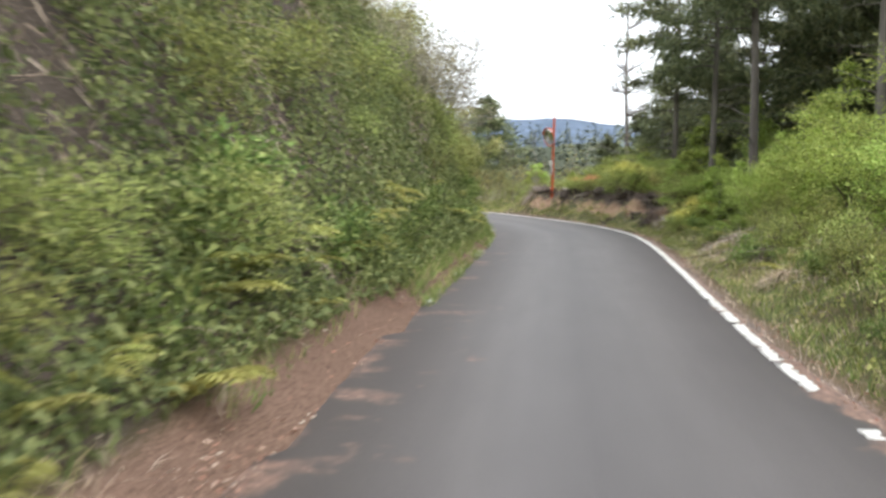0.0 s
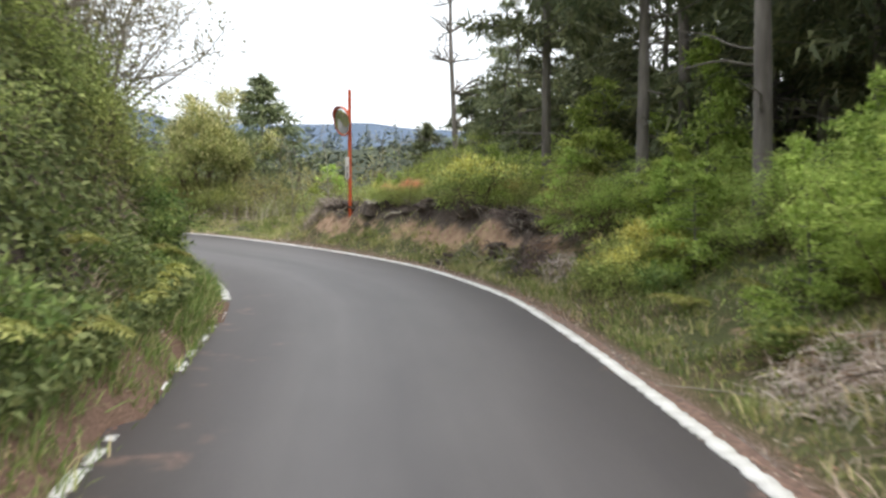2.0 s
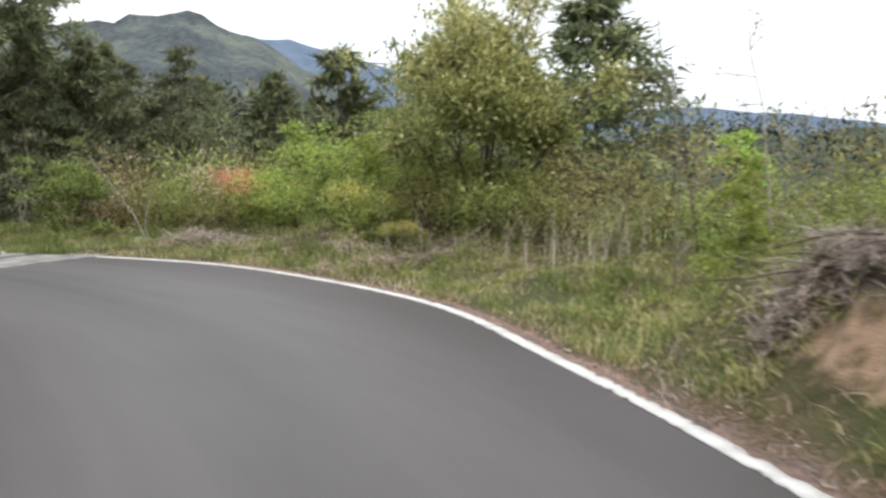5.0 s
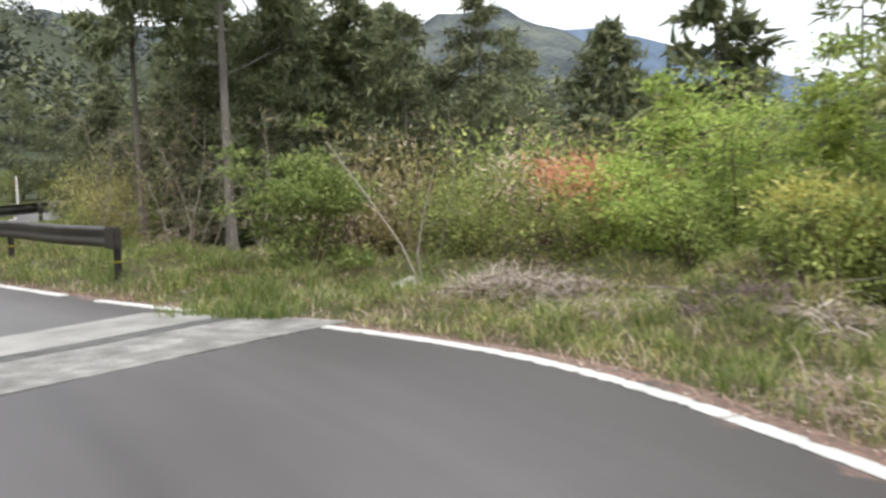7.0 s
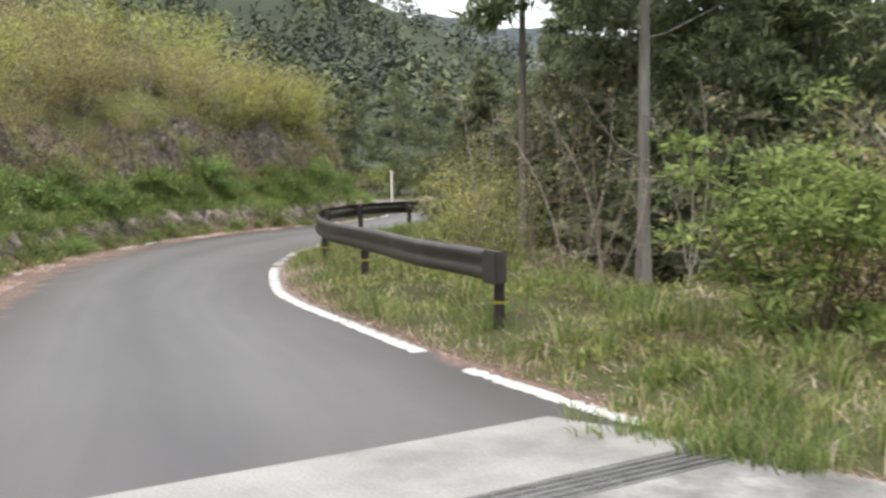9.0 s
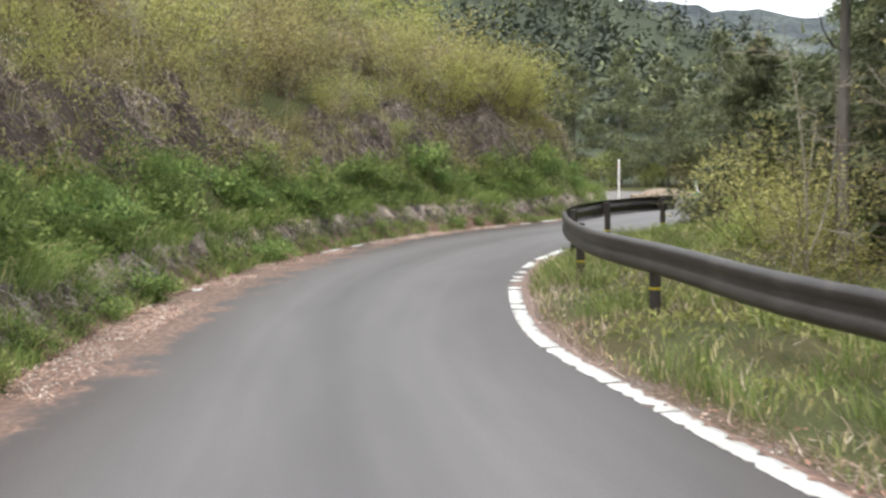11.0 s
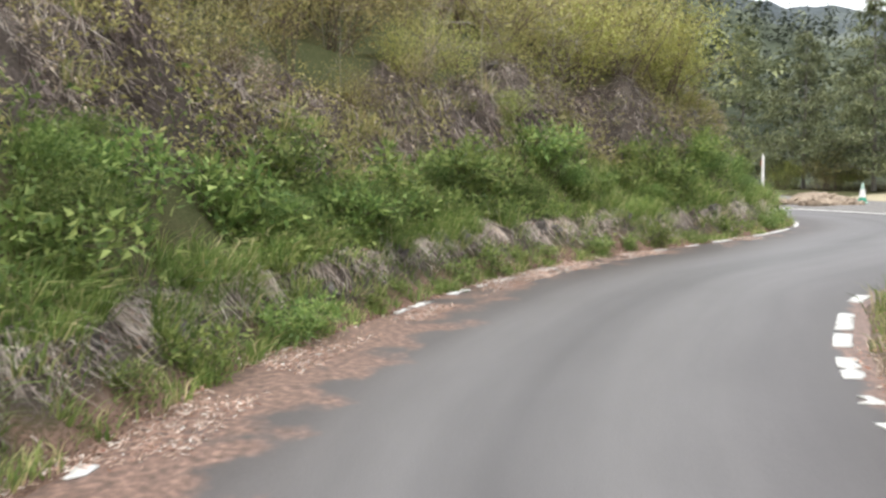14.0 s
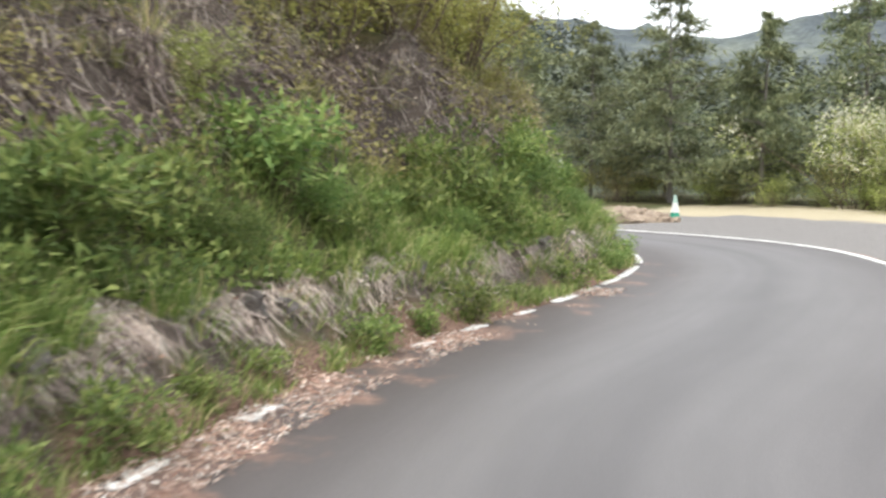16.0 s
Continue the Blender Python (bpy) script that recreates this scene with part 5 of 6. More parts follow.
# conifers round the lay-by
for k, x, y, size in ((0, -46.7, 95.6, 1.03), (1, -43.0, 95.6, 1.0), (0, -40.6, 98.4, 1.1), (0, -37.6, 98.2, 0.9), (1, -34.8, 99, 1.05), (0, -31.5, 99.5, 0.9), (0, -50.6, 95.8, 0.9), (0, -49.0, 98.6, .8), (0, -54.0, 95.5, 1.0), (1, -57.5, 95, 1.1), (0, -61, 93, 1.0), (1, -44.8, 98.5, .7)):
    put(LAYBY[k], x, y, prng.uniform(0, 360), size, tilt=(prng.uniform(-1, 1), prng.uniform(-1, 1)), group="lay-by trees")
for i in range(22):
    x = -60 + 32 * (i + prng.random()) / 22
    grow(OLIVE + MID + MID + TAN, x, 96.6 + prng.uniform(-1, 2) - max(0, -x - 46) * 0.35, prng.uniform(0.6, 1.3))
for i in range(16):
    grow(MID + OLIVE, -53 + 23 * (i + prng.random()) / 16, 95.4 + prng.uniform(-0.6, 0.4) - (0.3 if i < 4 else 0), prng.uniform(0.4, 0.75))
for x, y, size in ((-39.6, 95.4, 1.5), (-38.4, 95.8, 1.2)):
    grow(WHITE, x, y, size * 0.75)
put(CONE[0], 2.0, 64.3, 30, (6.4 - z_at(2.0, 64.3)) / 6.8 * 1.22, stretch=0.83)
reach(YOUNG[1:], -5.5, 67.6, 5.2, 5.1)
reach(LARCH, -2.5, 61.4, 4.6, 4.6)
put(OAK[0], -0.15, 57.8, 40, (5.2 - z_at(0.0, 57.8)) / 5.3 * 0.92, stretch=1.12)

for kind, x, y, size in ((MID, 0.5, 57.2, .75), (OLIVE, -0.8, 57.2, .8), (MID, -0.1, 56.8, .6), (OLIVE, 1.0, 58.4, .9), (MID, -1.1, 58.2, .9)):
    grow(kind, x, y, size)
# bright shrubs in front of the cedars
for x, y, s in ((9.3, 21.5, 1.2), (9.9, 24.6, 1.15), (8.4, 18.3, .9), (10.2, 18.6, 1.3), (8.3, 15.0, .9), (9.9, 14, 1.2), (8.7, 36.0, .85), (8.0, 34.0, .6), (9.9, 30.4, .6), (8.0, 25.2, .6), (7.3, 11.5, .7), (9.0, 10, 1.0), (10.3, 33.4, 1.1),
                (11.5, 38.5, 1.2), (9.5, 42, .95), (9.7, 38.0, 1.2), (11.2, 21.6, 1.3), (8.9, 27.3, .55)):
    grow(SPRING[2:] + SPRING, x, y, s * 0.95, prng.uniform(0.85, 1.25))
for x, y, s in ((7.7, 21.2, .5), (8.0, 32.9, .55), (8.7, 39.6, .6), (8.4, 41.8, .7), (9.2, 44.8, .9), (7.2, 43.6, .5), (9.6, 47, 1.0), (7.0, 46.8, .6), (6.2, 48.9, .7), (8.2, 49.4, .9), (5.2, 51.2, .6), (7.1, 52.8, .9), (6.9, 17.8, .45),
                (6.8, 14.6, .5), (11.2, 45, 1.1), (11.6, 49.5, 1.2), (6.5, 50.2, .9), (7.6, 48.5, .8), (8.8, 50.2, 1.0), (7.4, 45.6, .8), (8.4, 47.3, .9), (9.0, 52.0, 1.2), (5.6, 53, .9), (4.4, 54.4, .7), (2.6, 54.0, .55), (3.4, 57, .8), (2.1, 60.2, .9)):
    grow(MID + (SPRING[:2] if y > 36 else OLIVE), x, y, s)
for x, y, s in ((7.0, 38.2, 1.0), (6.7, 39.5, .65), (7.75, 29.4, .75), (7.3, 28.7, .55), (7.3, 29.9, .45), (5.5, 42.4, .55), (-2.6, 57.9, .95), (-1.9, 57.6, .7), (-1.2, 55.6, .5), (8.1, 40.4, .8)):
    grow(GOLD, x, y, s * 1.1)
for i in range(46):
    s, off = 0.8 + 5.8 * (i + prng.random()) / 46, prng.uniform(1.3, 3.8)
    x, y = on_edge(EDGE_R, NORM_R, s, off)
    grow(MID + WEED + WEED, x, y, prng.uniform(0.25, 0.55))
for i in range(30):
    s, off = 2.0 + 5.0 * (i + prng.random()) / 30, prng.uniform(2.1, 3.6)
    x, y = on_edge(EDGE_R, NORM_R, s, off)
    grow(SPRING[2:] + SPRING[2:] + SPRING + MID[:1], x, y, prng.uniform(0.4, 0.75), prng.uniform(0.85, 1.2))
for i in range(26):
    s, off = 1.4 + 5.4 * (i + prng.random()) / 26, prng.uniform(1.1, 2.0)
    x, y = on_edge(EDGE_R, NORM_R, s, off)
    grow(FERN + WEED + WEED, x, y, prng.uniform(0.45, 0.8))
for i in range(18):
    s, off = 7.0 + 4.6 * (i + prng.random()) / 18, prng.uniform(2.6, 4.4)
    x, y = on_edge(EDGE_R, NORM_R, s, off)
    grow(SPRING[2:] + LIME + GOLD, x, y, prng.uniform(0.35, 0.6), prng.uniform(0.85, 1.2))
grow(FLAME, 5.95, 41.4, 0.62)
grow(FLAME, -6.0, 60.9, 1.3, 1.15)
# outer side of the bend
for kind, x, y, s in ((SPRING, -5.2, 62.3, .85), (SPRING, -4.2, 60.6, .85), (SPRING, -2.8, 59.3, .7), (SPRING, -1.6, 59.8, .8), (OLIVE, -9.6, 62.2, .6), (MID, -8.0, 61.2, .6), (MID, -7.3, 60.6, .45), (OLIVE, -9.6, 62.0, .8), (TAN, -9.9, 61.6, .9),
                      (OLIVE, -11.6, 64.4, .7), (LIME, -16.6, 63.3, .4), (OLIVE, -4.8, 62.8, .9), (MID, -7.9, 63.3, 1.0), (SPRING, -3.0, 62.6, .8), (MID, -4.3, 59.6, .45), (MID, -2.2, 57.3, .5), (OLIVE, -0.6, 59.6, .8), (MID, 0.9, 56.2, .55), (OLIVE, 1.6, 57.5, .7),
                      (MID, -19.8, 67.9, .5), (OLIVE, -17.6, 64.4, .5), (LIME, -18.9, 65.4, .5), (MID, -20.4, 66.4, .4), (OLIVE, -21.5, 68, .8), (MID, -23, 70.5, .7), (OLIVE, -25.2, 73, .7), (MID, -26.6, 76.5, .7),
                      (OLIVE, -22.5, 74, 1.0), (MID, -20, 72, 1.1), (OLIVE, -28.0, 80, .8), (OLIVE, -25, 78, 1.0), (OLIVE, -6.5, 65.4, 1.1), (MID, -10, 66, 1.1), (TAN, -7.2, 62.4, 1.0), (OLIVE, 3.2, 55.2, .8), (OLIVE, 5.6, 55.4, 1.0), (SPRING, 4.6, 58.2, .9),
                      (SPRING, -0.8, 62.5, .8), (MID, 6.4, 57, 1.1), (OLIVE, 8.6, 55, 1.1), (OLIVE, -3.6, 66, 1.0), (OLIVE, 0.6, 67, 1.0), (MID, 4.6, 64, 1.2), (MID, 8, 62, 1.3), (OLIVE, -9, 70, 1.2)):
    grow(kind, x, y, s * 1.3)
put(ROUND[0], -9.55, 59.55, 20, 0.84, stretch=1.3)
# bare saplings
for x, y, s in ((-8.4, 60.1, .75), (-8.0, 60.4, .7), (-12.9, 61.2, .8), (-13.6, 62.0, .95), (-14.3, 62.3, .9), (-15.0, 62.5, .8), (-13.0, 63.0, 1.0), (-15.8, 63.4, .8), (-16.6, 62.9, .6), (-12.3, 60.6, .6), (-17.6, 64, .7), (3.2, 50.2, 1.1), (4.4, 51.0, 1.2), (5.4, 49.8, 1.1),
                (2.4, 52.4, 1.0), (6.4, 51.3, 1.1), (3.7, 52.9, 1.0), (-9.7, 59.9, .5), (-20.5, 66.6, .7), (7.9, 47.6, 1.0), (-12.0, 64.4, 1.0), (-14.7, 65.8, 1.1)):
    grow(BARE, x, y, s, tilt=16)
for i in range(14):
    grow(BARE[1:2] + BARE, prng.uniform(-17, -12.2), 62.3 + prng.uniform(0, 2.6), prng.uniform(0.6, 1.05), tilt=22)
# bank on the inner side, first stretch
put(TWIGGY[0], *bank_place(6.55, 1.7), 30, 0.9, tilt=(0, 8), z=2.2)
put(TWIGGY[0], *bank_place(5.9, 2.2), 130, 0.9, tilt=(0, 10), z=3.2)
for s, off, size, z in ((5.3, 2.3, 1.0, 3.0), (5.75, 1.9, .95, 3.1), (6.15, 1.7, .9, 3.0), (6.5, 1.75, .95, 2.7), (6.0, 2.4, 1.1, 3.4), (5.0, 2.0, .8, 3.4), (4.4, 2.3, .8, 3.6), (6.75, 2.2, .9, 2.3)):
    x, y = bank_place(s, off)
    put(HAZEL[int(s * 10) % 2], x, y, prng.uniform(0, 360), size, tilt=(prng.uniform(-8, 8), prng.uniform(8, 18)), z=z)
for i in range(28):
    s, off = 0.9 + 5.9 * (i + prng.random()) / 28, prng.uniform(1.25, 2.2)
    x, y = bank_place(s, off)
    grow(MID, x, y, prng.uniform(0.4, 0.65), sink=0.25, tilt=20)
for i in range(22):
    s, off = 0.9 + 5.9 * (i + prng.random()) / 22, prng.uniform(2.5, 4.2)
    x, y = bank_place(s, off)
    grow(OLIVE + MID, x, y, prng.uniform(0.7, 1.0), sink=0.2, tilt=20)
for i in range(40):
    s = 1.4 + 6.2 * (i + prng.random()) / 40
    off = prng.uniform(1.15, 1.7) - float(weight(s, (1.6, 3.2), (0, 0.4)))
    x, y = bank_place(s, off)
    grow(FERN + WEED, x, y, prng.uniform(0.7, 1.2), tilt=15)
frng = random.Random(5)
for i in range(10):
    x, y = bank_place(0.9 + 1.9 * (i + frng.random()) / 10, frng.uniform(0.85, 1.25))
    put(FERN[i % 2], x, y, frng.uniform(0, 360), frng.uniform(0.75, 1.1), tilt=(frng.uniform(-12, 12), frng.uniform(-12, 12)))
for s, off, k in ((7.0, -1.6, .5), (7.2, -1.2, .4), (7.5, -1.3, .4), (7.9, -1.2, .35), (8.3, -1.4, .4), (8.8, -1.6, .4)):
    x, y = on_edge(EDGE_L, NORM_L, s, off)
    grow(MID, x, y, k)
# second stretch
for i in range(64):
    s, off = 15.2 + 9.6 * (i + prng.random()) / 64, prng.uniform(4.5, 6.2)
    x, y = bank_place(s, off)
    grow(OLIVE + OLIVE + WISP + LIME[:1] + TAN, x, y, prng.uniform(0.55, 1.0), sink=0.1, tilt=15)
for i in range(20):
    s, off = 14.8 + 10 * (i + prng.random()) / 20, prng.uniform(5.4, 9.5)
    x, y = bank_place(s, off)
    grow(OLIVE + LIME + TAN, x, y, prng.uniform(0.9, 1.35), sink=0.1)
for s, off, k in ((22.3, 4.1, .9), (22.9, 3.9, 1.0), (23.4, 3.7, 1.0), (23.8, 3.6, 1.0), (24.2, 3.7, 1.0), (23.7, 4.5, 1.2), (24.45, 4.3, 1.1), (23.2, 5.0, 1.2)):
    x, y = bank_place(s, off)
    put(one(OLIVE + LIME + LIME), x, y, prng.uniform(0, 360), k * 0.9, z=z_at(x, y) + 0.2 * k)
for i in range(26):
    s, off = 15.0 + 7.4 * ((i + prng.random()) / 26) ** 1.1, prng.uniform(3.5, 4.2)
    x, y = bank_place(s, off)
    grow(OLIVE + TAN + LIME[:1], x, y, prng.uniform(0.3, 0.6), sink=0.05, tilt=35)
for i in range(10):
    s, off = 15.6 + 8.8 * (i + prng.random()) / 10, prng.uniform(2.9, 3.8)
    x, y = bank_place(s, off)
    grow(MID[:1] + OLIVE + LIME + TAN, x, y, prng.uniform(0.26, 0.5), sink=0.05, tilt=35)
for i in range(46):
    s, off = 15.4 + 9.0 * (i + prng.random()) / 46, prng.uniform(3.3, 4.8)
    x, y = bank_place(s, off)
    grow(BARE[::2] + WISP, x, y, prng.uniform(0.4, 0.8), tilt=28)
# dark lush plants on the near part of the ledge
for i in range(26):
    s, off = 15.4 + 5.2 * ((i + prng.random()) / 26) ** 1.3, prng.uniform(1.25, 2.5)
    x, y = bank_place(s, off)
    grow(LUSH, x, y, prng.uniform(0.4, 0.72), tilt=12)
for i in range(12):
    s, off = 20.6 + 3.8 * (i + prng.random()) / 12, prng.uniform(1.3, 2.3)
    x, y = bank_place(s, off)
    grow(LUSH, x, y, prng.uniform(0.3, 0.55), tilt=12)
for i in range(32):
    s, off = 16.5 + 8.2 * (i + prng.random()) / 32, prng.uniform(1.0, 2.5)
    x, y = bank_place(s, off)
    grow(WEED, x, y, prng.uniform(0.6, 1.3), tilt=15)
for i in range(24):
    s, off = 16.2 + 8.4 * (i + prng.random()) / 24, prng.uniform(0.15, 0.45)
    x, y = bank_place(s, off)
    grow(WEED, x, y, prng.uniform(0.35, 0.75), tilt=10)
away(PROTOS)


# ---- ground cover ----
def scatter(line, norm, s0, s1, d0, d1, n, rs, side=1, patch=0.0, scale=0.8, seed=0):
    """n places between two stations and two distances from an edge, thinned into patches."""
    s, d = rs.uniform(s0, s1, n), rs.uniform(d0, d1, n)
    k = s * STEP
    i = np.arange(len(line))
    xy = bank_place(s, d) if side < 0 else np.stack([np.interp(k, i, line[:, a]) + np.interp(k, i, norm[:, a]) * d for a in (0, 1)], 1)
    if patch:
        keep = fbm(xy[:, 0] * scale, xy[:, 1] * scale, seed, 3) + rs.normal(size=n) * 0.06 > patch - 0.35
        xy, d = xy[keep], d[keep]
    h = 0.12
    z0 = ground_height(xy[:, 0], xy[:, 1])
    nx, ny = z0 - ground_height(xy[:, 0] + h, xy[:, 1]), z0 - ground_height(xy[:, 0], xy[:, 1] + h)
    return np.column_stack([xy, z0]), unit(np.column_stack([nx / h, ny / h, np.ones(len(xy))])), d


def cover(name, label, chunks, mat, category="plants"):
    V, F = joined(chunks)
    return tagged(new(name, mesh_from(name, V, F, mat)), label, category, kind="stuff")


def leaves_on(P, N, rs, size, width, lift, down=0.3, out=0.6):
    n = len(P)
    return leaf_arrays(P + N * rs.uniform(0, lift, n)[:, None], N * out + rs.normal(size=(n, 3)) * 0.6 - np.array([0, 0, down]), rs.uniform(size * 0.6, size * 1.4, n), rs.uniform(width * 0.6, width * 1.4, n), rs=rs)


def blades_on(P, N, rs, lo, hi, width, up=1.0, spread=0.45, droop=0.5, hang=0.0):
    n = len(P)
    D = N * 0.4 + np.array([0, 0, up]) + rs.normal(size=(n, 3)) * spread
    if hang:
        D = N * 0.55 + np.array([0, 0, -hang]) + rs.normal(size=(n, 3)) * spread
    L = rs.uniform(lo, hi, n)
    return blade_arrays(P, D, L, width * rs.uniform(0.6, 1.4, n), droop, rs)


def weight_at(P):
    """Distance from the left edge at which the bank's plants begin."""
    return np.interp(P[:, 1], (3, 13), (1.05, 0.55))


def tufts_on(P, N, rs, each, radius, lo, hi, width, spread=0.35, droop=0.6):
    """Tussocks: blades that fan out from common roots, tall and short ones apart."""
    k = rs.poisson(each, len(P)) + 3
    tall = np.repeat(rs.uniform(lo, hi, len(P)), k)
    C, M = np.repeat(P, k, 0), np.repeat(N, k, 0)
    off = rs.normal(size=C.shape) * np.array([1, 1, 0.0]) * radius
    D = np.array([0, 0, 1.0]) + M * 0.3 + off * (0.7 / radius) * spread + rs.normal(size=C.shape) * spread * 0.6
    return blade_arrays(C + off * 0.6 - np.array([0, 0, 0.01]), D, tall * rs.uniform(0.55, 1.25, len(C)), width * rs.uniform(0.6, 1.4, len(C)), droop, rs)


G = np.random.RandomState(5)
RL, LL = (EDGE_R, NORM_R), (EDGE_L, NORM_L)
def off_clay(P, N):
    """Leaves out what would stand on the bare cut of the bank."""
    d, s = edge_distance(P[:, 0], P[:, 1], EDGE_R, NORM_R)
    d = d + weight(s, *BANK_IN)
    keep = ~((s > 7.1) & (s < 10.5) & (d > 1.3 + 0.25 * fbm(P[:, 0], P[:, 1], 71)) & (d < 2.3))
    return P[keep], N[keep]


P1, N1 = off_clay(*scatter(*RL, 1.2, 15.2, 0.35, 3.2, 46000, G, patch=0.36, scale=1.6, seed=2)[:2])
P2, N2, d2 = scatter(*RL, 15.0, 22.6, 0.3, 3.4, 900, G, patch=0.2, scale=0.8, seed=3)
P3, N3, _ = scatter(*RL, 11.5, 22.6, 0.22, 3.0, 16000, G, patch=0.3, scale=1.4, seed=4)
P8, N8, _ = scatter(*RL, 6.6, 11.6, 0.35, 1.45, 8000, G, patch=0.36, scale=2.2, seed=91)
Pv2, Nv2 = off_clay(*scatter(*RL, 6.0, 15.5, 0.35, 3.0, 520, G, patch=0.3, scale=0.9, seed=92)[:2])
Pv, Nv = off_clay(*scatter(*RL, 1.0, 15.0, 0.45, 4.0, 900, G, patch=0.3, scale=0.9, seed=5)[:2])
cover("verge_grass", "short green grass and weeds along the road edge", [blades_on(P8, N8, G, 0.06, 0.2, 0.011, 0.7, 0.6), blades_on(P1, N1, G, 0.05, 0.14, 0.011), blades_on(P3, N3, G, 0.05, 0.15, 0.011), tufts_on(Pv, Nv, G, 20, 0.09, 0.1, 0.28, 0.011)], GRASS, "grass")
tongue = G.normal(size=(60, 2)) * np.array([0.42, 0.16]) + np.array([-8.75, 56.72])
Ptg = np.column_stack([tongue, np.maximum(ground_height(tongue[:, 0], tongue[:, 1]), 0.01)])
Ntg = np.tile(np.array([0, 0, 1.0]), (60, 1))
P9, N9, _ = scatter(*RL, 0.3, 6.6, 0.4, 2.6, 20000, G, patch=0.2, scale=1.3, seed=93)
cover("green_tussocks", "dark green tussocks in the dry verge", [tufts_on(P2, N2, G, 26, 0.11, 0.14, 0.40, 0.011), tufts_on(Ptg, Ntg, G, 22, 0.09, 0.08, 0.26, 0.011), tufts_on(Pv2, Nv2, G, 30, 0.1, 0.12, 0.34, 0.012), blades_on(P9, N9, G, 0.06, 0.2, 0.012)], GREENGRASS, "grass")
Pw, Nw = off_clay(*scatter(*RL, 1.2, 22.6, 0.6, 6.0, 52000, G, patch=0.34, scale=1.1, seed=6)[:2])
cover("verge_weeds", "low broad-leaved weeds on the verge", [leaves_on(Pw, Nw, G, 0.07, 0.04, 0.1, 0.0)], LEAF_MID)
Pd, Nd = off_clay(*scatter(*RL, 1.2, 22.4, 0.15, 5.0, 56000, G, patch=0.30, scale=1.3, seed=8)[:2])
cover("dry_verge_grass", "tufts of dry straw-coloured grass", [blades_on(Pd, Nd, G, 0.06, 0.24, 0.009, 0.35, 0.9)], DRY, "grass")
Pl, Nl, _ = scatter(*LL, 0.8, 25, -0.08, 0.95, 9000, G, -1, patch=0.32, seed=12)
Pr, Nr, _ = scatter(*RL, 0.8, 23, 0.05, 0.6, 5000, G, patch=0.3, seed=13)
Pl2, _, _ = scatter(*LL, 0.2, 4.5, -0.3, 0.9, 6000, G, -1, patch=0.28, scale=1.4, seed=14)
P4 = np.vstack([Pl, Pr, Pl2])
P4 = P4[P4[:, 2] > -0.05]
P4[:, 2] = np.maximum(P4[:, 2], 0.012) + 0.008
n4 = len(P4)
cover("leaf_litter", "fallen brown leaves scattered along the road edges", [leaf_arrays(P4, G.normal(size=(n4, 3)) * np.array([1, 1, 0.12]), G.uniform(0.02, 0.06, n4), G.uniform(0.01, 0.024, n4), 0.15, 0.0, G)], DRYLEAF, "leaves")
# inner bank, first stretch
Pa, Na, da = scatter(*LL, 0.8, 8.2, 0.55, 3.2, 84000, G, -1, patch=0.18, scale=1.0, seed=15)
cover("bank_creepers", "dense mid-green leaves hanging over the road bank", [leaves_on(Pa[da > weight_at(Pa)], Na[da > weight_at(Pa)], G, 0.092, 0.048, 0.3, 0.4)], LEAF_BANK)
# upper leaves take the darkened bank green in place of canopy shade
Pb, Nb, _ = scatter(*LL, 0.8, 7.8, 1.3, 6.0, 46000, G, -1, patch=0.24, scale=0.9, seed=18)
cover("bank_olive_leaves", "olive leaves high on the road bank, darkened for canopy shade", [leaves_on(Pb, Nb, G, 0.085, 0.04, 0.4, 0.4)], LEAF_BANK)
Pc, Nc, _ = scatter(*LL, 0.8, 8.6, 0.75, 1.7, 11000, G, -1, patch=0.3, scale=1.2, seed=20)
Pe, Ne, _ = scatter(*LL, 0.8, 7.0, 1.2, 5.0, 22000, G, -1, patch=0.38, scale=1.0, seed=22)
Pf, Nf, _ = scatter(*LL, 6.4, 10.5, 0.25, 2.0, 12000, G, -1)
# second stretch
Pg, Ng, _ = scatter(*LL, 15.5, 25, 0.45, 1.1, 13000, G, -1, patch=0.28, scale=1.5, seed=24)
Ph, Nh, _ = scatter(*LL, 15.0, 25, 2.5, 3.9, 13000, G, -1, patch=0.32, scale=1.2, seed=26)
cover("hanging_dry_grass", "withered tan grass on the bank", [blades_on(Pc, Nc, G, 0.12, 0.32, 0.009, 0.2, 0.6), blades_on(Pe, Ne, G, 0.25, 0.6, 0.012, hang=0.7)], DRY, "grass")
Pq, Nq, _ = scatter(*LL, 15.5, 25, 0.8, 1.2, 15000, G, -1, patch=0.2, scale=1.8, seed=45)
Pt, Nt, _ = scatter(*LL, 15.0, 25, 2.7, 3.7, 15000, G, -1, patch=0.34, scale=1.6, seed=46)
cover("withered_fringe", "grey withered grass hanging over the bank's edges", [blades_on(Pg, Ng, G, 0.1, 0.3, 0.008, hang=0.8, spread=0.3), blades_on(Pq, Nq, G, 0.2, 0.5, 0.009, hang=1.1, spread=0.25), blades_on(Ph, Nh, G, 0.1, 0.3, 0.008, hang=0.5, spread=0.6),
                                                                                blades_on(Pt, Nt, G, 0.15, 0.5, 0.0075, hang=0.9, spread=0.45)], DRYGREY, "grass")
Pu, Nu, _ = scatter(*LL, 15.8, 23.5, -0.45, 0.5, 30000, G, -1, patch=0.27, scale=0.9, seed=48)
Pu[:, 2] = np.maximum(Pu[:, 2], 0.012) + 0.01
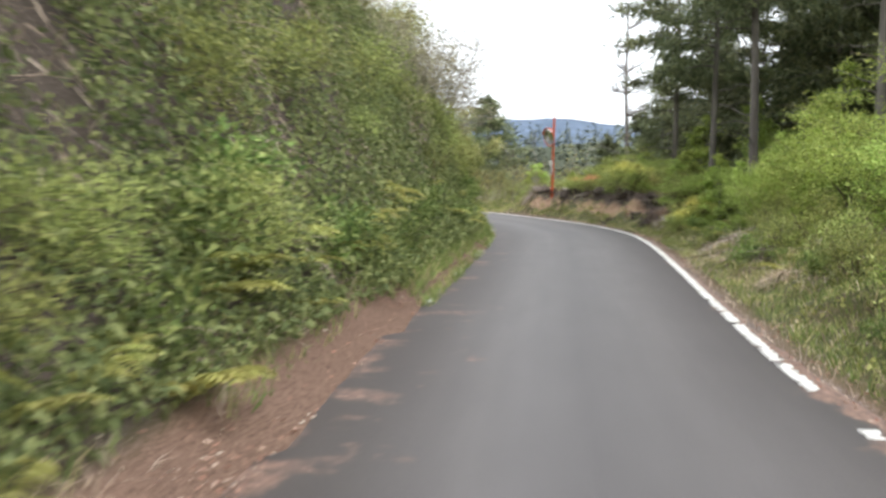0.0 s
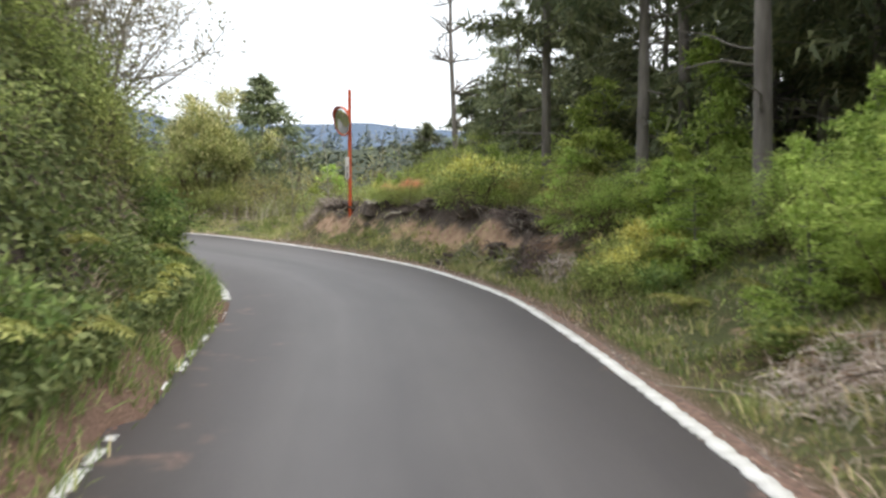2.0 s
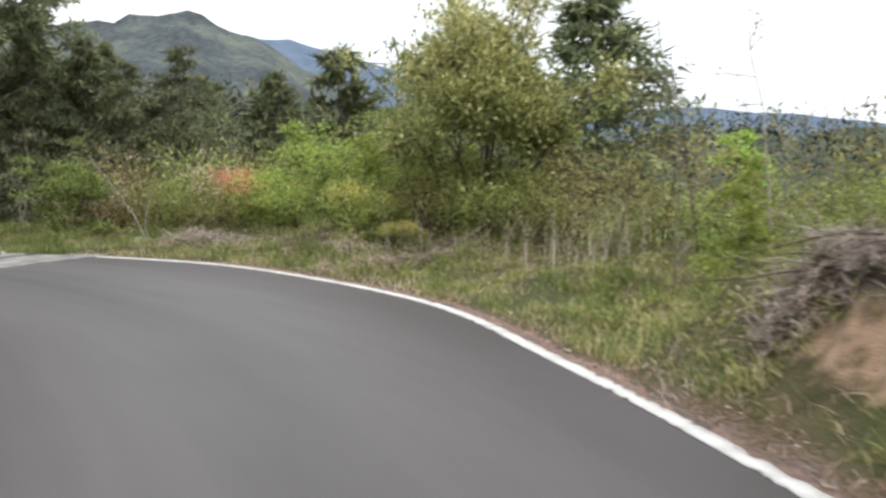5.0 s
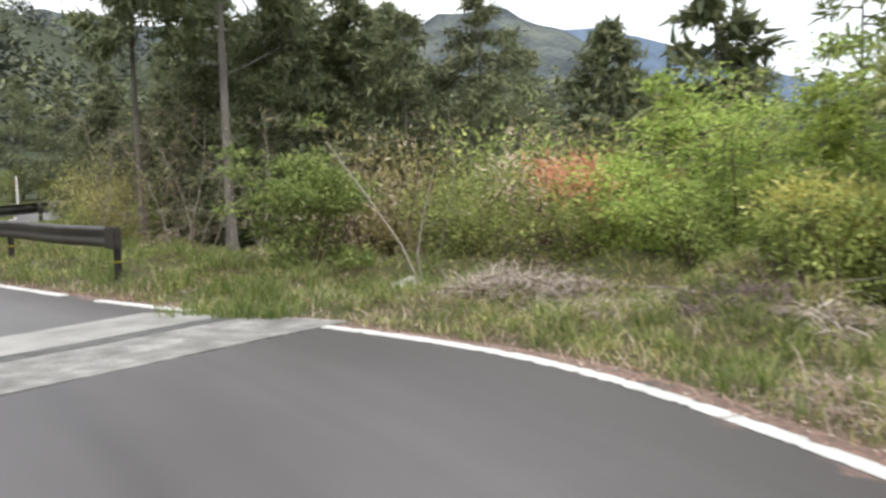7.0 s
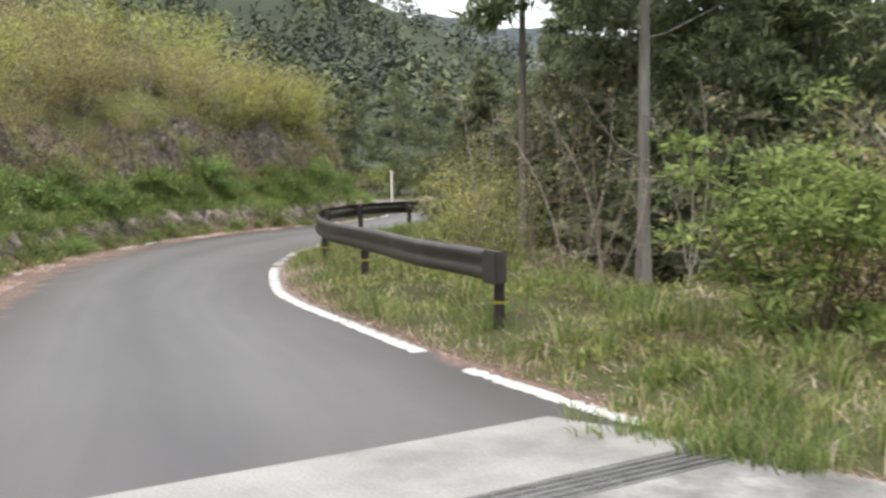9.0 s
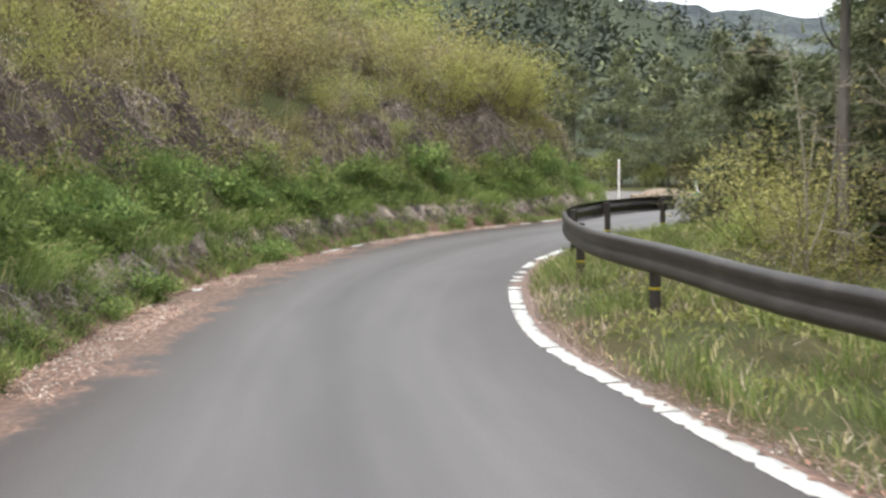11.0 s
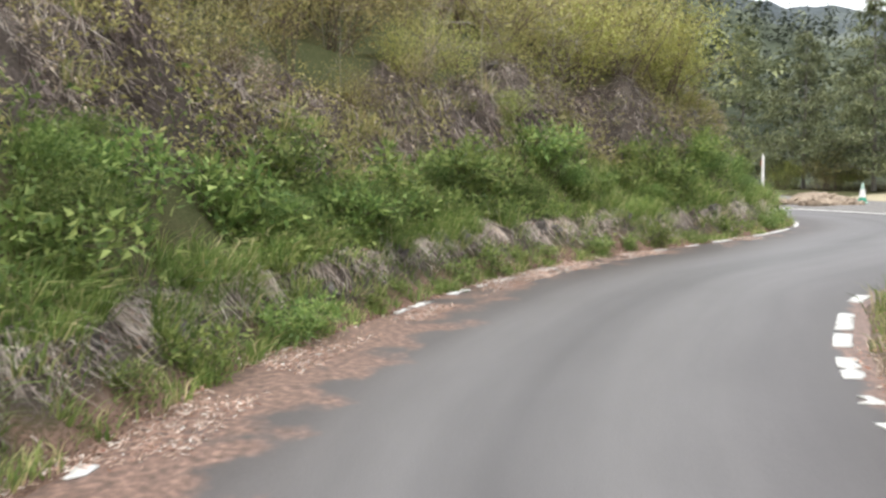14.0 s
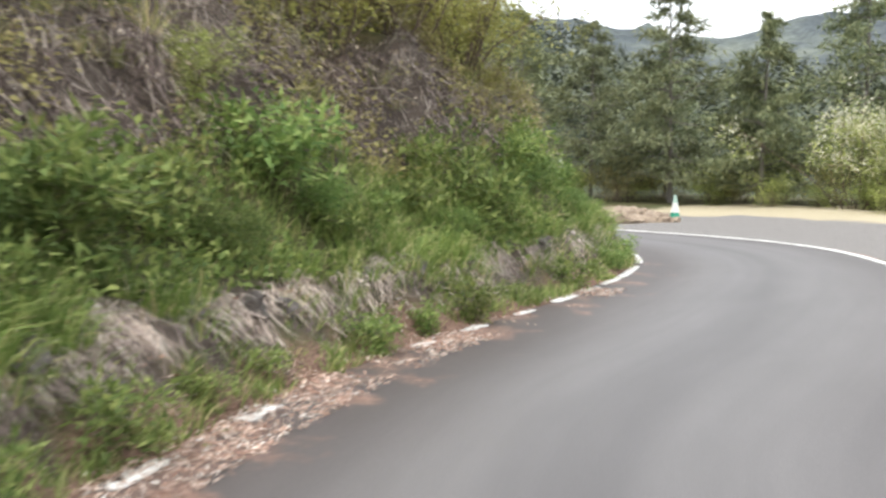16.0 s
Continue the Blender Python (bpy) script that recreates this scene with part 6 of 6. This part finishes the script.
cover("pale_litter", "pale dry leaf flakes at the foot of the bank", [leaf_arrays(Pu, G.normal(size=(len(Pu), 3)) * np.array([1, 1, 0.25]), G.uniform(0.02, 0.075, len(Pu)), G.uniform(0.005, 0.014, len(Pu)), 0.2, 0.0, G)], PALELEAF, "leaves")
Pi, Ni, _ = scatter(*LL, 15.5, 25, 0.95, 2.7, 28000, G, -1, patch=0.2, scale=1.2, seed=49)
Pj, Nj, _ = scatter(*LL, 15.5, 25, 0.12, 0.75, 14000, G, -1, patch=0.3, scale=1.2, seed=30)
Pk, Nk, _ = scatter(*LL, 0.8, 8.5, 0.6, 1.4, 7000, G, -1, patch=0.3, scale=1.3, seed=31)
Po, No, _ = scatter(*LL, 2.8, 8.6, 0.12, 0.9, 15000, G, -1, patch=0.22, scale=1.3, seed=41)
Pft, Nft, _ = scatter(*LL, 15.6, 25, 0.1, 0.5, 300, G, -1, patch=0.34, scale=0.9, seed=34)
Pop, Nop, _ = scatter(*LL, 15.5, 25, 0.6, 1.2, 700, G, -1, patch=0.25, scale=1.2, seed=33)
cover("bank_grass", "long green grass on the bank's ledge", [blades_on(Pi, Ni, G, 0.12, 0.4, 0.013, spread=0.6), blades_on(Pj, Nj, G, 0.08, 0.22, 0.012), tufts_on(Pft, Nft, G, 24, 0.08, 0.1, 0.3, 0.011, 0.5), tufts_on(Pop, Nop, G, 26, 0.09, 0.2, 0.5, 0.011, 0.55, 1.1), blades_on(Pf, Nf, G, 0.15, 0.5, 0.014), blades_on(Pk, Nk, G, 0.1, 0.3, 0.013), blades_on(Po, No, G, 0.08, 0.3, 0.013)], GREENGRASS, "grass")
Pm, Nm, _ = scatter(*LL, 15.5, 25, 0.9, 2.9, 20000, G, -1, patch=0.34, scale=1.1, seed=34)
cover("ledge_weeds", "vivid green weeds crowding the bank's ledge", [leaves_on(Pm, Nm, G, 0.085, 0.042, 0.28, 0.0)], LEAF_GREEN)
Pn, Nn, _ = scatter(*LL, 15.0, 25, 2.45, 4.0, 24000, G, -1, patch=0.34, scale=1.3, seed=36)
Pn2, Nn2, _ = scatter(*LL, 15.0, 25, 2.5, 3.8, 4000, G, -1, patch=0.36, scale=1.1, seed=38)
cover("face_brown_leaves", "dead brown leaves caught in the upper bank", [leaves_on(Pn2, Nn2, G, 0.055, 0.025, 0.25, 0.5)], DRY, "leaves")
Pn3, Nn3, _ = scatter(*LL, 15.0, 25, 2.5, 3.5, 420, G, -1, patch=0.32, scale=1.1, seed=39)
cover("face_grass", "tussocks of green grass hanging on the upper bank", [tufts_on(Pn3, Nn3, G, 24, 0.1, 0.2, 0.5, 0.010, 0.6, 1.4)], GRASS, "grass")
cover("face_leaves", "sparse olive leaves on the dark upper bank", [leaves_on(Pn, Nn, G, 0.065, 0.03, 0.3, 0.2)], LEAF_OLIVE)

# fine dark roots under the turf of the cut bank and down the faces of the second bank
Px, Nx, _ = scatter(*RL, 7.15, 10.55, 1.62, 2.1, 9000, G, patch=0.2, scale=1.3, seed=50)
Py, Ny, _ = scatter(*LL, 15.5, 25, 2.5, 3.9, 42000, G, -1, patch=0.24, scale=1.4, seed=51)
Pz, Nz, _ = scatter(*LL, 15.5, 25, 0.5, 0.95, 9000, G, -1, patch=0.25, scale=1.6, seed=52)
Nx = unit(Nx + np.array([-0.5, -0.1, 0]))
cover("hanging_roots", "mat of dark fine roots hanging from the cut banks", [blades_on(Px, Nx, G, 0.12, 0.45, 0.010, hang=0.55, spread=0.45), blades_on(Py, Ny, G, 0.15, 0.5, 0.011, hang=0.8, spread=0.45), blades_on(Pz, Nz, G, 0.1, 0.35, 0.010, hang=1.0, spread=0.25)], FINEROOT, "roots")

# ---- roots, stump, brush heaps and stones ----
def lump(seed, size, flat=0.6, rough=0.35, subdiv=3):
    """An uneven clod or stone."""
    bm = bmesh.new()
    bmesh.ops.create_icosphere(bm, subdivisions=subdiv, radius=1.0)
    o = Vector((seed * 3.7, seed * 1.3, seed * 7.1))
    for v in bm.verts:
        n = noise.noise(v.co * 1.6 + o) * rough + noise.noise(v.co * 4.2 + o) * rough * 0.45
        v.co *= (1 + n) * size
        v.co.z *= flat
    return bm


def root_clump(seed):
    """A clod of dark earth with roots hanging out of it."""
    rs = np.random.RandomState(seed)
    ob = tagged(new("root_clump"), "dark clod of earth and torn roots on the cut bank", "roots")
    part("clod", lump(seed, 0.24, 0.6, 0.95), ROOT, ob, smooth=True)
    for i in range(18):
        az = rs.rand() * 6.283
        st = np.array([math.cos(az) * 0.18, math.sin(az) * 0.18, rs.uniform(-0.05, 0.12)])
        path = wobbly(st, (math.cos(az), math.sin(az), rs.uniform(-0.9, 0.5)), rs.uniform(0.3, 0.8), 6, 0.35, rs, -0.06)
        mesh_part("root", mesh_from("root", *tube_arrays(path, np.linspace(0.018, 0.003, 7), 5), ROOT if rs.rand() < 0.75 else PALETWIG), ob)
    return ob


clods = [root_clump(k) for k in (3, 8, 14)]
for i in range(22):
    s = 7.1 + 3.5 * (i + prng.random()) / 22
    off = prng.uniform(1.75, 2.15) - float(weight(s, *BANK_IN))
    x, y = on_edge(EDGE_R, NORM_R, s, off)
    size = prng.choice((0.3, 0.45, 0.6, 0.85))
    m = Matrix.LocRotScale((x, y, z_at(x, y) + 0.03 * size), Euler((prng.uniform(-0.3, 0.3), prng.uniform(-0.3, 0.3), prng.uniform(0, 6.28))), (size * 1.3, size * 1.3, size))
    tagged(copy_thing(clods[i % 3], m), group="roots along the cut bank")
for x, y, size in ((6.90, 35.13, 1.0), (7.15, 34.43, 0.8), (6.15, 36.51, 0.8), (5.02, 42.2, 0.55), (6.24, 36.9, 0.5), (7.0, 35.7, 0.8), (6.6, 35.0, 0.5)):
    copy_thing(clods[int(x * 10) % 3], Matrix.LocRotScale((x, y, z_at(x, y)), Euler((0, 0, y)), (size, size, size)))
away(clods)

# stump with sawn top
tree_stump = tagged(new("tree_stump"), "old grey tree stump with flared roots", "stump")
bm = bmesh.new()
rs = np.random.RandomState(9)
rings = []
for r, z in ((0.34, -0.1), (0.28, 0.05), (0.23, 0.16), (0.215, 0.3), (0.2, 0.33)):
    rings.append([bm.verts.new((math.cos(a) * r * (1 + 0.18 * math.sin(3 * a + 1) + 0.08 * math.sin(7 * a)), math.sin(a) * r * (1 + 0.18 * math.sin(3 * a + 1) + 0.08 * math.sin(7 * a)), z + (0.03 + 0.1 * z) * math.sin(a) + 0.03 * math.sin(5 * a + z * 9))) for a in (6.2832 * k / 22 for k in range(22))])
for a, b in zip(rings, rings[1:]):
    for k in range(22):
        bm.faces.new((a[k], a[(k + 1) % 22], b[(k + 1) % 22], b[k]))
top_ring = [v.co.copy() for v in rings[-1]]
part("bark_body", bm, ROOT, tree_stump)
bm = bmesh.new()
bm.faces.new([bm.verts.new(c + Vector((0, 0, 0.001))) for c in top_ring])
bmesh.ops.poke(bm, faces=bm.faces)
part("sawn_face", bm, PALETWIG, tree_stump, "pale weathered sawn face")
tree_stump.location = (5.1, 42.55, z_at(5.1, 42.55) - 0.02)
tree_stump.scale = (0.75, 0.85, 0.8)


def stick(name, label, pts, r0, r1, mat, category="branch"):
    ob = tagged(new(name, mesh_from(name, *tube_arrays(np.array(pts, float), np.linspace(r0, r1, len(pts)), 7), mat, smooth=True)), label, category)
    return ob


zz = z_at(5.7, 41.0)
stick("bare_root", "pale bare root arching over the bank top", [(5.35, 41.6, zz + 0.0), (5.5, 41.35, zz + 0.12), (5.7, 41.0, zz + 0.13), (5.9, 40.75, zz + 0.06), (5.95, 40.5, zz - 0.1)], 0.035, 0.02, PALETWIG, "root")
stick("fallen_branch", "grey broken branch lying on the bank", [(6.9, 33.9, z_at(6.9, 33.9) + 0.1), (6.85, 34.5, z_at(6.85, 34.5) + 0.06), (6.65, 35.1, z_at(6.65, 35.1) + 0.04)], 0.03, 0.018, PALETWIG)
for pts in (((-7.33, 58.62, .05), (-7.62, 58.64, .62), (-8.1, 58.66, 1.25), (-8.7, 58.72, 1.95)), ((-7.3, 58.6, .05), (-7.38, 58.6, .5), (-7.3, 58.62, .95), (-7.12, 58.66, 1.6))):
    stick("leaning_pole", "pale leafless sapling stem leaning over the scrub", [(x, y, z + 0.02) for x, y, z in pts], 0.018, 0.009, PALETWIG)


def brush_heap(name, label, x, y, rx, ry, h, n, mat, seed, sticks=26):
    """A heap of cut twigs and dry grass."""
    rs = np.random.RandomState(seed)
    ob = tagged(new(name), label, "brush heap")
    a, q = rs.rand(n) * 6.283, np.sqrt(rs.rand(n))
    px, py = x + np.cos(a) * q * rx, y + np.sin(a) * q * ry
    top = h * (1 - q ** 2)
    P = np.column_stack([px, py, ground_height(px, py) + top * rs.rand(n) ** 0.5])
    D = rs.normal(size=(n, 3)) * np.array([1, 1, 0.35])
    o = mesh_part("dry_grass", mesh_from("dry_grass", *blade_arrays(P, D, rs.uniform(0.12, 0.4, n), rs.uniform(0.006, 0.014, n), 0.5, rs), mat), ob)
    o["kind"] = "stuff"
    for k in range(sticks):
        j = rs.randint(n)
        path = wobbly(P[j], rs.normal(size=3) * np.array([1, 1, 0.25]), rs.uniform(0.4, 1.1), 4, 0.15, rs)
        mesh_part("twig", mesh_from("twig", *tube_arrays(path, np.linspace(0.01, 0.003, 5), 4), PALETWIG if k % 2 else TWIG), ob)
    return ob


brush_heap("brush_heap", "grey-brown heap of dead brush beside the mirror pole", 4.0, 45.5, 0.6, 0.55, 0.3, 1600, DRYGREY, 51)
brush_heap("brush_heap", "grey-brown heap of cut brush and sticks", -5.9, 58.25, 1.1, 0.65, 0.3, 1800, DRYGREY, 52, 40)
for k, (x, y) in enumerate(((-4.6, 57.2), (-3.2, 56.9), (-1.9, 56.2), (-0.6, 55.3))):
    brush_heap("brush_heap", "flattened dead grass and dark twigs on the verge", x, y, 0.9, 0.5, 0.1, 900, FINEROOT if k % 2 else DRYGREY, 70 + k, 14)
brush_heap("brush_heap", "flattened dry grass on the verge", 6.9, 20.6, 0.6, 1.1, 0.12, 1500, DRY, 53, 8)
brush_heap("brush_heap", "grey-brown heap of dead brush on the verge", 7.05, 22.7, 0.65, 1.2, 0.25, 1700, DRYGREY, 57, 14)
brush_heap("brush_heap", "fan of pale dead grass stalks on the verge", 5.95, 15.0, 0.35, 0.5, 0.2, 500, DRY, 58, 5)
brush_heap("brush_heap", "dark heap of dead twigs and roots on the verge", 6.75, 18.4, 0.45, 0.7, 0.2, 900, FINEROOT, 59, 9)
brush_heap("brush_heap", "brown heap of dead brush on the cut bank", 7.15, 33.4, 0.4, 0.9, 0.22, 1200, FINEROOT, 55, 10)
brush_heap("brush_heap", "brown heap of dead brush on the cut bank", 7.3, 31.9, 0.4, 0.8, 0.2, 1000, DRYGREY, 56, 8)
brush_heap("brush_heap", "flattened dry stalks on the verge", -1.2, 54.2, 1.4, 0.8, 0.18, 1600, DRY, 54, 12)

# tall dry reeds
for x, y, n in ((1.9, 52.0, 34), (2.6, 52.6, 30), (1.1, 53.5, 30), (2.3, 51.3, 22), (-0.9, 54.9, 24)):
    rs = np.random.RandomState(int(x * 10 + 400))
    P = np.column_stack([x + rs.normal(size=n) * 0.3, y + rs.normal(size=n) * 0.3, np.zeros(n)])
    P[:, 2] = ground_height(P[:, 0], P[:, 1])
    tagged(new("reed_clump", mesh_from("reed_clump", *blade_arrays(P, rs.normal(size=(n, 3)) * 0.12 + np.array([0, 0, 1.0]), rs.uniform(0.5, 1.35, n), 0.008, 0.3, rs), DRYGREY)), "clump of tall dry reed stalks", "reeds")

# heap of broken stone at the lay-by
stone_heap = tagged(new("stone_heap"), "low heap of tan broken stone and earth", "stone heap")
bm = lump(21, 1.0, 0.5, 0.3)
bmesh.ops.transform(bm, matrix=Matrix.Translation((-42.0, 86.6, 0.0)) @ Matrix.Diagonal((1.2, 0.75, 0.75, 1)), verts=bm.verts)
part("mound", bm, GRAVEL, stone_heap, smooth=True)
for k in range(30):
    a, q = prng.uniform(0, 6.28), prng.uniform(0.3, 1.25)
    bm = lump(30 + k, prng.uniform(0.08, 0.22), 0.75, 0.6, 2)
    bmesh.ops.translate(bm, vec=(-42.0 + math.cos(a) * q * 1.25, 86.6 + math.sin(a) * q * 0.8, max(0.05, 0.42 * (1.15 - q))), verts=bm.verts)
    part("stone", bm, GRAVEL, stone_heap)

# stones in the low wall of the second bank, and stones in its upper face
rock_protos = []
for k in range(4):
    rock_protos.append(tagged(new("rock"), "weathered grey rock jutting from the road bank", "rock", "rocks in the bank"))
    part("stone", lump(60 + k, 0.2, 0.75, 0.9, 2), ROCK, rock_protos[-1])
for i in range(44):
    s = 15.8 + 9 * (i + prng.random()) / 44
    low = prng.random() < 0.85
    off = prng.uniform(0.5, 0.85) if low else prng.uniform(2.9, 4.0)
    x, y = bank_place(s, off)
    size = prng.uniform(0.3, 0.7) if low else prng.uniform(0.4, 0.8)
    copy_thing(rock_protos[i % 4], Matrix.LocRotScale((x, y, z_at(x, y) - 0.03), Euler((prng.uniform(0, 6), prng.uniform(0, 6), prng.uniform(0, 6))), (size, size, size)))
away(rock_protos)

pale_stone = tagged(new("stone"), "pale weathered stone lying in the verge grass", "stone")
bm = lump(75, 0.2, 0.65, 0.6, 3)
bmesh.ops.translate(bm, vec=(-7.72, 58.9, z_at(-7.72, 58.9) + 0.06), verts=bm.verts)
part("stone_body", bm, PALE_STONE, pale_stone, smooth=True)

# bare roots and twigs hanging down the dark upper face
for i in range(26):
    rs = np.random.RandomState(700 + i)
    s, off = 16 + 8.6 * (i + rs.rand()) / 26, rs.uniform(2.9, 4.4)
    x, y = bank_place(s, off)
    out = bank_place(s, off - 1) - np.array([x, y])
    path = wobbly((x, y, z_at(x, y) + 0.05), (out[0] * 0.5 + rs.normal() * 0.3, out[1] * 0.5 + rs.normal() * 0.3, rs.uniform(-0.7, 0.6)), rs.uniform(0.5, 1.3), 6, 0.22, rs, -0.1)
    stick("hanging_root", "thin bare root hanging from the bank", path, 0.010, 0.003, PALETWIG if i % 3 == 0 else TWIG, "root")
